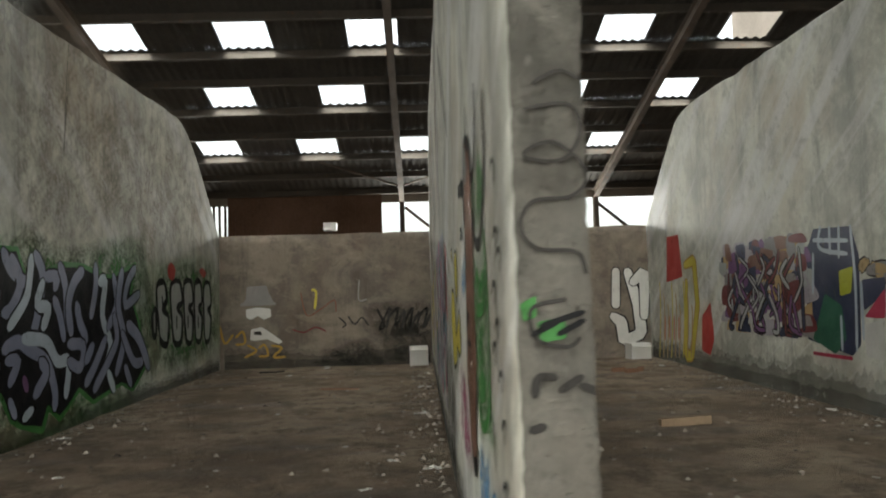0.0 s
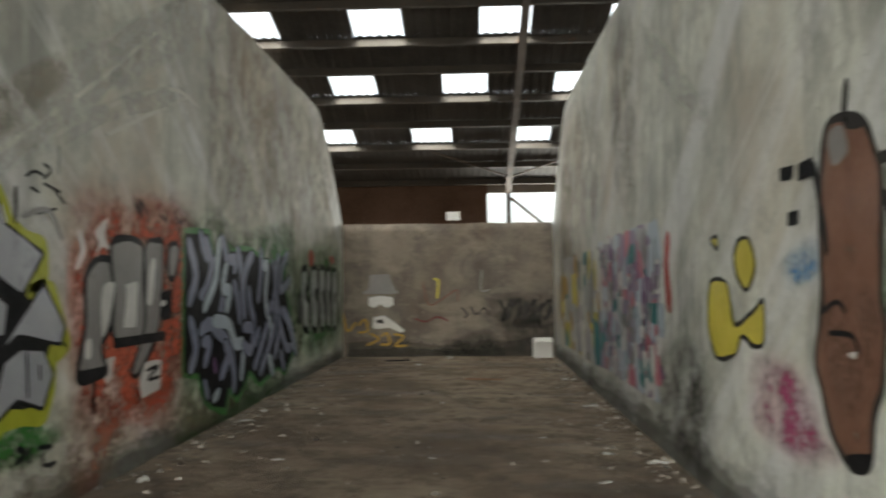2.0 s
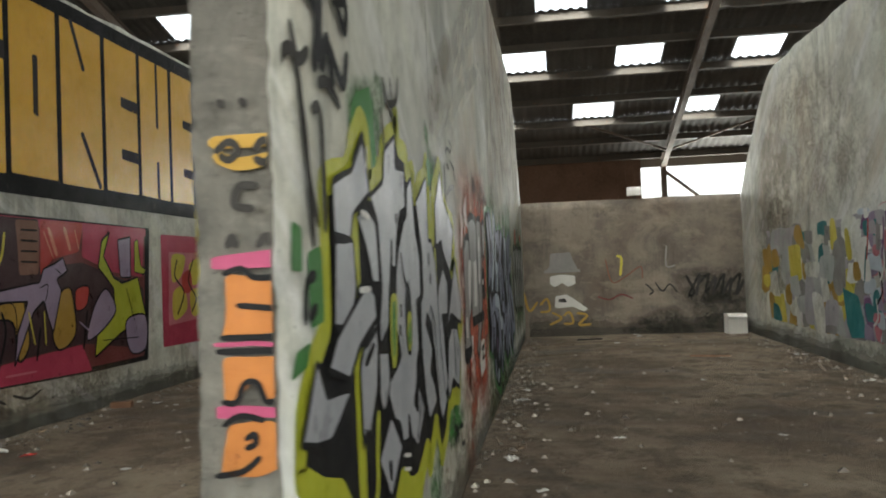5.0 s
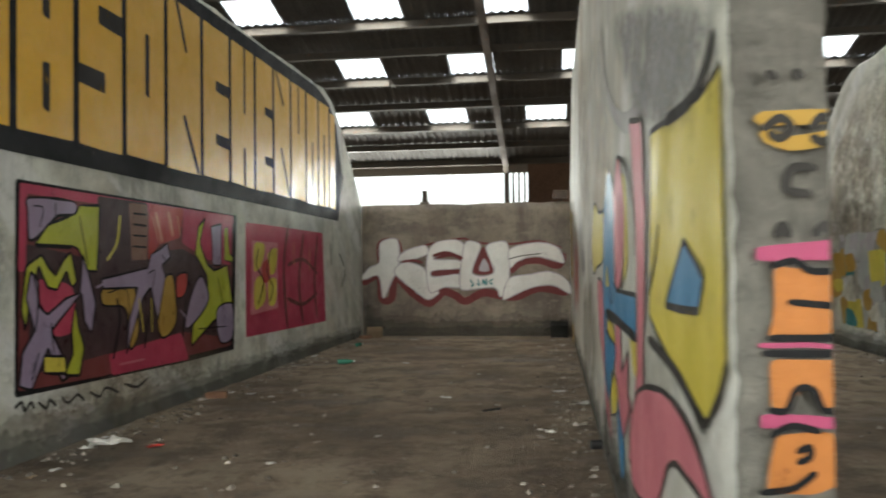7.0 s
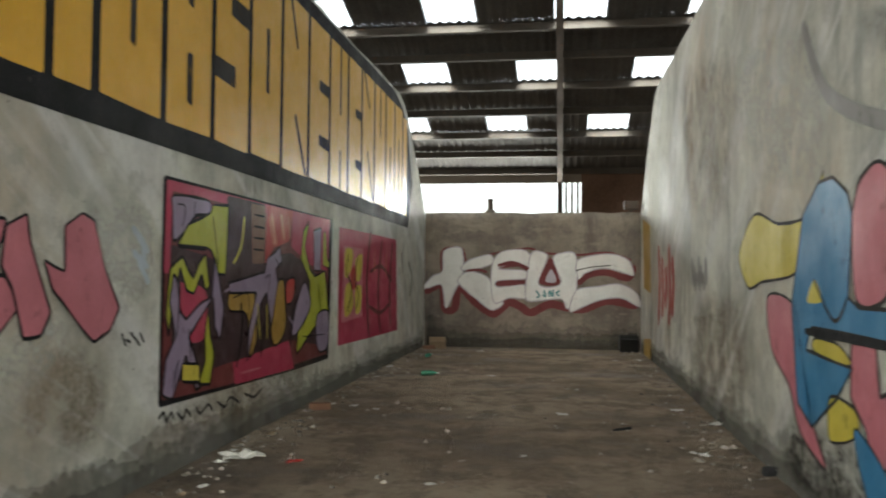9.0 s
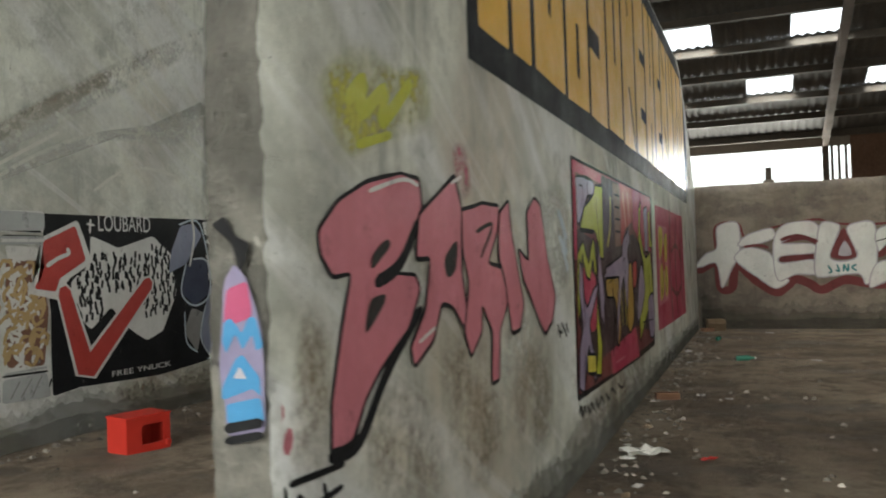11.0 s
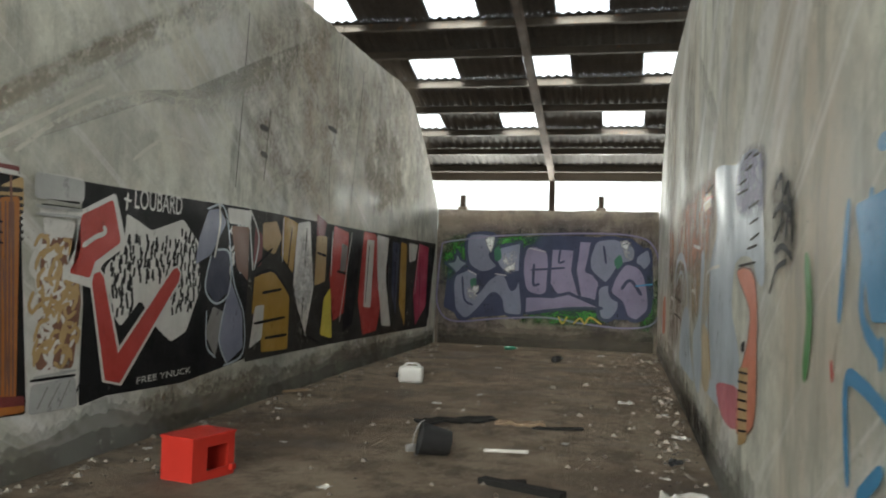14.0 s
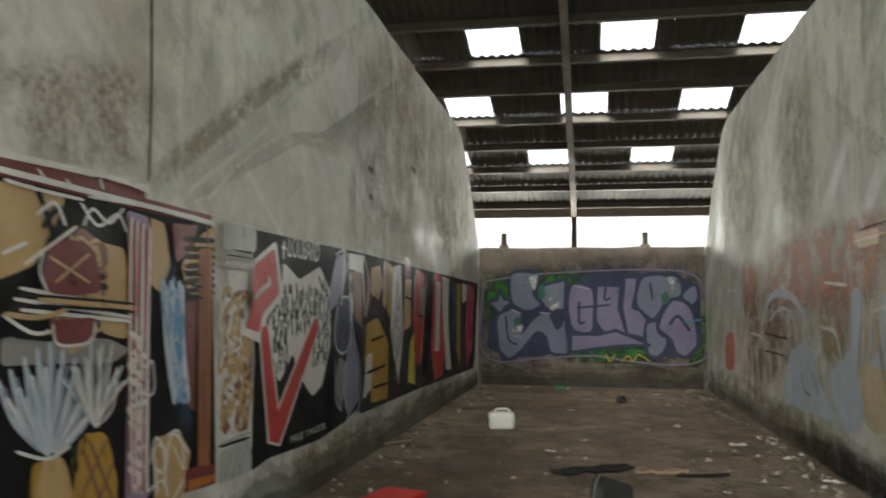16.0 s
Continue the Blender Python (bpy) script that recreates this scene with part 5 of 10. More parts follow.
stroke(p, "line", P0L, GREEN, 1, 0.045, ((-1.122, 1.579), (-1.188, 1.394), (-1.206, 1.199), (-1.193, 1.057), (-1.079, 0.951), (-0.87, 0.889), (-0.731, 0.914), (-0.673, 0.974)))
misty(p, "mist", P0L, GREENMIST, 0.5, ((-0.597, 1.447), (-1.174, 1.484), (-1.228, 1.061), (-1.351, 0.877), (-1.077, 0.895), (-0.628, 0.882)))

p = piece("graffiti_marks", "cloudy pink and blue spray patches")
misty(p, "mist", P0L, MAGENTAMIST, 1, ((0.826, 0.93), (0.429, 0.958), (0.165, 0.896), (0.014, 0.705), (-0.129, 0.617), (0.267, 0.535), (0.842, 0.608)))
misty(p, "mist", P0L, BLUEMIST, 1, ((-0.595, 0.723), (-0.774, 0.797), (-0.909, 0.748), (-1.036, 0.822), (-1.06, 0.632), (-0.857, 0.553), (-0.81, 0.513), (-0.664, 0.499), (-0.616, 0.598)))
misty(p, "mist", P0L, BLUEMIST, 1, ((-1.138, 0.707), (-1.267, 0.754), (-1.254, 0.664), (-1.141, 0.609)))

p = piece("graffiti_marks", "thin black scribbles on bare concrete")
stroke(p, "line", P0L, DARK, 1, 0.018, ((-1.44, 1.73), (-1.49, 1.75), (-1.55, 1.72), (-1.52, 1.68)))
stroke(p, "line", P0L, DARK, 1, 0.018, ((-1.46, 1.53), (-1.51, 1.55), (-1.57, 1.53), (-1.54, 1.5)))
stroke(p, "line", P0L, DARK, 1, 0.018, ((-1.54, 1.47), (-1.59, 1.49), (-1.64, 1.47), (-1.62, 1.43)))
stroke(p, "line", P0L, DARK, 1, 0.018, ((-1.37, 1.37), (-1.42, 1.4), (-1.49, 1.38), (-1.46, 1.34)))
stroke(p, "line", P0L, DARK, 1, 0.018, ((-1.42, 1.26), (-1.48, 1.29), (-1.54, 1.28), (-1.51, 1.23)))
stroke(p, "line", P0L, DARK, 1, 0.018, ((-1.5, 1.12), (-1.55, 1.15), (-1.61, 1.14), (-1.58, 1.1)))
stroke(p, "line", P0L, DARK, 1, 0.018, ((-1.54, 0.99), (-1.59, 1.02), (-1.64, 1.02), (-1.61, 0.97)))
stroke(p, "line", P0L, DARK, 1, 0.018, ((-1.52, 0.82), (-1.57, 0.85), (-1.62, 0.85), (-1.6, 0.81)))
stroke(p, "line", P0L, DARK, 1, 0.018, ((-1.33, 1.19), (-1.39, 1.22), (-1.45, 1.21), (-1.42, 1.16)))

p = piece("stencil_graffiti", "white stencilled face with hat and glasses")
shape(p, "hat", BK, GREY, 1, ((0.55, 1.6), (0.94, 1.62), (1.02, 1.3), (1.12, 1.28), (1.12, 1.23), (0.42, 1.23), (0.42, 1.27), (0.53, 1.3)))
shape(p, "glasses", BK, WHITE, 1, ((0.53, 1.16), (0.75, 1.19), (1.01, 1.16), (1.02, 1.01), (0.88, 0.95), (0.76, 1.03), (0.62, 0.95), (0.53, 1.01)))
shape(p, "mouth", BK, WHITE, 1, ((0.62, 0.77), (0.83, 0.81), (1.02, 0.68), (1.23, 0.52), (1.16, 0.46), (0.94, 0.57), (0.68, 0.54), (0.6, 0.57)))
shape(p, "gap", BK, DARK, 2, ((0.68, 0.72), (0.8, 0.73), (0.84, 0.65), (0.68, 0.66)))

p = piece("graffiti_tag", "ochre bubble writing low on the wall")
stroke(p, "line", BK, OCHRE, 1, 0.045, ((0.02, 0.84), (0.11, 0.51), (0.27, 0.67)))
stroke(p, "line", BK, OCHRE, 1, 0.045, ((0.33, 0.62), (0.46, 0.73), (0.5, 0.51), (0.33, 0.48)))
stroke(p, "line", BK, OCHRE, 1, 0.045, ((0.55, 0.46), (0.72, 0.35), (0.5, 0.23)))
stroke(p, "line", BK, OCHRE, 1, 0.045, ((0.77, 0.4), (0.88, 0.46), (0.94, 0.26), (0.77, 0.24)))
stroke(p, "line", BK, OCHRE, 1, 0.045, ((1.02, 0.44), (1.21, 0.39), (1.05, 0.22), (1.27, 0.22)))

p = piece("graffiti_tag", "faded black illegible tag and soot on brown concrete")
stroke(p, "line", BK, DARK, 1, 0.05, ((3.092, 1.083), (3.217, 0.78), (3.127, 0.706), (3.336, 1.109), (3.26, 0.724)))
stroke(p, "line", BK, DARK, 1, 0.05, ((3.332, 0.943), (3.491, 1.104), (3.437, 0.741), (3.623, 1.045), (3.57, 0.714)))
stroke(p, "line", BK, DARK, 1, 0.05, ((3.617, 0.823), (3.78, 1.095), (3.725, 0.71), (3.911, 1.014), (3.858, 0.728)))
stroke(p, "line", BK, DARK, 1, 0.05, ((3.908, 0.925), (4.068, 1.086), (3.991, 0.701), (4.131, 0.963)))
stroke(p, "line", BK, DARK, 1, 0.03, ((2.337, 0.951), (2.467, 0.815), (2.399, 0.75)))
stroke(p, "line", BK, DARK, 1, 0.03, ((2.514, 0.968), (2.643, 0.809), (2.779, 0.937), (2.908, 0.779)))
misty(p, "mist", BK, SOOT, 1, ((3.05, 1.173), (4.137, 1.162), (4.144, 0.641), (3.081, 0.641)))
misty(p, "mist", BK, SOOT, 1, ((3.17, 0.672), (4.101, 0.698), (4.082, 0.037), (3.309, 0.061)))
misty(p, "mist", BK, SOOT, 1, ((1.879, 0.107), (2.769, 0.519), (3.196, 0.02), (2.314, 0.02)))

p = piece("graffiti_marks", "small yellow and red marks")
stroke(p, "line", BK, YELLOW, 1, 0.05, ((1.82, 1.51), (1.9, 1.45), (1.87, 1.14)))
stroke(p, "line", BK, BROWN, 1, 0.03, ((1.6, 1.45), (1.71, 1.01), (1.98, 1.12), (2.25, 1.29), (2.28, 1.07)))
stroke(p, "line", BK, MAROON, 1, 0.03, ((1.43, 0.74), (1.65, 0.68), (1.87, 0.77), (2.08, 0.69)))
stroke(p, "line", BK, GREY, 2, 0.03, ((2.75, 1.67), (2.73, 1.29), (2.89, 1.29)))

p = piece("graffiti_piece", "pink letters with black edge and shine")
stroke(p, "line", P2R, BLACK, 2, 0.045, ((-0.841, 1.219), (-1.117, 1.044), (-1.311, 0.872), (-1.481, 0.863)))
stroke(p, "line", P2R, BLACK, 2, 0.045, ((-0.795, 1.571), (-0.993, 1.382), (-1.176, 1.323)))
form(p, "letter", P2R, PINK, BLACK, 2, 0.013, ((-1.518, 1.476), (-1.401, 1.562), (-1.218, 1.633), (-0.976, 1.676), (-0.82, 1.669), (-0.803, 1.571), (-0.909, 1.457), (-1.072, 1.351), (-0.875, 1.339), (-0.84, 1.284), (-0.944, 1.161), (-1.161, 1.058), (-1.272, 0.977), (-1.35, 0.879), (-1.481, 0.868), (-1.47, 1.005), (-1.4, 1.21), (-1.338, 1.353), (-1.448, 1.345), (-1.506, 1.407)), False)
form(p, "letter", P2R, PINK, BLACK, 3, 0.016, ((-0.839, 1.547), (-0.48, 1.712), (-0.405, 1.595), (-0.43, 1.347), (-0.341, 1.045), (-0.528, 1.204), (-0.652, 1.222), (-0.731, 1.102), (-0.911, 1.027), (-0.944, 1.098), (-0.805, 1.217), (-0.748, 1.394), (-0.875, 1.393)), False)
form(p, "letter", P2R, PINK, BLACK, 3, 0.016, ((-0.414, 1.582), (-0.143, 1.624), (0.08, 1.624), (0.049, 1.51), (-0.094, 1.371), (0.134, 1.343), (0.193, 1.198), (0.041, 1.066), (0.009, 0.85), (-0.102, 0.846), (-0.071, 1.075), (-0.201, 1.189), (-0.203, 1.085), (-0.351, 0.991), (-0.419, 1.101), (-0.347, 1.296), (-0.416, 1.421)), False)
form(p, "letter", P2R, PINK, BLACK, 3, 0.016, ((0.079, 1.596), (0.233, 1.662), (0.262, 1.517), (0.434, 1.158), (0.364, 1.042), (0.221, 1.033), (0.133, 1.286), (0.047, 1.399)), False)
form(p, "letter", P2R, PINK, BLACK, 3, 0.016, ((0.537, 1.62), (0.689, 1.699), (0.815, 1.668), (0.924, 1.404), (1.093, 1.162), (0.999, 1.029), (0.828, 0.968), (0.599, 1.15), (0.444, 1.279), (0.365, 1.431), (0.546, 1.371)), False)
rounded(p, "fill", P2R, DARK, 5, ((-1.196, 1.414), (-1.102, 1.456), (-1.084, 1.432), (-1.207, 1.368)))
rounded(p, "fill", P2R, DARK, 5, ((-1.232, 1.266), (-1.126, 1.288), (-1.144, 1.249), (-1.262, 1.179)))
rounded(p, "fill", P2R, DARK, 5, ((-0.61, 1.395), (-0.483, 1.456), (-0.505, 1.347), (-0.59, 1.324)))
stroke(p, "line", P2R, DARK, 5, 0.02, ((-0.248, 1.5), (-0.036, 1.535), (-0.198, 1.397)))
stroke(p, "line", P2R, WHITE, 6, 0.014, ((-1.218, 1.6), (-0.976, 1.655), (-0.846, 1.645)))
stroke(p, "line", P2R, WHITE, 6, 0.014, ((-0.876, 1.109), (-0.731, 1.146)))
stroke(p, "line", P2R, WHITE, 6, 0.014, ((-0.524, 1.679), (-0.413, 1.714)))
misty(p, "mist", P2R, PINKMIST, 1, ((-0.479, 1.81), (-0.341, 1.827), (-0.295, 1.665), (-0.436, 1.642)))

p = piece("graffiti_marks", "faded yellow spray cloud on bare concrete")
misty(p, "mist", P2R, LIMEMIST, 1, ((-1.427, 1.913), (-1.218, 2.033), (-1.039, 2.012), (-0.763, 2.048), (-0.764, 1.866), (-1.102, 1.775), (-1.3, 1.711), (-1.426, 1.804)))
stroke(p, "line", P2R, LIME, 1.5, 0.05, ((-1.326, 1.858), (-1.218, 1.935), (-1.246, 1.833), (-1.071, 1.933), (-1.102, 1.826), (-0.873, 1.992)))
stroke(p, "line", P2R, LIME, 1.5, 0.03, ((-1.273, 1.733), (-1.04, 1.794)))
stroke(p, "line", P2R, BLACK, 1, 0.02, ((-1.68, 0.843), (-1.558, 0.836), (-1.411, 0.828)))
stroke(p, "line", P2R, BLACK, 1, 0.02, ((-1.6, 0.757), (-1.423, 0.769)))

p = piece("graffiti_marks", "faint yellow, pink and blue spray marks")
stroke(p, "line", P2R, PINK, 1, 0.04, ((-1.93, 1.17), (-1.93, 1.07)))
stroke(p, "line", P2R, PINK, 1, 0.04, ((-1.9, 1.1), (-1.9, 1)))
stroke(p, "line", P2R, PINK, 1, 0.04, ((-1.87, 1.03), (-1.86, 0.94)))
stroke(p, "line", P2R, PINK, 1, 0.04, ((-1.83, 0.95), (-1.83, 1.05)))
stroke(p, "line", P2R, PINK, 1, 0.04, ((-1.8, 1.16), (-1.79, 0.99)))
stroke(p, "line", P2R, PINK, 1, 0.04, ((-1.76, 1.08), (-1.76, 0.92)))
stroke(p, "line", P2R, PINK, 1, 0.04, ((-1.72, 1.01), (-1.72, 1.04)))
stroke(p, "line", P2R, PINK, 1, 0.04, ((-1.69, 0.93), (-1.68, 0.97)))
stroke(p, "line", P2R, BLACK, 1, 0.02, ((-1.88, 0.88), (-1.84, 0.84), (-1.86, 0.8)))
stroke(p, "line", P2R, BLACK, 1, 0.02, ((-1.83, 0.84), (-1.79, 0.78), (-1.81, 0.79)))
stroke(p, "line", P2R, BLACK, 1, 0.02, ((-1.77, 0.8), (-1.74, 0.82), (-1.75, 0.77)))
stroke(p, "line", P2R, BLACK, 1, 0.02, ((-1.71, 0.84), (-1.69, 0.75), (-1.69, 0.76)))
stroke(p, "line", P2R, BLACK, 1, 0.02, ((-1.65, 0.8), (-1.63, 0.79), (-1.63, 0.74)))
stroke(p, "line", P2R, BLACK, 1, 0.02, ((-1.59, 0.75), (-1.58, 0.72), (-1.56, 0.72)))
stroke(p, "line", P2R, BLACK, 1, 0.02, ((-1.52, 0.8), (-1.51, 0.76), (-1.49, 0.7)))
shape(p, "blob", P2R, BLUE, 1, ((-2.03, 1.41), (-1.99, 1.37), (-1.94, 1.25), (-1.97, 1.18), (-2.04, 1.2)))
stroke(p, "line", P2R, DARK, 1, 0.02, ((1.13, 1), (1.18, 0.92)))
stroke(p, "line", P2R, DARK, 1, 0.02, ((1.18, 0.96), (1.23, 0.94)))
stroke(p, "line", P2R, DARK, 1, 0.02, ((1.23, 1), (1.28, 0.96)))
stroke(p, "line", P2R, DARK, 1, 0.02, ((1.29, 0.96), (1.34, 0.91)))
stroke(p, "line", P2R, DARK, 1, 0.02, ((1.34, 0.99), (1.39, 0.93)))
stroke(p, "line", P2R, PALEBLUE, 1, 0.05, ((1.23, 1.65), (1.37, 1.56)))
stroke(p, "line", P2R, PALEBLUE, 1, 0.05, ((1.29, 1.6), (1.42, 1.51)))
stroke(p, "line", P2R, PALEBLUE, 1, 0.05, ((1.35, 1.55), (1.38, 1.46)))
stroke(p, "line", P2R, PALEBLUE, 1, 0.05, ((1.24, 1.5), (1.42, 1.41)))
stroke(p, "line", P2R, PALEBLUE, 1, 0.05, ((1.3, 1.45), (1.38, 1.36)))
stroke(p, "line", P2R, PALEBLUE, 1, 0.05, ((1.35, 1.4), (1.43, 1.31)))

p = piece("wall_mural", "purple and yellow comic mural with maroon ground")
shape(p, "fill", P2R, BLACK, 0, ((1.606, 2.029), (5.62, 2.015), (5.514, 0.41), (4.148, 0.413), (1.599, 0.476)))
shape(p, "fill", P2R, MAROON, 0.5, ((1.658, 1.996), (5.503, 1.968), (5.42, 0.465), (2.753, 0.478), (1.633, 0.517)))
shape(p, "fill", P2R, DARKMURAL, 0.8, ((1.718, 1.568), (2.585, 1.457), (4.177, 1.583), (5.444, 1.282), (5.386, 0.567), (4.156, 0.734), (2.805, 0.658), (1.771, 0.614)))
shape(p, "fill", P2R, CRIMSON, 1, ((1.652, 2.007), (5.523, 2.002), (5.52, 1.903), (1.65, 1.933)))
shape(p, "fill", P2R, CRIMSON, 1, ((1.652, 2.007), (1.74, 2.005), (1.715, 1.371), (1.634, 1.364)))
shape(p, "fill", P2R, DARKMURAL, 1.2, ((2.642, 1.999), (3.478, 1.997), (3.465, 1.453), (2.603, 1.402)))
shape(p, "fill", P2R, BROWN, 1.4, ((3.14, 1.98), (3.477, 1.982), (3.466, 1.464), (3.183, 1.461)))
stroke(p, "line", P2R, BLACK, 2, 0.02, ((3.214, 1.886), (3.452, 1.887)))
stroke(p, "line", P2R, BLACK, 2, 0.02, ((3.212, 1.786), (3.449, 1.783)))
stroke(p, "line", P2R, BLACK, 2, 0.02, ((3.21, 1.686), (3.447, 1.685)))
stroke(p, "line", P2R, BLACK, 2, 0.02, ((3.207, 1.586), (3.445, 1.582)))
shape(p, "fill", P2R, RED, 1.2, ((3.501, 1.994), (4.216, 1.993), (4.124, 1.694), (3.674, 1.614), (3.489, 1.453)))
stroke(p, "line", P2R, CORAL, 2, 0.05, ((3.632, 1.914), (3.751, 1.654)))
stroke(p, "line", P2R, CORAL, 2, 0.05, ((3.886, 1.931), (3.974, 1.716)))
shape(p, "fill", P2R, CRIMSON, 1.2, ((4.216, 1.982), (5.483, 1.953), (5.411, 1.413), (4.782, 1.474), (4.179, 1.639)))
shape(p, "fill", P2R, CRIMSON, 1.2, ((2.805, 0.649), (4.156, 0.723), (4.321, 0.432), (2.85, 0.464)))
rounded(p, "fill", P2R, CRIMSON, 2, ((1.818, 1.29), (2.277, 1.237), (2.271, 0.891), (1.92, 0.92)))
form(p, "letter", P2R, LILAC, BLACK, 2, 0.02, ((1.759, 1.907), (2.29, 1.924), (2.313, 1.825), (2.087, 1.789), (1.896, 1.655), (1.753, 1.601), (1.736, 1.806)), True)
form(p, "letter", P2R, LIME, BLACK, 2, 0.02, ((1.809, 1.563), (1.971, 1.72), (2.33, 1.827), (2.382, 1.896), (2.668, 1.918), (2.629, 1.365), (2.494, 1.366), (2.367, 1.543), (2.283, 1.563)), False)
stroke(p, "line", P2R, BLACK, 4, 0.02, ((1.823, 1.555), (2.258, 1.549)))
stroke(p, "line", P2R, BLACK, 4, 0.015, ((2.372, 1.807), (2.495, 1.411)))
form(p, "letter", P2R, LIME, BLACK, 3, 0.02, ((1.716, 1.41), (1.894, 1.492), (1.966, 1.411), (2.063, 1.327), (2.159, 1.453), (2.258, 1.519), (2.336, 1.28), (2.277, 1.237), (2.198, 1.368), (2.077, 1.222), (1.963, 1.246), (1.856, 1.411), (1.818, 1.29), (1.745, 1.093), (1.708, 0.938), (1.663, 1.098)), False)
form(p, "letter", P2R, LILAC, BLACK, 3, 0.02, ((1.77, 1.371), (1.854, 1.289), (1.865, 1.107), (1.959, 1.04), (2.194, 1.154), (2.377, 1.191), (2.417, 1.5), (2.511, 1.321), (2.606, 1.092), (2.537, 0.846), (2.442, 0.966), (2.403, 1.19), (2.111, 0.989), (2.01, 0.913), (2.256, 0.547), (2.142, 0.512), (1.97, 0.793), (1.783, 0.505), (1.634, 0.548), (1.671, 0.785), (1.812, 0.929), (1.712, 1.174)), False)
form(p, "letter", P2R, LIME, BLACK, 3, 0.02, ((2.316, 1.106), (2.355, 0.928), (2.438, 0.744), (2.373, 0.53), (2.167, 0.559), (2.292, 0.716), (2.262, 0.892)), False)
form(p, "letter", P2R, YELLOW, BLACK, 3, 0.02, ((1.917, 0.737), (2.185, 0.706), (2.199, 0.568), (1.915, 0.607)), False)
form(p, "letter", P2R, OCHRE, BLACK, 3, 0.02, ((2.72, 1.225), (3.179, 1.263), (3.252, 1.111), (3.301, 0.805), (3.144, 0.66), (3.066, 1.02), (2.717, 1.077)), True)
form(p, "letter", P2R, LILAC, BLACK, 4, 0.018, ((2.675, 1.296), (3.235, 1.362), (3.464, 1.386), (3.526, 1.516), (3.711, 1.572), (3.84, 1.629), (3.915, 1.495), (3.732, 1.412), (3.806, 1.304), (3.657, 0.882), (3.519, 1.204), (3.365, 1.106), (3.079, 0.618), (3.128, 0.918), (3.288, 1.21), (2.72, 1.216)), False)
form(p, "letter", P2R, OCHRE, BLACK, 3, 0.02, ((3.767, 1.251), (3.964, 1.302), (4.034, 0.856), (3.766, 0.702), (3.645, 0.883)), True)
form(p, "letter", P2R, RED, BLACK, 3, 0.015, ((4.059, 1.301), (4.285, 1.326), (4.237, 1.127), (4.054, 1.089)), True)
form(p, "letter", P2R, LIME, BLACK, 3, 0.02, ((4.553, 1.828), (4.713, 1.927), (4.579, 1.651), (4.78, 1.413), (4.945, 1.351), (5.299, 1.413), (5.49, 0.887), (4.929, 0.794), (4.368, 0.56), (4.42, 0.829), (4.769, 0.987), (4.777, 1.291), (4.469, 1.53)), False)
form(p, "letter", P2R, LILAC, BLACK, 4, 0.018, ((4.874, 1.844), (5.151, 1.89), (5.137, 1.413), (4.913, 1.413)), False)
form(p, "letter", P2R, LILAC, BLACK, 4, 0.018, ((4.383, 1.122), (4.617, 1.293), (4.803, 1.047), (4.481, 0.825), (4.228, 0.774)), True)
form(p, "letter", P2R, LILAC, BLACK, 4, 0.018, ((5.018, 0.913), (5.454, 0.954), (5.442, 0.561), (5.095, 0.549)), True)
form(p, "letter", P2R, LIME, BLACK, 4, 0.015, ((5.238, 1.83), (5.312, 1.866), (5.377, 1.544), (5.489, 1.512), (5.449, 1.446), (5.228, 1.477)), False)
stroke(p, "line", P2R, YELLOW, 3, 0.03, ((2.98, 1.846), (2.924, 1.603), (2.773, 1.458)))
stroke(p, "line", P2R, DARK, 1, 0.025, ((1.598, 0.407), (1.665, 0.434), (1.698, 0.369), (1.768, 0.416), (1.802, 0.37)))
stroke(p, "line", P2R, DARK, 1, 0.025, ((1.853, 0.401), (1.947, 0.344), (1.985, 0.399), (2.061, 0.344)))
stroke(p, "line", P2R, DARK, 1, 0.025, ((2.14, 0.393), (2.219, 0.337), (2.345, 0.381), (2.429, 0.323)))
stroke(p, "line", P2R, DARK, 1, 0.025, ((2.519, 0.375), (2.655, 0.316), (2.751, 0.375), (2.947, 0.306)))
stroke(p, "line", P2R, DARK, 1, 0.025, ((3.052, 0.363), (3.268, 0.305), (3.44, 0.356)))
stroke(p, "line", P2R, BLACK, 7, 0.015, ((1.784, 1.331), (1.837, 1.169), (1.812, 0.929)))
stroke(p, "line", P2R, BLACK, 7, 0.015, ((1.845, 0.765), (1.771, 0.575)))
stroke(p, "line", P2R, BLACK, 7, 0.015, ((1.996, 0.976), (2.029, 0.745)))
stroke(p, "line", P2R, BLACK, 7, 0.012, ((1.793, 1.85), (1.9, 1.838), (1.861, 1.694)))
stroke(p, "line", P2R, BLACK, 7, 0.012, ((2.05, 1.891), (2.048, 1.795)))
stroke(p, "line", P2R, BLACK, 7, 0.012, ((2.767, 1.177), (3.07, 1.191), (3.117, 0.919)))
stroke(p, "line", P2R, BLACK, 7, 0.012, ((3.463, 1.334), (3.583, 1.359), (3.543, 1.203)))
stroke(p, "line", P2R, BLACK, 7, 0.012, ((3.71, 1.519), (3.797, 1.466)))
stroke(p, "line", P2R, BLACK, 7, 0.012, ((5.029, 1.288), (5.194, 0.903)))
stroke(p, "line", P2R, BLACK, 7, 0.012, ((4.524, 0.733), (5.279, 0.705)))
stroke(p, "line", P2R, PINK, 7, 0.02, ((2.953, 0.546), (3.386, 0.543)))
stroke(p, "line", P2R, BLACK, 7, 0.03, ((2.853, 0.606), (2.961, 0.93), (2.914, 1.124)))
stroke(p, "line", P2R, BLACK, 7, 0.03, ((3.389, 0.645), (3.454, 0.947)))
stroke(p, "line", P2R, BLACK, 7, 0.03, ((4.155, 0.678), (4.236, 1.07)))
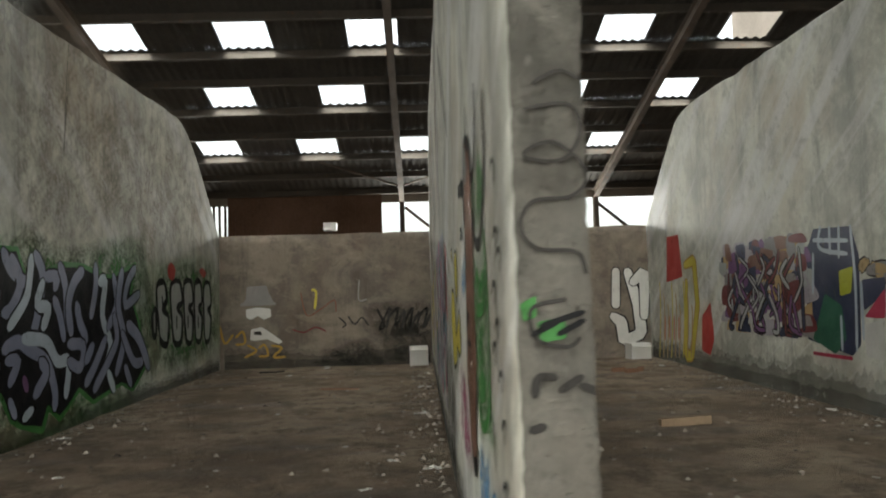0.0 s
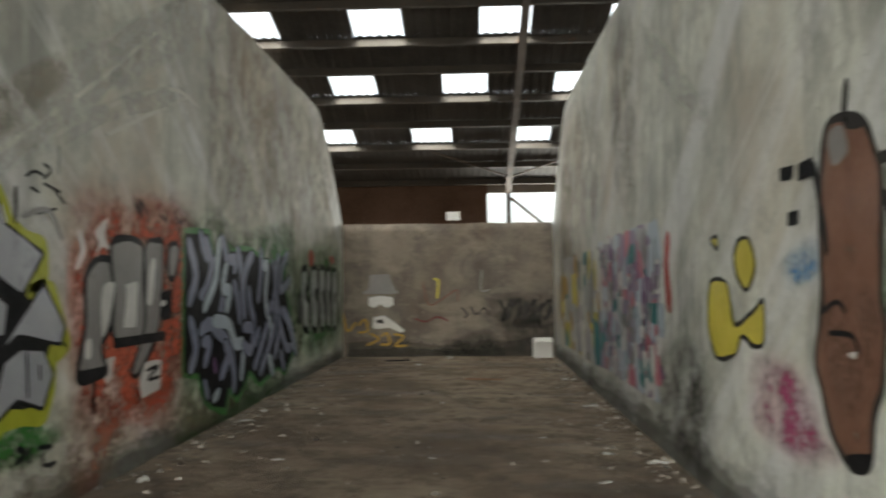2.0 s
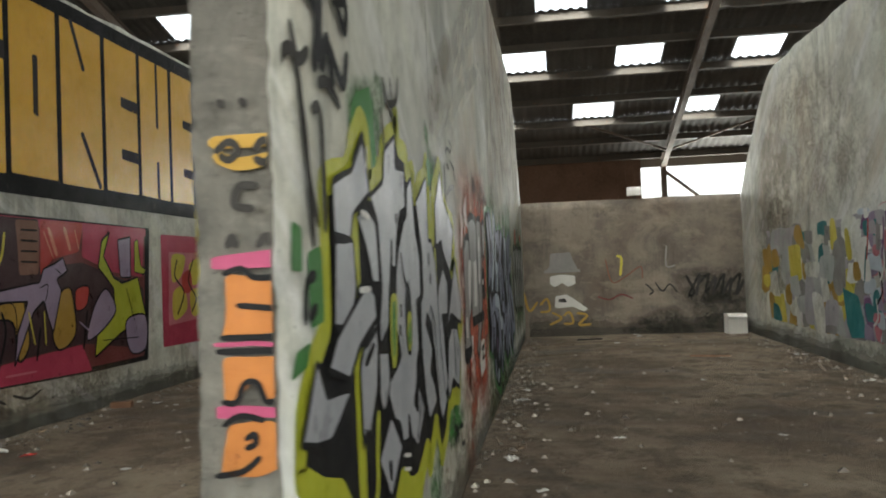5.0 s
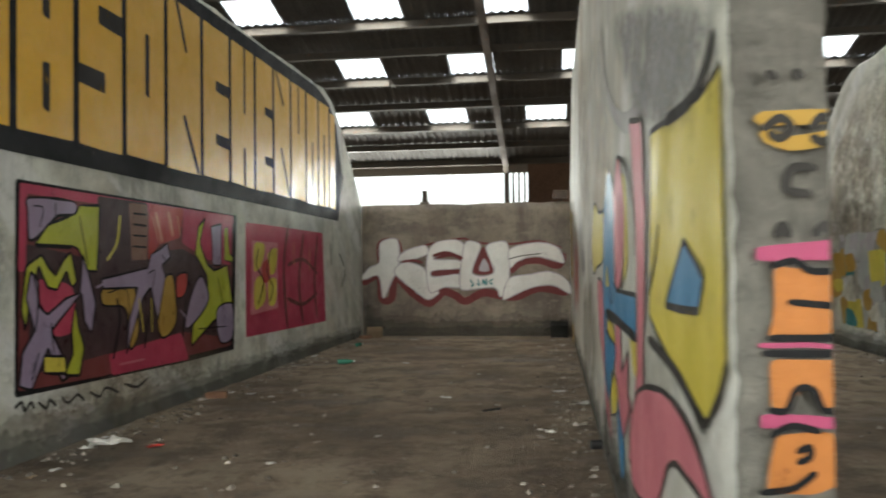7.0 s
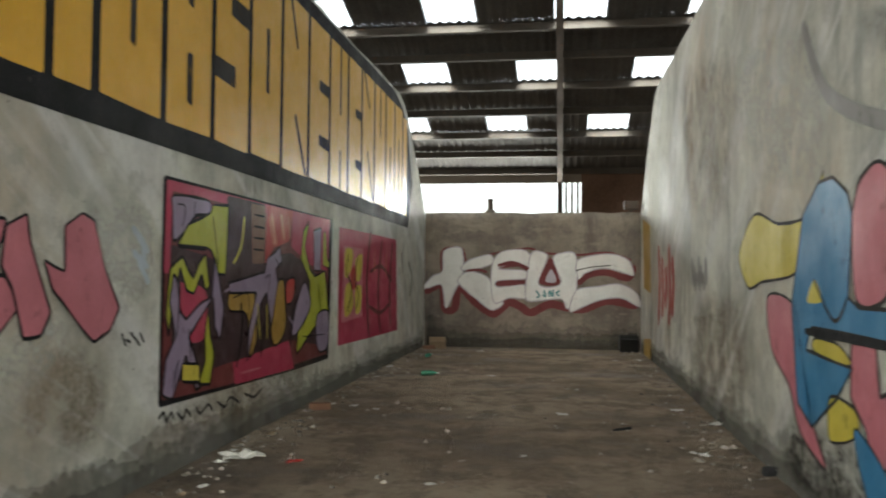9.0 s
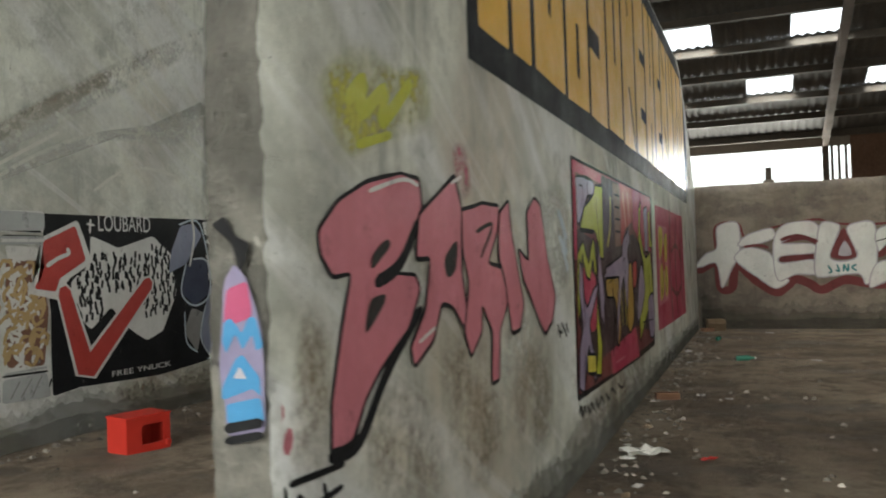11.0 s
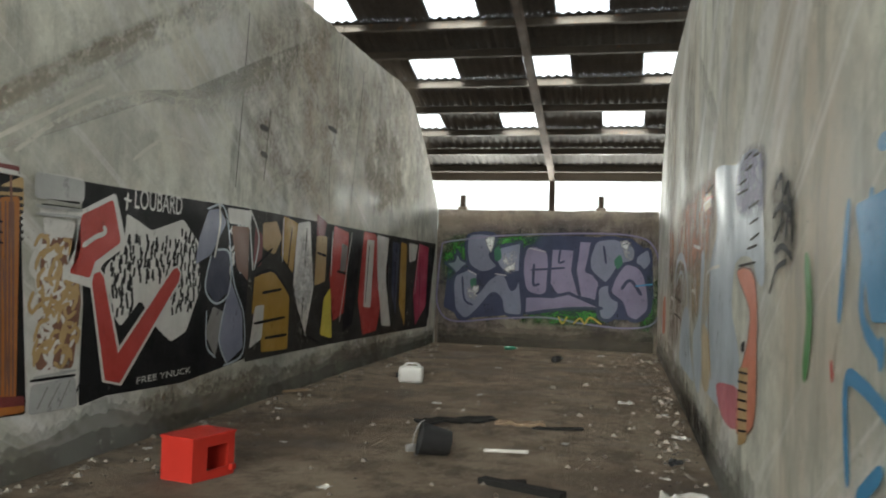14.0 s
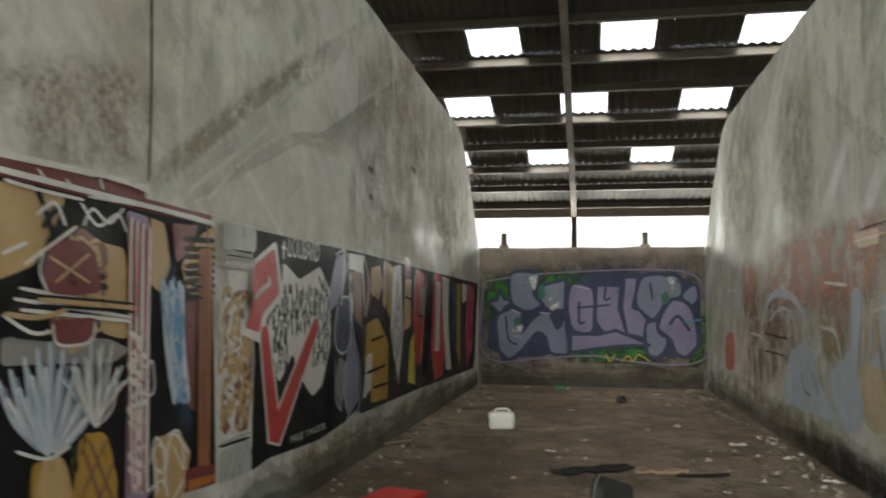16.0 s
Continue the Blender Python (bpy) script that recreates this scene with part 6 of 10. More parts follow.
stroke(p, "line", P2R, LILAC, 7, 0.02, ((2.599, 1.229), (2.769, 1.271)))
stroke(p, "line", P2R, YELLOW, 7, 0.02, ((3.285, 1.109), (3.369, 0.8)))
stroke(p, "line", P2R, YELLOW, 7, 0.02, ((3.516, 1.1), (3.533, 0.786)))
stroke(p, "line", P2R, LILAC, 7, 0.02, ((4.092, 0.964), (4.302, 0.837)))
stroke(p, "line", P2R, CORAL, 7, 0.02, ((3.534, 1.882), (3.675, 1.625)))
stroke(p, "line", P2R, CORAL, 7, 0.02, ((4.047, 1.914), (4.111, 1.722)))

p = piece("wall_mural", "crimson panel with small yellow figure block")
shape(p, "fill", P2R, CRIMSON, 0, ((5.901, 1.95), (7.328, 1.951), (9.242, 1.951), (9.407, 0.483), (5.898, 0.52)))
shape(p, "fill", P2R, PINK, 1, ((6.106, 1.73), (7.08, 1.723), (7.049, 0.823), (6.055, 0.785)))
rounded(p, "fill", P2R, YELLOW, 2, ((6.192, 1.683), (6.557, 1.671), (6.431, 1.414), (6.181, 1.343)))
rounded(p, "fill", P2R, YELLOW, 2, ((6.673, 1.563), (7.025, 1.645), (6.964, 1.339), (6.737, 1.303)))
rounded(p, "fill", P2R, YELLOW, 2, ((6.198, 1.202), (6.496, 1.268), (6.581, 0.973), (6.209, 0.847)))
rounded(p, "fill", P2R, YELLOW, 2, ((6.685, 1.192), (6.985, 1.224), (6.975, 0.919), (6.723, 0.878)))
rounded(p, "fill", P2R, RED, 2.2, ((6.455, 1.414), (6.695, 1.489), (6.735, 1.228), (6.494, 1.196)))
stroke(p, "line", P2R, DARK, 3, 0.03, ((6.324, 1.629), (6.25, 1.414), (6.494, 1.196), (6.301, 0.913)))
stroke(p, "line", P2R, DARK, 3, 0.03, ((6.798, 1.64), (6.641, 1.341), (6.855, 1.113), (6.725, 0.93)))
stroke(p, "line", P2R, MAROON, 2, 0.1, ((7.494, 1.959), (7.306, 1.336), (7.443, 0.524)))
stroke(p, "line", P2R, MAROON, 2, 0.1, ((8.206, 1.866), (7.993, 1.165), (8.156, 0.553)))
stroke(p, "line", P2R, MAROON, 2, 0.1, ((8.946, 1.867), (8.776, 1.149), (8.894, 0.591)))
stroke(p, "line", P2R, MAROON, 2, 0.06, ((7.475, 1.415), (8.192, 1.501), (8.922, 1.281)))
stroke(p, "line", P2R, MAROON, 2, 0.06, ((7.457, 0.937), (8.167, 0.823), (8.91, 0.967)))
stroke(p, "line", P2R, CORAL, 2, 0.04, ((7.745, 1.742), (7.762, 1.415)))
stroke(p, "line", P2R, CORAL, 2, 0.04, ((8.524, 1.677), (8.511, 1.329)))
stroke(p, "line", P2R, DARK, 2, 0.04, ((9.699, 1.798), (9.762, 1.417)))
stroke(p, "line", P2R, DARK, 2, 0.04, ((10.274, 1.616), (10.662, 1.316), (10.423, 1.016)))

p = piece("graffiti_piece", "white block letters with dark red shadow")
stroke(p, "line", BK, MAROON, 1, 0.15, ((-4.27, 1.062), (-4.042, 1.193), (-3.93, 1.137), (-3.9, 0.748), (-3.708, 0.747), (-3.625, 1.168), (-3.315, 0.877), (-2.983, 0.655), (-2.816, 0.742), (-2.648, 0.873), (-2.429, 0.795), (-2.232, 0.684), (-1.881, 0.847), (-1.555, 0.79), (-1.231, 0.767), (-0.8, 0.927), (-0.268, 0.837)))
stroke(p, "line", BK, MAROON, 1, 0.12, ((-2.885, 1.569), (-2.475, 1.619), (-2.224, 1.484)))
stroke(p, "line", BK, MAROON, 1, 0.12, ((-2.888, 1.238), (-2.369, 1.266)))
stroke(p, "line", BK, MAROON, 1, 0.12, ((-2.04, 1.263), (-1.872, 1.666), (-1.691, 1.26)))
stroke(p, "line", BK, MAROON, 1, 0.12, ((-1.334, 1.257), (-1.138, 1.418), (-0.794, 1.457), (-0.422, 1.356), (-0.313, 1.57)))
stroke(p, "line", BK, MAROON, 1, 0.04, ((-3.961, 1.415), (-3.956, 1.86), (-3.584, 1.91), (-3.441, 1.631), (-3.027, 1.791), (-2.307, 1.913), (-2.034, 1.832), (-1.382, 1.79), (-0.79, 1.836), (-0.365, 1.7)))
form(p, "letter", BK, WHITE, LILACGREY, 2, 0.02, ((-3.922, 1.859), (-3.584, 1.91), (-3.555, 1.411), (-3.705, 1.08), (-3.877, 0.748), (-3.963, 1.193), (-4.213, 1.139), (-4.326, 1.14), (-4.153, 1.361), (-3.949, 1.471)), True)
form(p, "letter", BK, WHITE, LILACGREY, 2, 0.02, ((-3.588, 1.522), (-3.418, 1.686), (-3.027, 1.791), (-2.973, 1.625), (-3.252, 1.518), (-3.476, 1.476)), True)
form(p, "letter", BK, WHITE, LILACGREY, 2, 0.02, ((-3.612, 1.356), (-3.42, 1.465), (-3.065, 1.35), (-2.891, 0.963), (-2.759, 0.852), (-2.982, 0.721), (-3.259, 0.91), (-3.625, 1.223)), True)
form(p, "letter", BK, WHITE, LILACGREY, 2, 0.02, ((-2.973, 1.625), (-2.804, 1.843), (-2.417, 1.893), (-2.254, 1.78), (-2.311, 1.562), (-2.585, 1.642), (-2.863, 1.514), (-2.366, 1.486), (-2.335, 1.332), (-2.865, 1.293), (-2.867, 1.161), (-2.369, 1.212), (-2.317, 0.959), (-2.647, 0.961), (-2.925, 0.853), (-3, 1.184)), True)
form(p, "letter", BK, WHITE, LILACGREY, 2, 0.02, ((-2.22, 1.835), (-1.979, 1.831), (-1.926, 1.721), (-2.094, 1.286), (-1.986, 1.175), (-1.714, 1.206), (-1.68, 1.336), (-1.817, 1.72), (-1.653, 1.827), (-1.382, 1.768), (-1.391, 0.953), (-1.555, 0.768), (-1.662, 0.954), (-2.208, 0.903), (-2.339, 0.981), (-2.312, 1.398)), True)
form(p, "letter", BK, WHITE, LILACGREY, 2, 0.02, ((-1.351, 1.692), (-0.79, 1.814), (-0.418, 1.701), (-0.315, 1.409), (-0.58, 1.487), (-0.9, 1.545), (-1.224, 1.44), (-1.333, 1.311)), True)
form(p, "letter", BK, WHITE, LILACGREY, 2, 0.02, ((-1.378, 1.116), (-0.958, 1.199), (-0.583, 1.249), (-0.265, 1.085), (-0.194, 0.815), (-0.532, 0.979), (-0.907, 0.949), (-1.23, 0.821), (-1.502, 0.714)), True)
stroke(p, "line", BK, TEAL, 4, 0.03, ((-2.129, 1.1), (-2.076, 1.001), (-2.12, 0.979)))
stroke(p, "line", BK, TEAL, 4, 0.03, ((-1.987, 1.11), (-1.955, 1), (-2.01, 1.022)))
stroke(p, "line", BK, TEAL, 4, 0.03, ((-1.89, 1), (-1.878, 1.109), (-1.824, 0.999), (-1.812, 1.119)))
stroke(p, "line", BK, TEAL, 4, 0.03, ((-1.693, 1.107), (-1.758, 1.064), (-1.694, 1.009)))
stroke(p, "line", BK, MAROON, 6, 0.06, ((-2.862, 1.58), (-2.585, 1.642), (-2.289, 1.529)))
stroke(p, "line", BK, MAROON, 6, 0.06, ((-2.888, 1.238), (-2.645, 1.225), (-2.369, 1.266)))
rounded(p, "fill", BK, MAROON, 6, ((-2.051, 1.252), (-1.893, 1.699), (-1.839, 1.698), (-1.691, 1.249)))
rounded(p, "fill", BK, LILACGREY, 6.5, ((-1.963, 1.284), (-1.852, 1.524), (-1.756, 1.282)))
stroke(p, "line", BK, MAROON, 6, 0.07, ((-1.333, 1.278), (-1.138, 1.418), (-0.794, 1.446), (-0.368, 1.377)))
stroke(p, "line", BK, BLACK, 6, 0.02, ((-1.374, 1.496), (-1.115, 1.558), (-0.739, 1.597)))
stroke(p, "line", BK, MAROON, 6, 0.05, ((-3.476, 1.476), (-3.252, 1.496), (-3.086, 1.45)))

p = piece("graffiti_piece", "blue, yellow and pink angular letters")
form(p, "letter", P1L, YELLOW, DARK, 1, 0.02, ((3.613, 1.564), (3.074, 1.864), (2.375, 1.749), (1.706, 1.757), (1.415, 1.986), (1.522, 1.674), (1.977, 1.404), (2.809, 1.346), (3.281, 1.298)), True)
form(p, "letter", P1L, BLUE, DARK, 2, 0.02, ((1.806, 1.765), (1.507, 1.929), (1.249, 1.932), (1.022, 1.827), (0.956, 1.699), (1.021, 1.274), (0.882, 1.226), (-0.177, 1.238), (-0.17, 1.047), (0.656, 1.084), (1.65, 1.078), (1.756, 0.936), (0.968, 0.911), (1.202, 0.727), (1.647, 0.489), (1.942, 0.586), (2.055, 1.215)), False)
rounded(p, "fill", P1L, YELLOW, 3, ((1.719, 1.231), (1.577, 1.366), (1.439, 1.245)))
stroke(p, "line", P1L, DARK, 3, 0.025, ((1.595, 1.366), (1.243, 1.14), (1.021, 1.274)))
form(p, "letter", P1L, PINK, DARK, 2, 0.02, ((0.878, 1.841), (0.615, 1.929), (0.413, 1.815), (0.294, 1.647), (0.355, 1.443), (0.587, 1.255), (0.908, 1.261), (0.961, 1.608)), True)
form(p, "letter", P1L, PINK, DARK, 1, 0.02, ((-0.003, 2.001), (-0.483, 1.92), (-0.562, 1.541), (-0.491, 1.244), (-0.344, 0.815), (-0.152, 0.578), (0.06, 0.459), (0.296, 0.443), (0.139, 0.728), (0.45, 0.538), (0.688, 0.424), (0.805, 0.636), (1.005, 0.754), (0.99, 1.046), (0.658, 1.05), (0.609, 0.809), (0.224, 0.963), (0.283, 0.753), (0.05, 0.691), (-0.165, 0.917), (-0.215, 1.233), (-0.21, 1.497)), False)
rounded(p, "fill", P1L, YELLOW, 0.8, ((0.392, 1.813), (0.192, 1.714), (0.157, 1.415), (0.362, 1.287), (0.296, 1.596)))
rounded(p, "fill", P1L, YELLOW, 0.8, ((0.125, 1.072), (-0.17, 1.052), (-0.125, 0.889), (0.04, 0.936)))
stroke(p, "line", P1L, DARK, 3, 0.03, ((0.499, 1.907), (0.14, 1.807), (-0.114, 1.638), (-0.184, 1.409)))
form(p, "letter", P1L, PINK, DARK, 1, 0.02, ((2.675, 1.24), (2.055, 1.215), (1.858, 0.928), (1.645, 0.525), (1.39, 0.295), (1.89, 0.41), (2.135, 0.674), (2.565, 0.869)), True)
form(p, "letter", P1L, YELLOW, DARK, 1, 0.015, ((1.316, 0.711), (0.936, 0.703), (0.915, 0.572), (1.329, 0.472)), True)
form(p, "letter", P1L, YELLOW, DARK, 1, 0.015, ((1.597, 1.019), (1.187, 1.016), (0.996, 0.923), (1.565, 0.935)), True)
form(p, "letter", P1L, BLUE, DARK, 1, 0.015, ((0.941, 0.612), (0.565, 0.485), (0.514, 0.356), (0.696, 0.243), (0.882, 0.415)), True)
stroke(p, "line", P1L, BLACK, 4, 0.05, ((1.749, 1.051), (0.657, 1.064), (-0.17, 1.059)))

p = piece("graffiti_piece", "yellow and pink letter with blue triangle and grey band")
form(p, "letter", P1L, YELLOW, DARK, 1, 0.02, ((-0.751, 1.825), (-1.69, 1.755), (-2.041, 1.777), (-2.127, 1.643), (-2.099, 1.413), (-1.919, 1.265), (-1.987, 1.177), (-1.695, 0.997), (-1.047, 1.091), (-0.622, 1.178)), False)
form(p, "letter", P1L, BLUE, DARK, 3, 0.02, ((-1.437, 1.429), (-1.716, 1.337), (-1.637, 1.251), (-1.066, 1.241)), False)
form(p, "letter", P1L, PINK, DARK, 2, 0.02, ((-0.056, 0.789), (-0.898, 0.955), (-1.461, 0.94), (-1.743, 0.822), (-1.125, 0.771), (-0.688, 0.506), (0.138, 0.386)), True)
stroke(p, "line", P1L, DARK, 3, 0.04, ((-0.61, 1.095), (-1.269, 1.06), (-1.68, 0.984)))
stroke(p, "line", P1L, DARK, 3, 0.03, ((-0.943, 1.49), (-0.81, 1.362), (-0.634, 1.26)))
misty(p, "mist", P1L, GREYMIST, 1, ((0.637, 2.632), (-1.063, 2.17), (-1.836, 1.882), (-1.696, 1.807), (-1.249, 1.767), (-0.156, 2.055)))
stroke(p, "line", P1L, DARK, 1.5, 0.04, ((-1.863, 1.85), (-1.618, 1.771), (-1.138, 1.795)))

p = piece("graffiti_marks", "dark red vertical scrawl")
stroke(p, "line", P1L, RED, 1, 0.22, ((9.22, 1.82), (9.08, 1.3), (9.22, 0.7)))
stroke(p, "line", P1L, RED, 1, 0.22, ((8.8, 1.64), (8.67, 1.14), (8.8, 0.84)))
stroke(p, "line", P1L, RED, 1, 0.22, ((8.41, 1.47), (8.29, 1.31), (8.41, 0.98)))
stroke(p, "line", P1L, RED, 1, 0.22, ((8.04, 1.78), (7.93, 1.15), (8.05, 0.76)))
stroke(p, "line", P1L, RED, 1, 0.22, ((7.7, 1.61), (7.59, 1.31), (7.71, 0.89)))

p = piece("graffiti_marks", "orange band by the corner")
shape(p, "band", P1L, OCHRE, 1, ((11.62, 2.45), (10.48, 2.25), (10.31, 1.11), (11.42, 1.18)))
shape(p, "band", P1L, OCHRE, 1, ((11.41, 0.27), (10.31, 0.35), (10.31, -0.02), (11.41, -0.01)))
stroke(p, "line", P1L, GREY, 1, 0.12, ((6.06, 1.58), (5.98, 1.32)))
stroke(p, "line", P1L, GREY, 1, 0.12, ((5.9, 1.49), (5.83, 1.26)))
stroke(p, "line", P1L, GREY, 1, 0.12, ((5.75, 1.4), (5.68, 1.32)))
stroke(p, "line", P1L, GREY, 1, 0.12, ((5.6, 1.57), (5.53, 1.26)))
stroke(p, "line", P1L, GREY, 1, 0.12, ((5.46, 1.48), (5.39, 1.32)))
stroke(p, "line", P1L, GREY, 1, 0.12, ((5.32, 1.4), (5.26, 1.27)))
stroke(p, "line", P1L, GREY, 1, 0.12, ((5.19, 1.56), (5.13, 1.33)))

p = piece("graffiti_piece", "grey rounded shape sprayed over bare concrete")
stroke(p, "line", P1L, GREY, 1, 0.1, ((1.77, 2.94), (1.31, 2.4), (0.22, 2.03), (-0.57, 2.02), (-0.75, 2.2)))

p = piece("wall_mural", "long collage mural of columns, letters and figures")
shape(p, "panel", P3R, BLACK, 0, ((1.49, 1.88), (3.97, 1.91), (3.97, 0.46), (2.85, 0.37), (1.88, 0.41), (1.56, 0.37), (1.56, 1.08)))
shape(p, "panel", P3R, DARK, 0, ((3.97, 1.91), (11.89, 1.91), (11.34, 0.35), (6.31, 0.42), (3.96, 0.43)))
shape(p, "capital", P3R, WHITE, 1, ((1.07, 1.89), (1.52, 1.9), (1.51, 1.72), (1.09, 1.72)))
shape(p, "capital", P3R, WHITE, 1, ((1.11, 1.69), (1.48, 1.69), (1.44, 1.62), (1.12, 1.63)))
shape(p, "column", P3R, WHITE, 1, ((1.15, 1.62), (1.47, 1.6), (1.46, 1.49), (1.16, 1.51)))
shape(p, "column", P3R, BROWN, 1, ((1.15, 1.51), (1.46, 1.49), (1.54, 1.08), (1.49, 0.64), (1.14, 0.66), (1.14, 1.11)))
shape(p, "base", P3R, WHITE, 1, ((1.11, 0.65), (1.52, 0.64), (1.51, 0.6), (1.11, 0.62)))
shape(p, "base", P3R, WHITE, 1, ((1.07, 0.59), (1.56, 0.57), (1.55, 0.38), (1.07, 0.4)))
scribble(p, P3R, WHITE, 2, 0.03, 60, 21, *(1.12, 0.7, 1.48, 1.47))
scribble(p, P3R, TAN, 3, 0.03, 50, 22, *(1.12, 0.7, 1.48, 1.47))
stroke(p, "line", P3R, BLACK, 3, 0.018, ((1.15, 0.44), (1.22, 0.53)))
stroke(p, "line", P3R, BLACK, 3, 0.018, ((1.19, 0.43), (1.26, 0.53)))
stroke(p, "line", P3R, BLACK, 3, 0.018, ((1.24, 0.43), (1.3, 0.53)))
stroke(p, "line", P3R, BLACK, 3, 0.018, ((1.28, 0.43), (1.34, 0.53)))
stroke(p, "line", P3R, BLACK, 3, 0.018, ((1.33, 0.43), (1.38, 0.53)))
stroke(p, "line", P3R, BLACK, 3, 0.018, ((1.37, 0.43), (1.42, 0.52)))
stroke(p, "line", P3R, BLACK, 3, 0.018, ((1.42, 0.42), (1.46, 0.52)))
stroke(p, "line", P3R, BLACK, 3, 0.018, ((1.47, 0.42), (1.5, 0.52)))
stroke(p, "line", P3R, BLACK, 3, 0.018, ((1.51, 0.42), (1.55, 0.52)))
stroke(p, "line", P3R, BLACK, 3, 0.02, ((1.11, 1.74), (1.48, 1.73)))
stroke(p, "line", P3R, BLACK, 3, 0.02, ((1.13, 1.69), (1.48, 1.69)))
stroke(p, "line", P3R, BLACK, 3, 0.02, ((1.1, 0.6), (1.51, 0.59)))
shape(p, "shirt", P3R, WHITE, 1, ((2, 1.71), (2.33, 1.6), (2.77, 1.72), (3.04, 1.53), (3.09, 1.15), (2.88, 0.79), (2.65, 0.72), (2.4, 0.88), (2.22, 1.07), (1.98, 0.88), (1.8, 1.06), (1.77, 1.3), (1.99, 1.49)))
dashes(p, P3R, BLACK, 2, 260, 31, *(1.83, 0.94, 3.07, 1.61))
shape(p, "digit_edge", P3R, WHITE, 4, ((1.45, 1.67), (1.86, 1.84), (2.01, 1.47), (1.74, 1.33), (1.66, 1.16), (1.33, 1.23), (1.46, 1.44)))
shape(p, "digit", P3R, RED, 5, ((1.49, 1.65), (1.83, 1.79), (1.94, 1.49), (1.66, 1.35), (1.61, 1.23), (1.4, 1.27), (1.51, 1.43)))
stroke(p, "hook", P3R, WHITE, 6, 0.035, ((1.53, 1.45), (1.64, 1.51), (1.75, 1.55), (1.74, 1.59)))
fat(p, P3R, RED, WHITE, 4, 0.19, 0.06, ((1.7, 1.22), (1.92, 0.53), (2.69, 1.26)))
lettering(p, "LOUBARD", P3R, WHITE, 4, (2.09, 1.75), (2.74, 1.9))
lettering(p, "FREE YNUCK", P3R, WHITE, 4, (2.21, 0.44), (2.98, 0.49))
stroke(p, "line", P3R, WHITE, 4, 0.02, ((2, 1.85), (1.99, 1.73)))
stroke(p, "line", P3R, WHITE, 4, 0.02, ((1.96, 1.81), (2.04, 1.8)))
shape(p, "bottle", P3R, BLUEGREY, 3, ((3.17, 1.83), (3.38, 1.86), (3.5, 1.74), (3.24, 1.44), (2.98, 1.35), (3.03, 1.58)))
shape(p, "bottle", P3R, NAVY, 3, ((3.35, 1.49), (3.57, 1.48), (3.6, 1.12), (3.36, 1.01), (3.16, 1.15), (3.21, 1.39)))
shape(p, "bottle", P3R, GREY, 3, ((3.31, 0.99), (3.52, 0.92), (3.38, 0.53), (3.18, 0.76)))
shape(p, "bottle", P3R, BLUEGREY, 3, ((3.61, 1.23), (3.88, 0.89), (3.91, 0.57), (3.6, 0.45), (3.44, 0.68), (3.53, 1)))
stroke(p, "line", P3R, PALEBLUE, 4, 0.02, ((3.15, 1.84), (3.47, 1.85), (3.67, 1.22), (3.9, 0.89), (3.91, 0.52), (3.54, 0.44)))
stroke(p, "line", P3R, PALEBLUE, 4, 0.02, ((3.24, 1.44), (3.16, 1.15), (3.36, 1.01), (3.6, 1.12), (3.57, 1.46), (3.35, 1.49)))
stroke(p, "line", P3R, PALEBLUE, 4, 0.02, ((3.53, 1), (3.44, 0.68), (3.6, 0.45)))
stroke(p, "line", P3R, PALEBLUE, 4, 0.02, ((3.2, 0.95), (3.22, 0.65), (3.38, 0.53)))
shape(p, "capital", P3R, WHITE, 2, ((3.51, 1.88), (4, 1.89), (3.98, 1.74), (3.55, 1.74)))
shape(p, "column", P3R, BROWN, 2, ((3.59, 1.72), (3.96, 1.73), (3.97, 1.21), (3.73, 1.33)))
scribble(p, P3R, WHITE, 3, 0.03, 30, 23, *(3.58, 1.28, 3.95, 1.7))
shape(p, "figure", P3R, MAROON, 3, ((4.09, 1.76), (4.28, 1.65), (4.25, 1.37), (4.05, 1.32)))
shape(p, "figure", P3R, TAN, 3, ((4.25, 1.79), (4.58, 1.83), (4.72, 1.66), (4.55, 1.48), (4.27, 1.54)))
shape(p, "figure", P3R, OCHRE, 3, ((4.11, 1.26), (4.53, 1.31), (4.97, 1.05), (4.96, 0.47), (4.31, 0.49), (4.28, 0.92), (4.07, 0.88)))
shape(p, "figure", P3R, WHITE, 3, ((4.14, 0.96), (4.35, 0.97), (4.32, 0.63), (4.04, 0.55)))
shape(p, "figure", P3R, OCHRE, 3, ((4.74, 1.9), (5.14, 1.85), (5.04, 1.29), (4.7, 1.48)))
shape(p, "figure", P3R, WHITE, 3, ((5.14, 1.85), (5.49, 1.9), (5.58, 1.41), (5.66, 1.15), (5.45, 0.61), (5.2, 0.91), (5.06, 1.17)))
shape(p, "figure", P3R, MAROON, 3, ((5.69, 2.01), (6.03, 1.92), (5.92, 1.68), (5.7, 1.74)))
shape(p, "figure", P3R, TAN, 3, ((5.7, 1.74), (6.05, 1.75), (6.02, 1.2), (5.68, 1.15)))
shape(p, "figure", P3R, YELLOW, 3, ((6, 1), (6.22, 1.13), (6.32, 0.49), (5.91, 0.56)))
shape(p, "figure", P3R, RED, 3, ((6.28, 1.9), (6.83, 1.84), (6.77, 0.81), (6.34, 0.7), (6.16, 1.27)))
shape(p, "figure", P3R, GREY, 3, ((6.58, 1.69), (6.81, 1.66), (6.76, 1.33), (6.53, 1.33)))
shape(p, "figure", P3R, BLACK, 3, ((6.96, 1.88), (7.41, 1.88), (7.08, 0.64), (6.66, 0.53)))
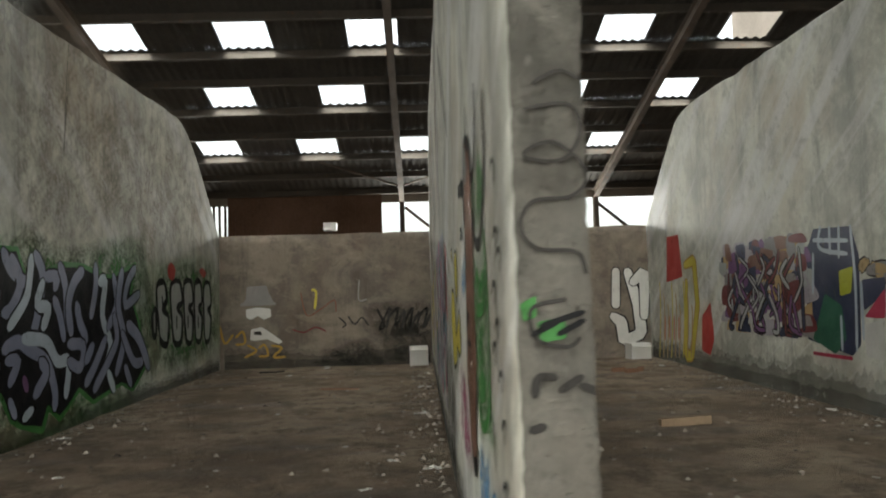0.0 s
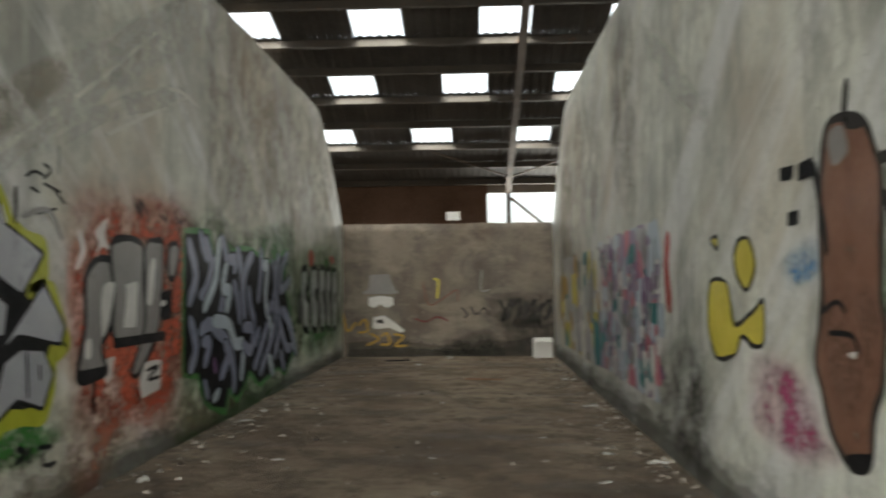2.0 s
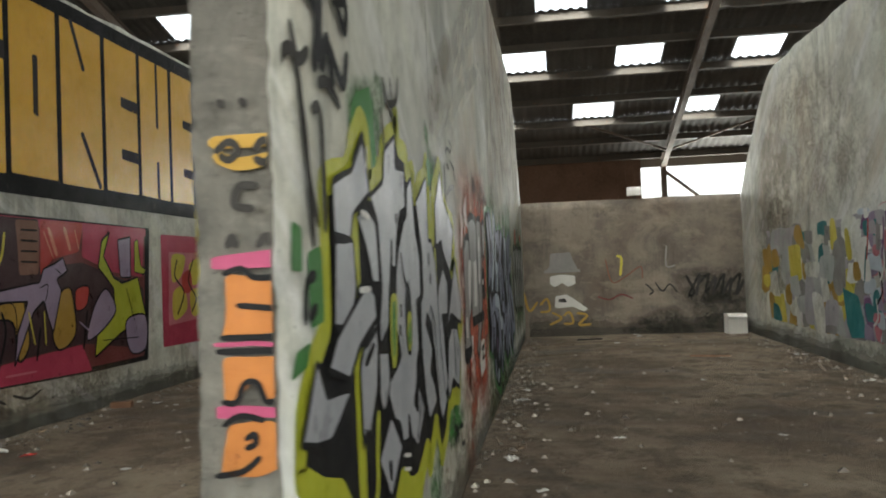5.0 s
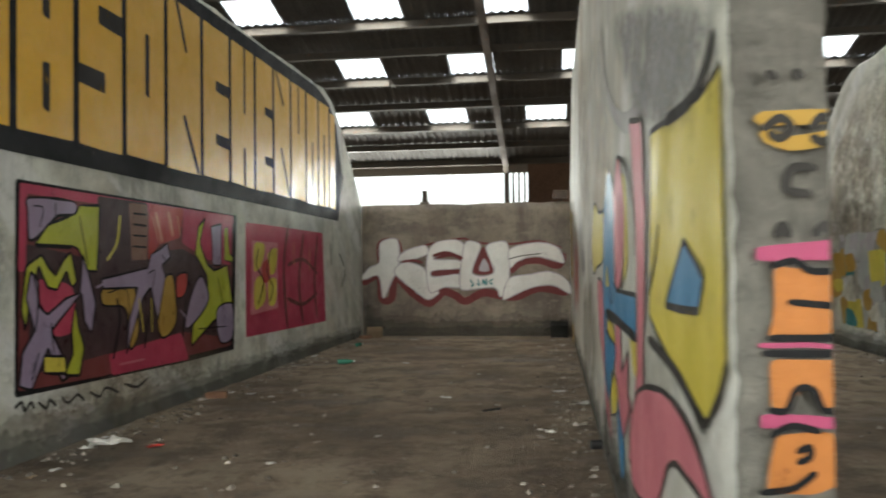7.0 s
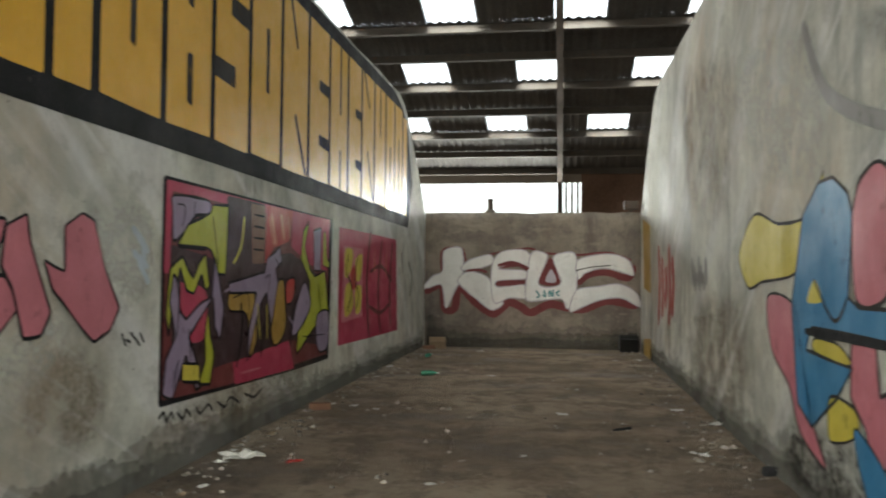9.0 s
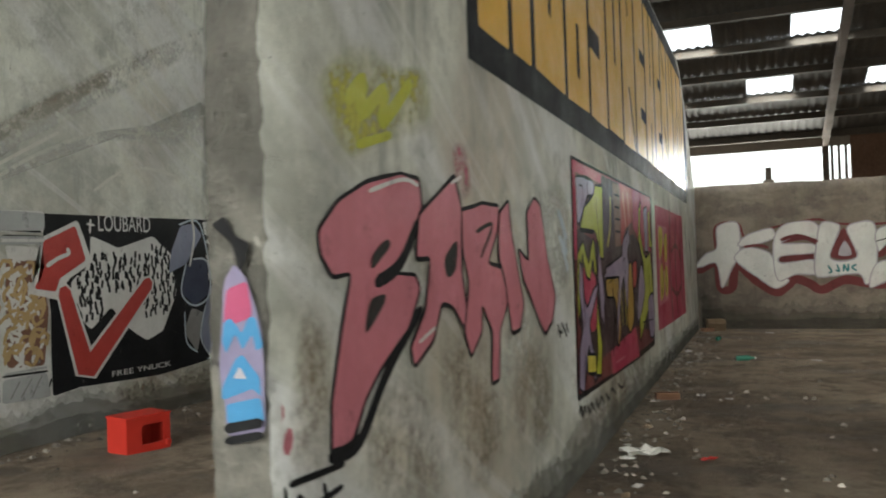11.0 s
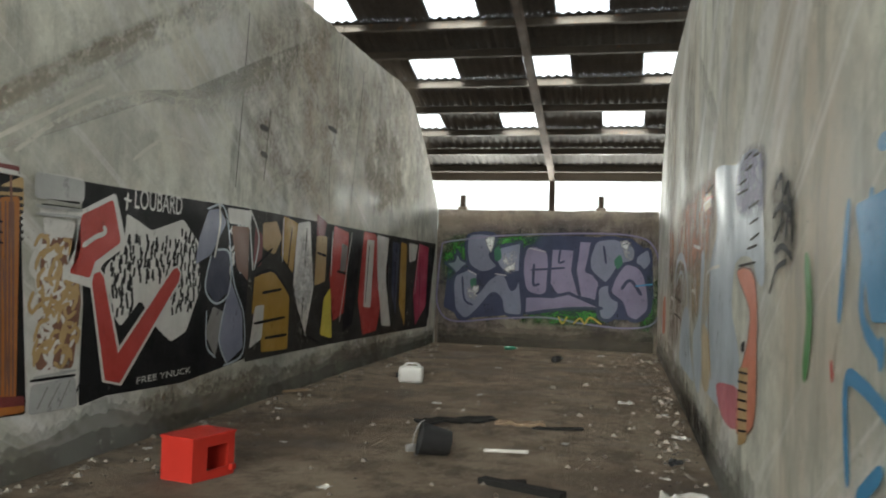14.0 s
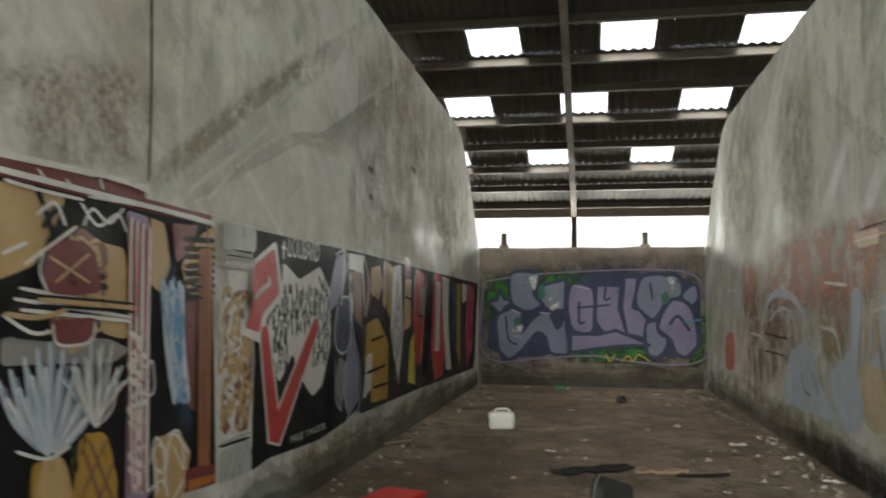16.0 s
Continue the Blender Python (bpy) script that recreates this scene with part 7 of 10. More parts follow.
shape(p, "figure", P3R, RED, 3, ((7.47, 1.9), (8.02, 1.88), (8.53, 1.21), (8.17, 0.47), (7.53, 0.45), (7.28, 0.93)))
shape(p, "figure", P3R, WHITE, 3, ((7.61, 1.79), (7.95, 1.79), (7.86, 0.82), (7.53, 0.84)))
shape(p, "figure", P3R, WHITE, 3, ((8.08, 1.88), (8.69, 1.86), (8.54, 1.29), (8.91, 0.49), (8.42, 0.53), (8.17, 1.3)))
shape(p, "figure", P3R, NAVY, 3, ((8.89, 1.82), (9.3, 1.81), (9.18, 0.65), (8.9, 1.02)))
shape(p, "figure", P3R, OCHRE, 3, ((9.38, 1.83), (9.75, 1.82), (9.74, 0.43), (9.36, 0.82)))
shape(p, "figure", P3R, WHITE, 3, ((9.87, 1.84), (10.48, 1.83), (10.34, 1.56), (9.93, 1.51)))
shape(p, "figure", P3R, CRIMSON, 3, ((10.57, 1.86), (11.28, 1.82), (11.17, 0.73), (10.44, 0.42), (10.24, 0.97)))
shape(p, "figure", P3R, BLACK, 3, ((11.38, 1.82), (11.77, 1.8), (11.42, 0.51), (11.12, 0.47)))
stroke(p, "line", P3R, BLACK, 5, 0.03, ((4.11, 1.26), (4.53, 1.31), (4.97, 1.05)))
stroke(p, "line", P3R, BLACK, 5, 0.03, ((4.13, 0.79), (4.86, 0.82)))
stroke(p, "line", P3R, BLACK, 5, 0.03, ((4.39, 0.63), (4.92, 0.63)))
stroke(p, "line", P3R, BLACK, 5, 0.03, ((4.29, 1.09), (4.74, 1.12)))
stroke(p, "line", P3R, BLACK, 5, 0.03, ((5.39, 1.8), (5.33, 0.78)))
stroke(p, "line", P3R, BLACK, 5, 0.03, ((4.97, 1.78), (4.89, 1.36)))
stroke(p, "line", P3R, BLACK, 5, 0.03, ((5.73, 1.54), (6.02, 1.51)))
stroke(p, "line", P3R, BLACK, 5, 0.03, ((5.9, 0.46), (5.52, 0.57)))
stroke(p, "line", P3R, BLACK, 5, 0.03, ((7.71, 1.71), (7.6, 0.91)))
stroke(p, "line", P3R, BLACK, 5, 0.03, ((4.05, 1.32), (4.48, 1.54)))
stroke(p, "line", P3R, BLACK, 5, 0.03, ((10.66, 1.66), (10.68, 0.55)))
stroke(p, "line", P3R, BLACK, 5, 0.03, ((9.11, 1.73), (9.07, 0.84)))
stroke(p, "line", P3R, BLACK, 5, 0.03, ((6.42, 1.33), (6.88, 1.29)))
stroke(p, "line", P3R, WHITE, 5, 0.025, ((5.13, 1.79), (5.1, 1.17), (5.45, 0.58)))
stroke(p, "line", P3R, WHITE, 5, 0.025, ((6.22, 1.82), (6.2, 1.27)))
stroke(p, "line", P3R, WHITE, 5, 0.025, ((6.95, 1.85), (6.56, 0.68)))
stroke(p, "line", P3R, WHITE, 5, 0.025, ((8.07, 1.84), (8.16, 1.22), (8.49, 0.53)))
stroke(p, "line", P3R, WHITE, 5, 0.025, ((10.56, 1.81), (10.32, 0.97)))
stroke(p, "line", P3R, WHITE, 5, 0.025, ((4.74, 1.87), (4.74, 1.42)))
stroke(p, "line", P3R, WHITE, 5, 0.025, ((3.96, 1.75), (4.05, 1.32)))
shape(p, "fill", P3R, PALEWHITE, 9, ((1.046, 1.888), (1.512, 1.884), (1.505, 1.74), (1.05, 1.726)))
stroke(p, "line", P3R, PALEWHITE, 10, 0.02, ((1.067, 1.678), (1.491, 1.682)))
stroke(p, "line", P3R, PALEWHITE, 10, 0.02, ((1.071, 1.63), (1.477, 1.636)))
shape(p, "fill", P3R, PALEWHITE, 9, ((1.085, 0.574), (1.496, 0.587), (1.534, 0.381), (1.076, 0.394)))
stroke(p, "line", P3R, GREY, 10, 0.012, ((1.152, 0.42), (1.238, 0.548)))
stroke(p, "line", P3R, GREY, 10, 0.012, ((1.247, 0.417), (1.353, 0.556)))
stroke(p, "line", P3R, GREY, 10, 0.012, ((1.347, 0.404), (1.448, 0.567)))
stroke(p, "line", P3R, PALEWHITE, 10, 0.02, ((1.11, 0.617), (1.493, 0.625)))
stroke(p, "line", P3R, WHITE, 9, 0.03, ((3.335, 1.906), (3.362, 1.714), (3.286, 1.423)))
stroke(p, "line", P3R, WHITE, 9, 0.02, ((3.942, 1.901), (4.15, 1.646), (4.071, 1.325)))
misty(p, "mist", P3R, WHITEMIST, 9, ((5.282, 1.688), (5.626, 1.317), (5.463, 0.82), (5.064, 1.081)))

p = piece("wall_mural", "brown and cream mural with pineapples and column")
shape(p, "ground", P3R, BLACK, 0, ((-0.89, 1.9), (0.93, 1.89), (1.08, 0.4), (-0.61, 0.52), (-0.79, 0.54)))
shape(p, "cornice", P3R, MAROON, 1, ((-0.89, 1.91), (-0.4, 1.93), (-0.14, 1.93), (-0.1, 1.95), (0.23, 1.94), (0.24, 1.9), (0.93, 1.9), (0.92, 1.84), (0.22, 1.84), (-0.71, 1.85), (-0.89, 1.84)))
shape(p, "field", P3R, TAN, 1, ((-0.89, 1.82), (-0.53, 1.84), (-0.34, 1.82), (-0.39, 1.72), (-0.5, 1.54), (-0.86, 1.42)))
shape(p, "field", P3R, TAN, 1, ((-0.2, 1.67), (0.09, 1.65), (0.15, 1.45), (0.14, 1.24), (-0.06, 1.27), (-0.11, 1.49)))
shape(p, "basket", P3R, BROWN, 2, ((-0.44, 1.54), (-0.24, 1.72), (-0.04, 1.64), (-0.03, 1.44), (-0.21, 1.23), (-0.39, 1.26)))
scribble(p, P3R, TAN, 3, 0.016, 70, 24, *(-0.39, 1.26, -0.06, 1.64))
shape(p, "field", P3R, GREY, 1, ((-0.66, 1.27), (-0.49, 1.28), (0.03, 1.24), (0.17, 1.19), (0.04, 1.14), (-0.66, 1.17)))
stroke(p, "leaf", P3R, PALEBLUE, 3, 0.022, ((-0.42, 0.83), (-0.58, 0.96), (-0.67, 1.12)))
stroke(p, "leaf", P3R, BLUEGREY, 3, 0.022, ((-0.42, 0.83), (-0.57, 0.97), (-0.64, 1.09)))
stroke(p, "leaf", P3R, WHITE, 3, 0.022, ((-0.41, 0.83), (-0.55, 0.97), (-0.62, 1.05)))
stroke(p, "leaf", P3R, PALEBLUE, 3, 0.022, ((-0.41, 0.83), (-0.54, 0.98), (-0.61, 1.15)))
stroke(p, "leaf", P3R, BLUEGREY, 3, 0.022, ((-0.4, 0.82), (-0.52, 0.99), (-0.58, 1.12)))
stroke(p, "leaf", P3R, WHITE, 3, 0.022, ((-0.4, 0.82), (-0.51, 0.99), (-0.56, 1.08)))
stroke(p, "leaf", P3R, PALEBLUE, 3, 0.022, ((-0.4, 0.82), (-0.49, 1), (-0.54, 1.19)))
stroke(p, "leaf", P3R, BLUEGREY, 3, 0.022, ((-0.39, 0.82), (-0.47, 1), (-0.52, 1.15)))
stroke(p, "leaf", P3R, WHITE, 3, 0.022, ((-0.39, 0.82), (-0.46, 1.01), (-0.49, 1.12)))
stroke(p, "leaf", P3R, PALEBLUE, 3, 0.022, ((-0.39, 0.82), (-0.44, 1.02), (-0.47, 1.22)))
stroke(p, "leaf", P3R, BLUEGREY, 3, 0.022, ((-0.38, 0.82), (-0.42, 1.02), (-0.45, 1.19)))
stroke(p, "leaf", P3R, WHITE, 3, 0.022, ((-0.38, 0.82), (-0.41, 1.03), (-0.42, 1.15)))
stroke(p, "leaf", P3R, PALEBLUE, 3, 0.022, ((-0.37, 0.82), (-0.39, 1.04), (-0.4, 1.26)))
stroke(p, "leaf", P3R, BLUEGREY, 3, 0.022, ((-0.37, 0.82), (-0.37, 1.03), (-0.37, 1.2)))
stroke(p, "leaf", P3R, WHITE, 3, 0.022, ((-0.37, 0.82), (-0.35, 1.02), (-0.34, 1.13)))
stroke(p, "leaf", P3R, PALEBLUE, 3, 0.022, ((-0.36, 0.82), (-0.33, 1.01), (-0.32, 1.21)))
stroke(p, "leaf", P3R, BLUEGREY, 3, 0.022, ((-0.36, 0.82), (-0.31, 1), (-0.29, 1.15)))
stroke(p, "leaf", P3R, WHITE, 3, 0.022, ((-0.35, 0.82), (-0.29, 0.98), (-0.26, 1.08)))
stroke(p, "leaf", P3R, PALEBLUE, 3, 0.022, ((-0.35, 0.82), (-0.27, 0.97), (-0.24, 1.17)))
stroke(p, "leaf", P3R, BLUEGREY, 3, 0.022, ((-0.34, 0.81), (-0.25, 0.96), (-0.21, 1.1)))
stroke(p, "leaf", P3R, WHITE, 3, 0.022, ((-0.34, 0.81), (-0.23, 0.95), (-0.18, 1.04)))
stroke(p, "leaf", P3R, PALEBLUE, 3, 0.022, ((-0.34, 0.81), (-0.21, 0.94), (-0.15, 1.12)))
stroke(p, "leaf", P3R, BLUEGREY, 3, 0.022, ((-0.33, 0.81), (-0.19, 0.93), (-0.12, 1.05)))
stroke(p, "leaf", P3R, WHITE, 3, 0.022, ((-0.33, 0.81), (-0.17, 0.91), (-0.09, 0.98)))
stroke(p, "leaf", P3R, PALEBLUE, 3, 0.022, ((-0.32, 0.81), (-0.15, 0.9), (-0.06, 1.07)))
stroke(p, "leaf", P3R, PALEBLUE, 3, 0.018, ((-0.09, 0.88), (-0.26, 1.05), (-0.33, 1.1)))
stroke(p, "leaf", P3R, GREY, 3, 0.018, ((-0.09, 0.88), (-0.24, 1.05), (-0.29, 1.09)))
stroke(p, "leaf", P3R, WHITE, 3, 0.018, ((-0.09, 0.88), (-0.21, 1.04), (-0.26, 1.14)))
stroke(p, "leaf", P3R, PALEBLUE, 3, 0.018, ((-0.09, 0.88), (-0.19, 1.04), (-0.23, 1.13)))
stroke(p, "leaf", P3R, GREY, 3, 0.018, ((-0.09, 0.88), (-0.17, 1.04), (-0.2, 1.18)))
stroke(p, "leaf", P3R, WHITE, 3, 0.018, ((-0.09, 0.88), (-0.15, 1.04), (-0.17, 1.17)))
stroke(p, "leaf", P3R, PALEBLUE, 3, 0.018, ((-0.09, 0.88), (-0.12, 1.04), (-0.14, 1.23)))
stroke(p, "leaf", P3R, GREY, 3, 0.018, ((-0.09, 0.88), (-0.1, 1.03), (-0.1, 1.21)))
stroke(p, "leaf", P3R, WHITE, 3, 0.018, ((-0.09, 0.88), (-0.07, 1.03), (-0.06, 1.22)))
stroke(p, "leaf", P3R, PALEBLUE, 3, 0.018, ((-0.09, 0.88), (-0.05, 1.03), (-0.02, 1.16)))
stroke(p, "leaf", P3R, GREY, 3, 0.018, ((-0.09, 0.88), (-0.03, 1.03), (0.01, 1.17)))
stroke(p, "leaf", P3R, WHITE, 3, 0.018, ((-0.09, 0.88), (-0, 1.02), (0.06, 1.11)))
stroke(p, "leaf", P3R, PALEBLUE, 3, 0.018, ((-0.09, 0.88), (0.02, 1.02), (0.1, 1.12)))
stroke(p, "leaf", P3R, GREY, 3, 0.018, ((-0.09, 0.88), (0.05, 1.02), (0.14, 1.05)))
stroke(p, "leaf", P3R, WHITE, 3, 0.018, ((-0.09, 0.88), (0.08, 1.02), (0.18, 1.06)))
shape(p, "pineapple", P3R, OCHRE, 2, ((-0.23, 0.8), (-0.14, 0.86), (-0, 0.83), (0.1, 0.62), (0.09, 0.42), (-0.23, 0.5)))
shape(p, "pineapple", P3R, OCHRE, 2, ((-0.47, 0.79), (-0.32, 0.8), (-0.25, 0.71), (-0.24, 0.51), (-0.47, 0.56)))
stroke(p, "line", P3R, DARK, 3, 0.025, ((-0.2, 0.85), (-0.24, 0.57)))
stroke(p, "line", P3R, DARK, 3, 0.025, ((-0.15, 0.84), (-0.17, 0.56)))
stroke(p, "line", P3R, DARK, 3, 0.025, ((-0.09, 0.83), (-0.1, 0.54)))
stroke(p, "line", P3R, DARK, 3, 0.025, ((-0.04, 0.82), (-0.03, 0.52)))
stroke(p, "line", P3R, DARK, 3, 0.025, ((0.02, 0.81), (0.05, 0.51)))
stroke(p, "line", P3R, DARK, 3, 0.025, ((-0.23, 0.8), (-0.12, 0.55)))
stroke(p, "line", P3R, DARK, 3, 0.025, ((-0.17, 0.79), (-0.08, 0.53)))
stroke(p, "line", P3R, DARK, 3, 0.025, ((-0.11, 0.78), (-0.03, 0.52)))
stroke(p, "line", P3R, DARK, 3, 0.025, ((-0.05, 0.76), (0.02, 0.51)))
stroke(p, "line", P3R, DARK, 3, 0.025, ((0.02, 0.75), (0.07, 0.5)))
shape(p, "pillar", P3R, LILAC, 1, ((0.09, 1.83), (0.28, 1.81), (0.3, 1.24), (0.37, 0.48), (0.17, 0.49), (0.14, 1.24)))
stroke(p, "line", P3R, MAROON, 3, 0.03, ((0.11, 1.79), (0.14, 1.24), (0.2, 0.54)))
stroke(p, "line", P3R, WHITE, 3, 0.03, ((0.13, 1.79), (0.16, 1.24), (0.22, 0.54)))
stroke(p, "line", P3R, MAROON, 3, 0.03, ((0.15, 1.78), (0.18, 1.24), (0.24, 0.54)))
stroke(p, "line", P3R, WHITE, 3, 0.03, ((0.18, 1.78), (0.21, 1.24), (0.26, 0.53)))
stroke(p, "line", P3R, MAROON, 3, 0.03, ((0.2, 1.77), (0.23, 1.24), (0.28, 0.53)))
stroke(p, "line", P3R, WHITE, 3, 0.03, ((0.23, 1.77), (0.25, 1.24), (0.3, 0.52)))
stroke(p, "line", P3R, MAROON, 3, 0.03, ((0.25, 1.76), (0.28, 1.24), (0.32, 0.52)))
stroke(p, "line", P3R, WHITE, 3, 0.03, ((0.28, 1.76), (0.3, 1.24), (0.34, 0.52)))
stroke(p, "line", P3R, WHITE, 4, 0.03, ((0.14, 1.27), (0.24, 1.22), (0.18, 1.17)))
stroke(p, "line", P3R, WHITE, 4, 0.03, ((0.29, 1.16), (0.15, 1.12), (0.27, 1.06)))
stroke(p, "line", P3R, WHITE, 4, 0.03, ((0.15, 1.06), (0.25, 1.01), (0.19, 0.97)))
stroke(p, "line", P3R, WHITE, 4, 0.03, ((0.3, 0.94), (0.16, 0.92), (0.29, 0.85)))
stroke(p, "line", P3R, WHITE, 4, 0.03, ((0.17, 0.86), (0.26, 0.8), (0.21, 0.76)))
stroke(p, "line", P3R, WHITE, 4, 0.03, ((0.32, 0.73), (0.18, 0.71), (0.3, 0.64)))
stroke(p, "line", P3R, WHITE, 4, 0.03, ((0.18, 0.65), (0.28, 0.59), (0.22, 0.55)))
shape(p, "field", P3R, TAN, 1, ((0.29, 1.82), (0.42, 1.8), (0.49, 1.6), (0.4, 1.45), (0.31, 1.5)))
shape(p, "field", P3R, MAROON, 2, ((0.48, 1.81), (0.77, 1.83), (0.67, 1.67), (0.55, 1.61)))
shape(p, "field", P3R, TAN, 2, ((0.59, 1.6), (0.78, 1.77), (0.96, 1.85), (0.97, 1.62), (0.71, 1.4)))
stroke(p, "line", P3R, DARK, 3, 0.03, ((0.61, 1.74), (0.95, 1.76)))
stroke(p, "line", P3R, DARK, 3, 0.03, ((0.62, 1.69), (0.95, 1.71)))
stroke(p, "line", P3R, DARK, 3, 0.03, ((0.63, 1.65), (0.96, 1.67)))
stroke(p, "line", P3R, DARK, 3, 0.03, ((0.64, 1.6), (0.96, 1.63)))
stroke(p, "line", P3R, DARK, 3, 0.03, ((0.64, 1.56), (0.96, 1.59)))
stroke(p, "line", P3R, DARK, 3, 0.03, ((0.65, 1.52), (0.96, 1.55)))
stroke(p, "line", P3R, DARK, 3, 0.03, ((0.66, 1.47), (0.97, 1.51)))
stroke(p, "line", P3R, DARK, 3, 0.03, ((0.67, 1.43), (0.97, 1.47)))
stroke(p, "line", P3R, PALEBLUE, 3, 0.05, ((0.42, 1.51), (0.47, 1.23), (0.55, 0.97)))
stroke(p, "line", P3R, PALEBLUE, 3, 0.05, ((0.45, 1.48), (0.5, 1.23), (0.57, 0.91)))
stroke(p, "line", P3R, PALEBLUE, 3, 0.05, ((0.48, 1.45), (0.52, 1.23), (0.59, 0.97)))
stroke(p, "line", P3R, PALEBLUE, 3, 0.05, ((0.5, 1.51), (0.54, 1.23), (0.62, 0.91)))
stroke(p, "line", P3R, PALEBLUE, 3, 0.05, ((0.53, 1.48), (0.56, 1.23), (0.64, 0.96)))
stroke(p, "line", P3R, PALEBLUE, 3, 0.05, ((0.56, 1.46), (0.59, 1.23), (0.67, 0.9)))
stroke(p, "line", P3R, PALEBLUE, 3, 0.05, ((0.58, 1.51), (0.61, 1.23), (0.68, 0.96)))
stroke(p, "line", P3R, PALEBLUE, 3, 0.05, ((0.61, 1.49), (0.63, 1.22), (0.71, 0.9)))
shape(p, "field", P3R, MAROON, 2, ((0.65, 1.4), (0.77, 1.46), (0.79, 0.83), (0.7, 0.87)))
shape(p, "column", P3R, ORANGE, 3, ((0.77, 1.7), (0.93, 1.72), (0.98, 0.5), (0.84, 0.5)))
shape(p, "base", P3R, MAROON, 3, ((0.71, 0.55), (1.05, 0.52), (1.05, 0.42), (0.71, 0.43)))
shape(p, "base", P3R, ORANGE, 4, ((0.74, 0.49), (1.05, 0.46), (1.05, 0.42), (0.74, 0.43)))
stroke(p, "line", P3R, BROWN, 4, 0.02, ((0.78, 1.67), (0.85, 0.55)))
stroke(p, "line", P3R, BROWN, 4, 0.02, ((0.82, 1.68), (0.89, 0.55)))
stroke(p, "line", P3R, BROWN, 4, 0.02, ((0.85, 1.68), (0.92, 0.54)))
stroke(p, "line", P3R, BROWN, 4, 0.02, ((0.88, 1.68), (0.95, 0.54)))
shape(p, "shell", P3R, TAN, 2, ((0.37, 0.75), (0.61, 0.77), (0.76, 0.63), (0.69, 0.41), (0.41, 0.42)))
stroke(p, "line", P3R, WHITE, 5, 0.016, ((0.43, 0.49), (0.39, 0.69), (0.47, 0.7), (0.51, 0.51)))
stroke(p, "line", P3R, WHITE, 5, 0.016, ((0.49, 0.51), (0.55, 0.75), (0.73, 0.63)))
stroke(p, "line", P3R, WHITE, 5, 0.016, ((0.57, 0.41), (0.68, 0.5)))
stroke(p, "line", P3R, WHITE, 5, 0.016, ((-0.57, 1.54), (-0.28, 1.71)))
stroke(p, "line", P3R, WHITE, 5, 0.016, ((-0.59, 1.45), (0.11, 1.38)))
stroke(p, "line", P3R, WHITE, 5, 0.016, ((-0.62, 1.41), (0.13, 1.34)))
stroke(p, "line", P3R, WHITE, 5, 0.016, ((-0.58, 1.37), (0.14, 1.32)))
stroke(p, "line", P3R, WHITE, 5, 0.016, ((-0.52, 1.73), (-0.42, 1.79), (-0.35, 1.71)))
stroke(p, "line", P3R, WHITE, 5, 0.016, ((-0.67, 1.35), (-0.49, 1.28), (-0.29, 1.32)))
stroke(p, "line", P3R, WHITE, 5, 0.016, ((-0.69, 1.57), (-0.57, 1.62)))
stroke(p, "line", P3R, BLACK, 4, 0.03, ((-0.53, 1.84), (-0.42, 1.65), (-0.47, 1.54)))
stroke(p, "line", P3R, BLACK, 4, 0.03, ((-0.32, 1.76), (-0.45, 1.63)))
stroke(p, "line", P3R, BLACK, 4, 0.03, ((-0.68, 1.43), (0.11, 1.39)))
stroke(p, "line", P3R, BLACK, 4, 0.03, ((-0.67, 1.38), (0.11, 1.36)))
stroke(p, "line", P3R, BLACK, 4, 0.03, ((-0.48, 1.69), (-0.39, 1.77), (-0.33, 1.66)))
stroke(p, "line", P3R, BLACK, 4, 0.03, ((-0.61, 1.28), (-0.39, 1.26)))
stroke(p, "line", P3R, BLACK, 4, 0.03, ((-0.37, 1.52), (-0.07, 1.51)))
stroke(p, "line", P3R, BLACK, 4, 0.03, ((-0.35, 1.48), (-0.05, 1.47)))
stroke(p, "line", P3R, WHITE, 5, 0.025, ((-0.87, 1.87), (0.9, 1.86)))
stroke(p, "line", P3R, WHITE, 5, 0.025, ((-0.87, 1.92), (-0.12, 1.95)))
stroke(p, "line", P3R, WHITE, 5, 0.025, ((-0.1, 1.95), (0.25, 1.95)))
stroke(p, "line", P3R, WHITE, 9, 0.014, ((-0.704, 1.835), (-0.525, 1.826), (-0.25, 1.825)))
stroke(p, "line", P3R, WHITE, 9, 0.014, ((-0.119, 1.89), (-0.11, 1.946), (0.235, 1.931), (0.242, 1.899)))
stroke(p, "line", P3R, WHITE, 9, 0.014, ((-0.214, 1.844), (0.216, 1.858), (0.957, 1.846)))
stroke(p, "line", P3R, WHITE, 9, 0.012, ((-0.531, 1.903), (-0.481, 1.872), (-0.414, 1.874)))
stroke(p, "line", P3R, WHITE, 9, 0.012, ((-0.364, 1.891), (-0.308, 1.861), (-0.234, 1.865)))
rounded(p, "fill", P3R, MAROON, 9, ((-0.46, 1.585), (-0.347, 1.65), (-0.18, 1.629), (-0.111, 1.489), (-0.147, 1.44), (-0.45, 1.444)))
rounded(p, "fill", P3R, MAROON, 9, ((-0.409, 1.324), (-0.139, 1.333), (-0.153, 1.25), (-0.281, 1.227), (-0.38, 1.246)))
stroke(p, "line", P3R, TAN, 10, 0.014, ((-0.443, 1.575), (-0.189, 1.486)))
stroke(p, "line", P3R, TAN, 10, 0.014, ((-0.403, 1.478), (-0.197, 1.604)))
stroke(p, "line", P3R, WHITE, 10, 0.012, ((-0.408, 1.313), (-0.369, 1.235), (-0.171, 1.239), (-0.131, 1.321)))
stroke(p, "line", P3R, WHITE, 10, 0.012, ((-0.478, 1.605), (-0.497, 1.518), (-0.45, 1.444)))
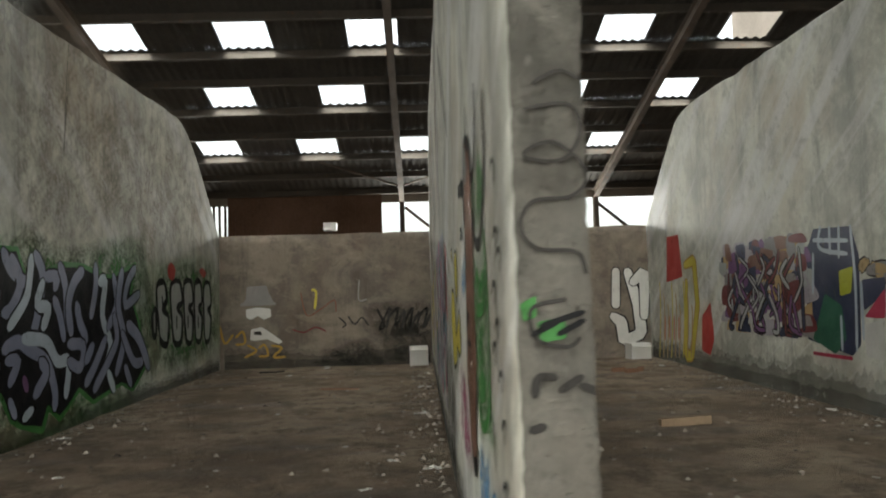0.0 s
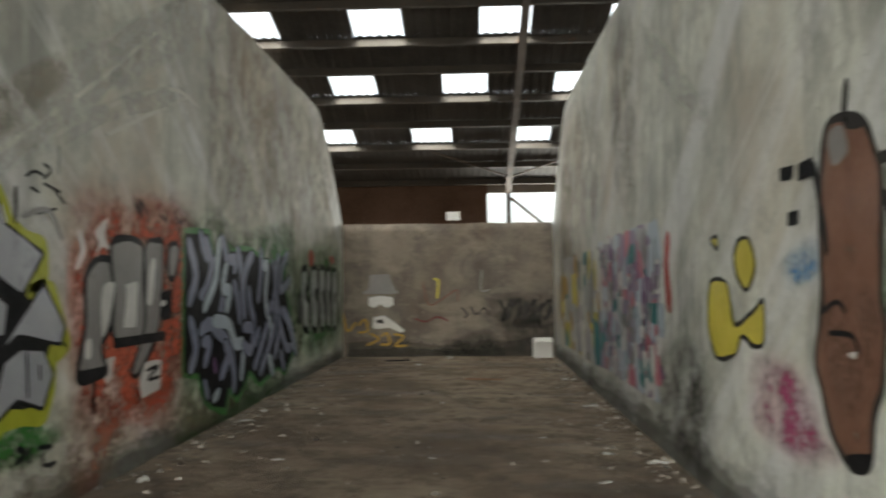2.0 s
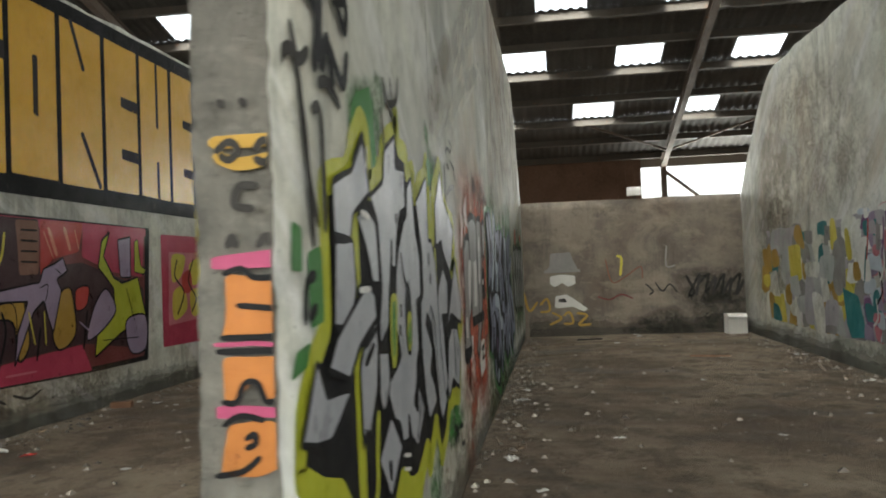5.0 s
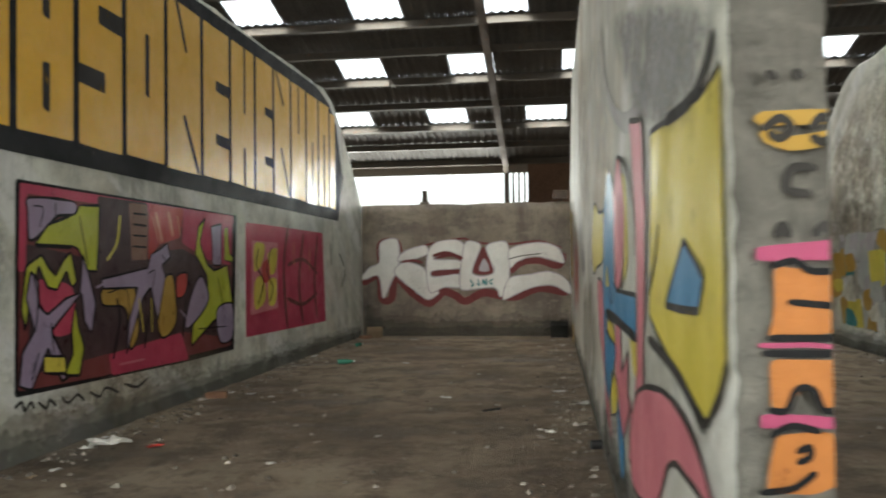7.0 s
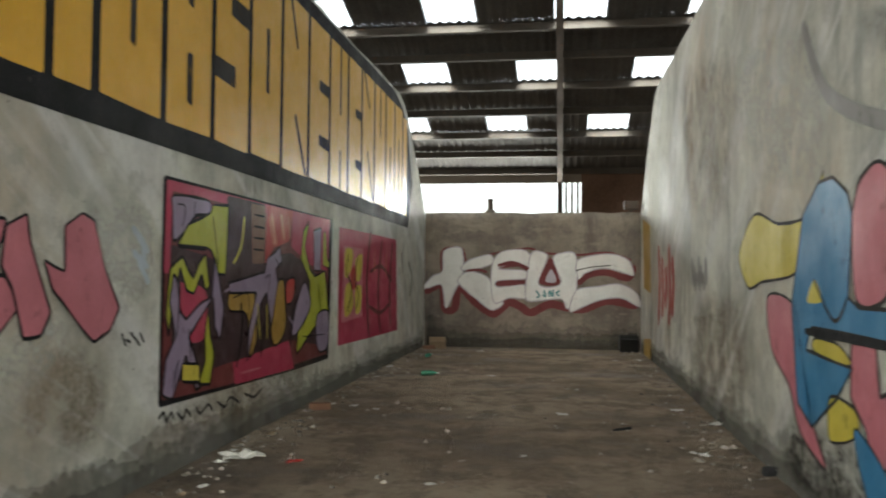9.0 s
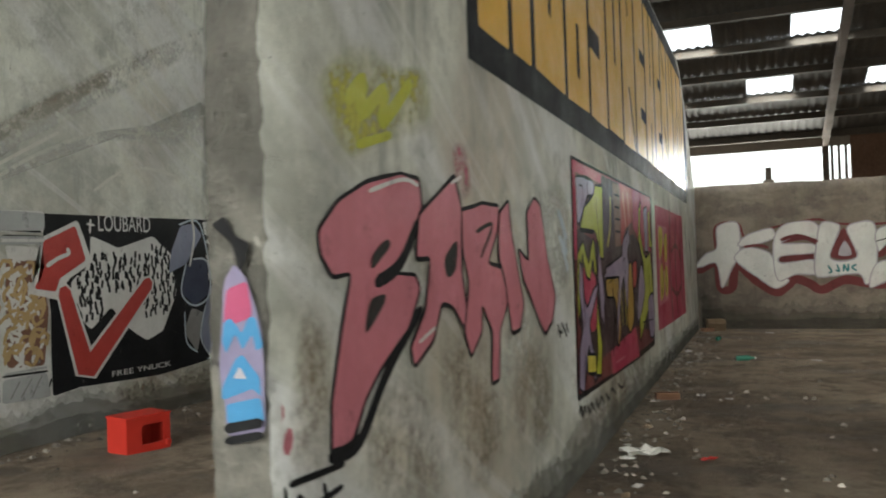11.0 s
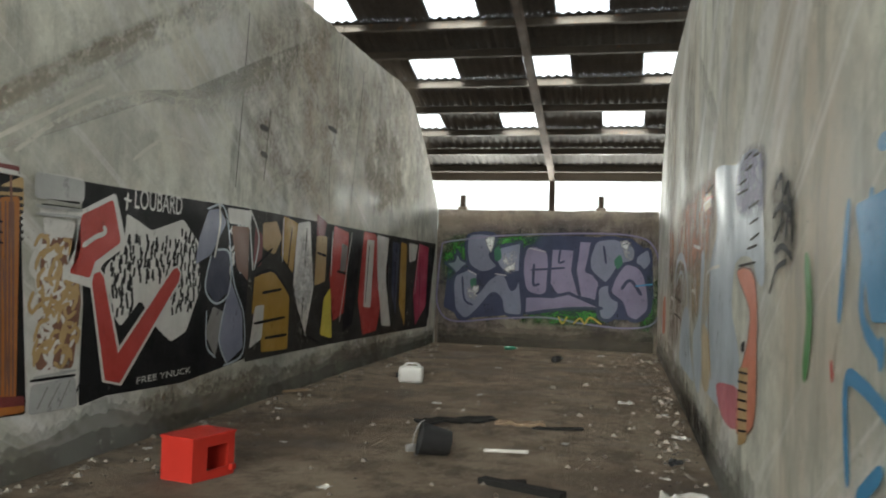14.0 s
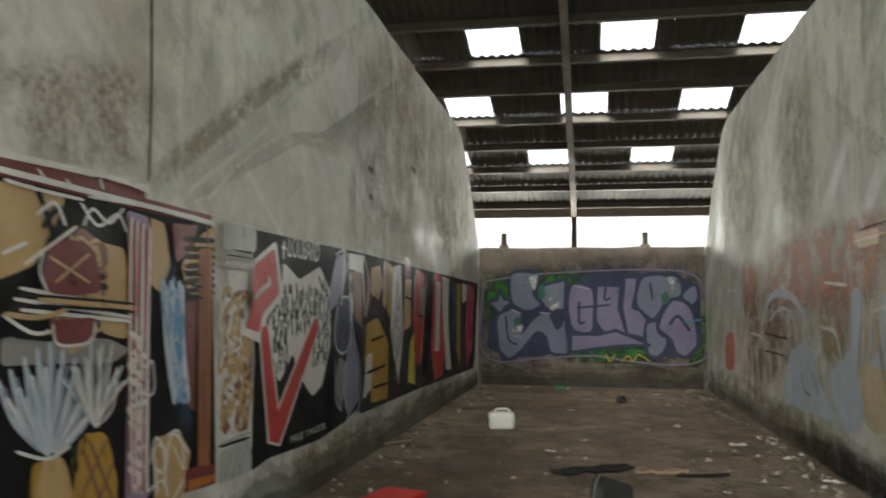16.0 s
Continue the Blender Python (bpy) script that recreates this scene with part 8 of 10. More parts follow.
stroke(p, "line", P3R, BLACK, 10, 0.012, ((-0.497, 1.425), (0.153, 1.4)))
stroke(p, "line", P3R, TAN, 10, 0.02, ((-0.496, 1.41), (0.154, 1.382)))
stroke(p, "line", P3R, BLACK, 10, 0.012, ((-0.494, 1.389), (0.156, 1.361)))
stroke(p, "line", P3R, TAN, 10, 0.02, ((-0.67, 1.355), (-0.491, 1.342), (-0.327, 1.372)))
stroke(p, "line", P3R, PALEBLUE, 10, 0.02, ((-0.406, 0.814), (-0.48, 0.963), (-0.593, 1.08)))
stroke(p, "line", P3R, PALEBLUE, 10, 0.02, ((-0.406, 0.814), (-0.465, 0.983), (-0.545, 1.148)))
stroke(p, "line", P3R, PALEBLUE, 10, 0.02, ((-0.406, 0.814), (-0.428, 1), (-0.479, 1.175)))
stroke(p, "line", P3R, PALEBLUE, 10, 0.02, ((-0.402, 0.814), (-0.404, 1.019), (-0.411, 1.214)))
stroke(p, "line", P3R, PALEBLUE, 10, 0.02, ((-0.396, 0.813), (-0.362, 0.992), (-0.342, 1.189)))
stroke(p, "line", P3R, PALEBLUE, 10, 0.02, ((-0.396, 0.813), (-0.314, 0.942), (-0.267, 1.117)))
stroke(p, "line", P3R, PALEBLUE, 10, 0.02, ((-0.406, 0.825), (-0.522, 0.907), (-0.601, 0.979)))
stroke(p, "line", P3R, WHITE, 10, 0.014, ((-0.577, 0.854), (-0.404, 0.799), (-0.271, 0.825)))
stroke(p, "line", P3R, WHITE, 10, 0.014, ((-0.108, 0.881), (-0.194, 1.019), (-0.246, 1.138)))
stroke(p, "line", P3R, WHITE, 10, 0.014, ((-0.108, 0.881), (-0.157, 1.039), (-0.166, 1.156)))
stroke(p, "line", P3R, WHITE, 10, 0.014, ((-0.1, 0.879), (-0.087, 1.032), (-0.11, 1.201)))
stroke(p, "line", P3R, WHITE, 10, 0.014, ((-0.1, 0.879), (-0.038, 1.027), (-0.01, 1.221)))
stroke(p, "line", P3R, WHITE, 10, 0.014, ((-0.1, 0.879), (0.017, 0.949), (0.039, 1.119)))
rounded(p, "fill", P3R, OCHRE, 9, ((-0.144, 0.846), (-0.025, 0.833), (0.064, 0.636), (0.048, 0.505), (-0.235, 0.572), (-0.21, 0.724)))
stroke(p, "line", P3R, BROWN, 10, 0.02, ((-0.143, 0.827), (0.036, 0.556)))
stroke(p, "line", P3R, BROWN, 10, 0.02, ((-0.177, 0.787), (-0.023, 0.522)))
stroke(p, "line", P3R, BROWN, 10, 0.02, ((-0.023, 0.809), (-0.183, 0.605)))
stroke(p, "line", P3R, BROWN, 10, 0.02, ((0.034, 0.702), (-0.084, 0.536)))
rounded(p, "fill", P3R, TAN, 9, ((-0.42, 0.796), (-0.302, 0.775), (-0.242, 0.574), (-0.465, 0.626)))
stroke(p, "line", P3R, PINK, 10, 0.012, ((0.155, 1.24), (0.218, 1.133), (0.184, 1.084), (0.254, 1.026)))
stroke(p, "line", P3R, WHITE, 10, 0.012, ((0.209, 1.134), (0.278, 1.103), (0.325, 1.127), (0.35, 0.991), (0.277, 0.972), (0.225, 1.029)))
stroke(p, "line", P3R, WHITE, 10, 0.012, ((0.149, 0.934), (0.203, 0.812), (0.235, 0.885), (0.175, 0.943)))
stroke(p, "line", P3R, WHITE, 10, 0.012, ((0.148, 1.138), (0.214, 1.05), (0.142, 1.036)))
stroke(p, "line", P3R, PINK, 10, 0.016, ((0.165, 1.761), (0.175, 1.343)))
stroke(p, "line", P3R, PINK, 10, 0.016, ((0.251, 1.771), (0.259, 1.237)))
stroke(p, "line", P3R, WHITE, 10, 0.01, ((0.203, 1.765), (0.22, 1.238)))
stroke(p, "line", P3R, PINK, 10, 0.012, ((0.182, 0.981), (0.203, 0.545)))
stroke(p, "line", P3R, PINK, 10, 0.012, ((0.261, 0.921), (0.279, 0.528)))
stroke(p, "line", P3R, WHITE, 10, 0.014, ((-0.268, 1.809), (-0.147, 1.728), (-0.008, 1.793), (0.063, 1.725)))
stroke(p, "line", P3R, WHITE, 10, 0.014, ((-0.243, 1.718), (-0.191, 1.795), (-0.068, 1.749), (0.034, 1.824)))
stroke(p, "line", P3R, WHITE, 10, 0.014, ((0.339, 0.647), (0.381, 0.76), (0.475, 0.677), (0.455, 0.585), (0.391, 0.611)))
stroke(p, "line", P3R, WHITE, 10, 0.014, ((0.496, 0.756), (0.606, 0.754), (0.665, 0.559), (0.555, 0.691)))
stroke(p, "line", P3R, WHITE, 10, 0.014, ((0.333, 0.517), (0.457, 0.544), (0.517, 0.45)))
misty(p, "mist", P3R, BLUEMIST, 9, ((0.369, 1.452), (0.495, 1.568), (0.612, 1.341), (0.614, 1.052), (0.719, 0.81), (0.601, 0.825), (0.528, 1.087)))
stroke(p, "line", P3R, PALEBLUE, 10, 0.012, ((0.497, 1.54), (0.507, 1.228), (0.601, 0.996)))
stroke(p, "line", P3R, PALEBLUE, 10, 0.012, ((0.423, 1.425), (0.526, 1.115)))
stroke(p, "line", P3R, BLACK, 10, 0.014, ((0.596, 1.573), (0.791, 1.559)))
stroke(p, "line", P3R, BLACK, 10, 0.014, ((0.6, 1.515), (0.796, 1.498)))
stroke(p, "line", P3R, BLACK, 10, 0.014, ((0.604, 1.457), (0.8, 1.437)))
stroke(p, "line", P3R, BROWN, 10, 0.02, ((0.837, 1.833), (0.884, 1.34)))
stroke(p, "line", P3R, BROWN, 10, 0.012, ((0.806, 1.34), (0.894, 0.606)))

p = piece("wall_joint", "cracked vertical joints with dark holes")
stroke(p, "crack", P3R, DARK, 0, 0.016, ((6.43, 4.55), (6.25, 3.79), (6.27, 3.23), (6.06, 2.64), (6.09, 2.06)))
stroke(p, "crack", P3R, DARK, 0, 0.016, ((3.8, 3.77), (3.73, 2.91), (3.65, 2.08)))
stroke(p, "crack", P3R, DARK, 0, 0.016, ((7.25, 4.09), (6.88, 2.22)))
stroke(p, "crack", P3R, DARK, 0, 0.016, ((4.34, 2.96), (4.24, 2.21)))
stroke(p, "hole", P3R, DARK, 1, 0.06, ((4.12, 2.74), (4.29, 2.74)))
stroke(p, "hole", P3R, DARK, 1, 0.06, ((4.16, 2.48), (4.29, 2.47)))
stroke(p, "hole", P3R, DARK, 1, 0.06, ((5.97, 3.08), (6.25, 3.07)))
stroke(p, "joint", P3R, DARK, 0, 0.02, ((0.22, 3.09), (0.26, 2.48), (0.27, 1.99)))
misty(p, "mist", P3R, CHALKMIST, 0, ((0.353, 2.06), (1.069, 2.52), (3.145, 3.719), (3.813, 4.062), (3.475, 3.681), (1.556, 2.567), (0.637, 2.02)))
misty(p, "mist", P3R, CHALKMIST, 0, ((0.763, 1.978), (1.565, 2.422), (2.153, 2.646), (3.199, 2.831), (4.911, 3.782), (5.291, 3.891), (3.364, 2.743), (2.271, 2.588), (1.403, 2.246)))
misty(p, "mist", P3R, DIRTMIST, 0, ((0.351, 2.088), (1.067, 2.553), (2.588, 3.434), (2.597, 3.302), (1.224, 2.489), (0.464, 2.022)))
misty(p, "mist", P3R, DIRTMIST, 0, ((3.838, 3.638), (6.31, 4.54), (6.429, 2.29), (4.118, 2.183)))
misty(p, "mist", P3R, DIRTMIST, 0, ((6.69, 3.919), (9.968, 4.541), (11.416, 2.542), (7.145, 2.281)))
misty(p, "mist", P3R, DIRTMIST, 0, ((7.498, 3.171), (8.872, 3.572), (9.462, 2.571), (7.971, 2.271)))
misty(p, "mist", P3R, DIRTMIST, 0, ((-0.736, 2.276), (0.172, 2.486), (0.228, 2.038), (-0.402, 1.948), (-0.716, 1.993)))
misty(p, "mist", P3R, DIRTMIST, 0, ((2.087, 0.329), (4.032, 0.387), (4.439, 0.172), (2.802, 0.028)))
misty(p, "mist", P3R, DIRTMIST, 0, ((5.358, 0.338), (9.018, 0.435), (9.568, 0.215), (5.919, 0.145)))

p = piece("wall_stains", "brown and grey dirt smears on bare concrete")
misty(p, "mist", P2L, DIRTMIST, 0, ((9.81, 4.091), (7.59, 3.991), (7.407, 2.347), (9.483, 2.367)))
misty(p, "mist", P2L, DIRTMIST, 0, ((6.046, 3.734), (4.898, 3.544), (4.82, 2.322), (5.928, 2.333)))
misty(p, "mist", P2L, DIRTMIST, 0, ((10.781, 0.491), (5.876, 0.403), (4.008, 0.247), (4.345, 0.02), (7.321, 0.02), (10.53, 0.143)))
misty(p, "mist", P2L, SOOT, 0, ((5.9, 0.164), (3.134, 0.274), (3.16, 0.02), (4.874, 0.02)))
misty(p, "mist", P2L, CHALKMIST, 0, ((4.346, 3.39), (2.913, 2.621), (2.928, 2.46), (4.044, 3.059)))

p = piece("wall_stains", "grey run-down dirt over pale concrete")
misty(p, "mist", P2R, DIRTMIST, 0, ((-0.613, 1.115), (-0.152, 1.028), (0.061, 0.568), (-0.357, 0.452), (-0.616, 0.746)))
misty(p, "mist", P2R, DIRTMIST, 0, ((0.315, 0.929), (0.909, 0.868), (0.895, 0.406), (0.305, 0.463)))
misty(p, "mist", P2R, DIRTMIST, 0, ((-1.603, 1.255), (-1.471, 1.179), (-1.515, 0.841), (-1.681, 0.875)))
misty(p, "mist", P2R, DIRTMIST, 0, ((-1.218, 0.969), (-0.806, 0.954), (-0.696, 0.581), (-1.161, 0.632)))
misty(p, "mist", P2R, DIRTMIST, 0, ((1.672, 0.408), (4.813, 0.473), (4.793, 0.238), (1.894, 0.133)))
misty(p, "mist", P2R, CHALKMIST, 0, ((0.068, 0.953), (0.32, 1.164), (0.596, 1.025), (0.183, 0.714)))
misty(p, "mist", P2R, CHALKMIST, 0, ((0.767, 1.665), (1.403, 1.778), (1.491, 1.333), (1.003, 1.131)))

p = piece("wall_stains", "grey and brown streaks on the bare wall")
misty(p, "mist", P1L, DIRTMIST, 0, ((6.629, 3.752), (3.855, 3.291), (3.961, 2.087), (6.081, 2.164)))
misty(p, "mist", P1L, DIRTMIST, 0, ((6.215, 0.967), (3.646, 1.172), (3.357, 0.332), (5.643, 0.234)))
misty(p, "mist", P1L, SOOT, 0, ((2.22, 0.428), (0.946, 0.521), (0.354, 0.298), (0.703, 0.113), (2.016, 0.086)))
misty(p, "mist", P1L, SOOT, 0, ((0.459, 0.322), (-0.265, 0.584), (-0.752, 0.557), (0.068, 0.26)))
misty(p, "mist", P1L, CHALKMIST, 0, ((3.479, 3.19), (1.641, 2.839), (1.504, 1.98), (3.204, 2.288)))

p = piece("wall_scuffs", "pale curved scrape marks on the concrete")
stroke(p, "scuff", P3R, SCUFF, 0, 0.03, ((0.89, 1.99), (1.37, 2.31), (2.17, 2.64), (3.14, 2.73)))
stroke(p, "scuff", P3R, SCUFF, 0, 0.03, ((3.14, 2.75), (3.97, 3.22), (4.85, 3.69)))
stroke(p, "scuff", P3R, SCUFF, 0, 0.03, ((0.66, 2), (1.04, 2.21), (1.68, 2.57)))
stroke(p, "scuff", P3R, SCUFF, 0, 0.03, ((2.06, 2.11), (2.55, 2.36), (3.21, 2.32)))
stroke(p, "scuff", P3R, SCUFF, 0, 0.03, ((4.39, 2.11), (5.2, 2.42), (5.77, 2.74)))

p = piece("graffiti_piece", "lilac-grey bubble letters with dark outline and green fill")
misty(p, "mist", BK, NAVYMIST, 0, ((-8.634, 1.773), (-8.093, 2.131), (-6.399, 2.3), (-4.971, 2.255), (-4.518, 1.893), (-4.416, 0.92), (-4.66, 0.407), (-7.032, 0.493), (-8.088, 0.335), (-8.671, 0.622)))
shape(p, "fill", BK, NAVY, 0.2, ((-8.416, 1.72), (-8.092, 1.99), (-6.4, 2.13), (-4.973, 2.099), (-4.599, 1.789), (-4.554, 0.918), (-4.716, 0.589), (-7.031, 0.619), (-8.089, 0.494), (-8.498, 0.7)))
misty(p, "mist", BK, GREENMIST, 0.6, ((-8.526, 1.936), (-8.092, 2.044), (-8.037, 1.454), (-8.468, 1.289)))
misty(p, "mist", BK, GREENMIST, 0.6, ((-7.556, 2.045), (-6.712, 2.152), (-6.923, 1.833), (-7.45, 1.724)))
misty(p, "mist", BK, GREENMIST, 0.6, ((-7.031, 0.671), (-5.492, 0.749), (-5.596, 0.49), (-6.928, 0.464)))
misty(p, "mist", BK, GREENMIST, 0.6, ((-4.785, 1.325), (-4.468, 1.328), (-4.599, 0.51), (-4.846, 0.505)))
form(p, "letter", BK, DUSTYBLUE, NAVY, 2, 0.06, ((-8.039, 2.098), (-7.503, 2.098), (-7.61, 1.724), (-7.45, 1.511), (-7.769, 1.381), (-8.037, 1.561)), True)
form(p, "letter", BK, DUSTYBLUE, NAVY, 2, 0.06, ((-7.45, 1.885), (-7.006, 1.992), (-7.029, 1.409), (-7.397, 1.437), (-7.556, 1.671)), False)
form(p, "letter", BK, DUSTYBLUE, NAVY, 2, 0.04, ((-8.502, 1.558), (-8.307, 1.591), (-8.254, 1.807), (-8.178, 1.614), (-8.037, 1.561), (-8.166, 1.453), (-8.22, 1.313), (-8.35, 1.441)), False)
form(p, "letter", BK, DUSTYBLUE, NAVY, 2, 0.07, ((-8.306, 1.291), (-8.037, 1.454), (-7.823, 1.349), (-7.876, 0.975), (-7.61, 1.297), (-7.345, 1.406), (-7.166, 1.09), (-7.029, 1.303), (-6.969, 0.62), (-7.293, 0.614), (-7.398, 0.876), (-7.557, 0.98), (-7.822, 0.658), (-8.089, 0.473), (-8.272, 0.65), (-8.327, 0.969)), True)
form(p, "letter", BK, DUSTYLILAC, NAVY, 2, 0.065, ((-6.997, 1.515), (-6.922, 1.886), (-6.661, 1.908), (-6.485, 1.729), (-6.489, 1.099), (-6.666, 0.971), (-6.925, 1.093)), True)
form(p, "letter", BK, DUSTYLILAC, NAVY, 2, 0.06, ((-6.453, 1.887), (-5.989, 1.889), (-6.044, 1.469), (-5.895, 0.981), (-6.304, 0.976), (-6.488, 1.203)), False)
form(p, "letter", BK, DUSTYLILAC, NAVY, 2, 0.06, ((-5.936, 2.046), (-5.681, 2.046), (-5.788, 1.471), (-5.536, 1.369), (-5.541, 0.883), (-5.895, 0.981), (-5.993, 1.47)), False)
form(p, "letter", BK, DUSTYBLUE, NAVY, 2, 0.06, ((-5.63, 2.026), (-5.275, 2.099), (-4.925, 1.943), (-4.929, 1.685), (-5.181, 1.58), (-5.385, 1.267), (-5.536, 1.297), (-5.736, 1.576)), True)
form(p, "letter", BK, DUSTYBLUE, NAVY, 2, 0.05, ((-4.898, 1.736), (-4.677, 1.913), (-4.621, 1.635), (-4.832, 1.458)), True)
form(p, "letter", BK, DUSTYLILAC, NAVY, 3, 0.07, ((-5.304, 1.32), (-5.08, 1.632), (-4.782, 1.531), (-4.659, 1.121), (-4.634, 0.794), (-4.845, 0.586), (-5.043, 0.654), (-5.139, 0.909), (-5.338, 1.061)), True)
form(p, "letter", BK, DUSTYBLUE, NAVY, 2, 0.06, ((-5.558, 1.162), (-5.285, 1.217), (-5.17, 0.806), (-5.343, 0.577), (-5.543, 0.645)), True)
form(p, "letter", BK, DUSTYLILAC, NAVY, 3, 0.05, ((-6.926, 0.967), (-6.407, 0.974), (-6.098, 1.051), (-5.472, 0.781), (-6.101, 0.77), (-6.927, 0.631)), False)
rounded(p, "fill", BK, DARKGREEN, 4, ((-5.28, 1.683), (-5.178, 1.787), (-5.13, 1.632), (-5.231, 1.527)))
rounded(p, "fill", BK, DARKGREEN, 4, ((-7.983, 1.24), (-7.876, 1.273), (-7.876, 1.103), (-7.961, 1.081)))
rounded(p, "fill", BK, DARKGREEN, 4, ((-7.535, 1.831), (-7.429, 1.885), (-7.397, 1.671), (-7.503, 1.618)))
stroke(p, "line", BK, NAVY, 4, 0.05, ((-6.767, 1.569), (-6.768, 1.2), (-6.664, 1.201)))
stroke(p, "line", BK, NAVY, 4, 0.04, ((-6.277, 1.856), (-6.3, 1.625), (-6.196, 1.646)))
stroke(p, "line", BK, NAVY, 4, 0.04, ((-6.819, 1.463), (-6.197, 1.52)))
stroke(p, "line", BK, NAVY, 4, 0.06, ((-5.136, 1.167), (-4.984, 1.323), (-4.788, 1.068)))
stroke(p, "line", BK, NAVY, 4, 0.04, ((-8.144, 1.292), (-8.09, 0.866), (-7.929, 0.762)))
stroke(p, "line", BK, NAVY, 4, 0.04, ((-5.479, 1.942), (-5.432, 1.63)))
misty(p, "mist", BK, WHITEMIST, 4, ((-7.344, 1.725), (-7.133, 1.779), (-7.134, 1.461), (-7.323, 1.427)))
misty(p, "mist", BK, WHITEMIST, 4, ((-5.175, 2.047), (-4.975, 1.995), (-4.928, 1.736), (-5.078, 1.736)))
misty(p, "mist", BK, WHITEMIST, 4, ((-8.036, 1.08), (-7.823, 1.136), (-7.854, 0.869), (-8.004, 0.867)))
misty(p, "mist", BK, WHITEMIST, 4, ((-7.716, 2.045), (-7.535, 2.066), (-7.61, 1.777)))
stroke(p, "line", BK, LILACGREY, 4, 0.02, ((-8.037, 1.422), (-7.855, 1.338)))
stroke(p, "line", BK, LILACGREY, 4, 0.02, ((-7.503, 1.373), (-7.292, 1.343)))
stroke(p, "line", BK, LILACGREY, 4, 0.02, ((-6.87, 1.876), (-6.557, 1.813)))
stroke(p, "line", BK, BLUE, 4, 0.03, ((-4.886, 1.221), (-4.588, 1.265)))
stroke(p, "line", BK, DUSTYLILAC, 1, 0.03, ((-8.558, 1.936), (-8.631, 1.18), (-8.607, 0.698), (-8.303, 0.437), (-7.451, 0.517), (-6.513, 0.576), (-5.798, 0.486), (-4.996, 0.441), (-4.499, 0.613), (-4.429, 1.328), (-4.577, 1.944), (-4.973, 2.151), (-5.987, 2.172), (-7.45, 2.098), (-8.308, 1.99), (-8.558, 1.936)))
stroke(p, "line", BK, OCHRE, 3, 0.03, ((-6.286, 0.601), (-6.205, 0.478), (-6.122, 0.604)))
stroke(p, "line", BK, OCHRE, 3, 0.03, ((-6.001, 0.482), (-5.878, 0.588), (-5.798, 0.486), (-5.695, 0.612), (-5.495, 0.492)))

p = piece("wall_mural", "pale blue and coral abstract mural")
rounded(p, "fill", P2L, PALEBLUE, 1, ((2.848, 2.142), (1.786, 2.034), (1.436, 2.048), (0.959, 1.974), (0.818, 1.651), (0.763, 1.352), (0.964, 1.352), (1.179, 1.47), (1.712, 1.452), (1.858, 1.18), (1.526, 0.937), (1.557, 0.552), (2.326, 0.511), (3.397, 0.535), (3.89, 0.722), (3.174, 1.134), (3.102, 1.481), (2.705, 1.715)))
form(p, "letter", P2L, CORAL, BROWN, 2, 0.012, ((1.658, 1.395), (1.183, 1.411), (0.968, 1.296), (0.933, 0.991), (0.993, 0.644), (1.56, 0.513), (1.482, 0.815), (1.243, 1.022), (1.181, 1.204)), True)
rounded(p, "fill", P2L, PINK, 1.6, ((2.547, 0.65), (1.519, 0.748), (1.537, 0.53), (2.211, 0.485)))
shape(p, "fill", P2L, TAN, 3, ((1.509, 0.875), (1.176, 0.91), (1.187, 0.529), (1.49, 0.448)))
stroke(p, "line", P2L, BLACK, 4, 0.012, ((1.511, 0.85), (1.179, 0.875)))
stroke(p, "line", P2L, BLACK, 4, 0.012, ((1.515, 0.799), (1.183, 0.827)))
stroke(p, "line", P2L, BLACK, 4, 0.012, ((1.519, 0.748), (1.186, 0.78)))
stroke(p, "line", P2L, BLACK, 4, 0.012, ((1.524, 0.697), (1.181, 0.734)))
stroke(p, "line", P2L, BLACK, 4, 0.012, ((1.506, 0.649), (1.184, 0.687)))
stroke(p, "line", P2L, BLACK, 4, 0.012, ((1.5, 0.593), (1.179, 0.635)))
stroke(p, "line", P2L, BLACK, 4, 0.012, ((1.494, 0.532), (1.183, 0.582)))
rounded(p, "fill", P2L, BLACK, 4, ((1.413, 1.015), (1.29, 1.034), (1.314, 0.98), (1.417, 0.972)))
misty(p, "mist", P2L, LILACMIST, 2, ((1.731, 1.958), (1.413, 2.06), (0.858, 1.972), (0.88, 1.683), (1.687, 1.751)))
stroke(p, "line", P2L, DARK, 3, 0.014, ((1.417, 2.013), (1.183, 2.015)))
stroke(p, "line", P2L, DARK, 3, 0.014, ((1.39, 1.946), (1.141, 1.943)))
stroke(p, "line", P2L, DARK, 3, 0.014, ((1.138, 1.987), (0.959, 1.974)))
stroke(p, "line", P2L, DARK, 3, 0.014, ((1.616, 1.894), (1.342, 1.893)))
stroke(p, "line", P2L, DARK, 3, 0.014, ((1.68, 1.844), (1.296, 1.835)))
stroke(p, "line", P2L, DARK, 3, 0.014, ((1.255, 1.73), (0.934, 1.739)))
stroke(p, "line", P2L, DARK, 3, 0.014, ((1.213, 1.645), (0.941, 1.655)))
stroke(p, "line", P2L, DARK, 3, 0.014, ((1.172, 1.559), (0.905, 1.58)))
stroke(p, "line", P2L, DARK, 3, 0.014, ((1.271, 1.518), (0.951, 1.526)))
stroke(p, "line", P2L, DARK, 3, 0.014, ((1.597, 1.433), (1, 1.443)))
stroke(p, "line", P2L, WHITE, 3, 0.025, ((3.316, 1.396), (3.008, 1.436), (2.476, 1.448)))
stroke(p, "line", P2L, TAN, 2, 0.05, ((3.211, 1.395), (3.11, 0.964), (2.891, 0.648)))
stroke(p, "line", P2L, DARK, 2, 0.012, ((3.134, 1.135), (3.11, 0.964)))
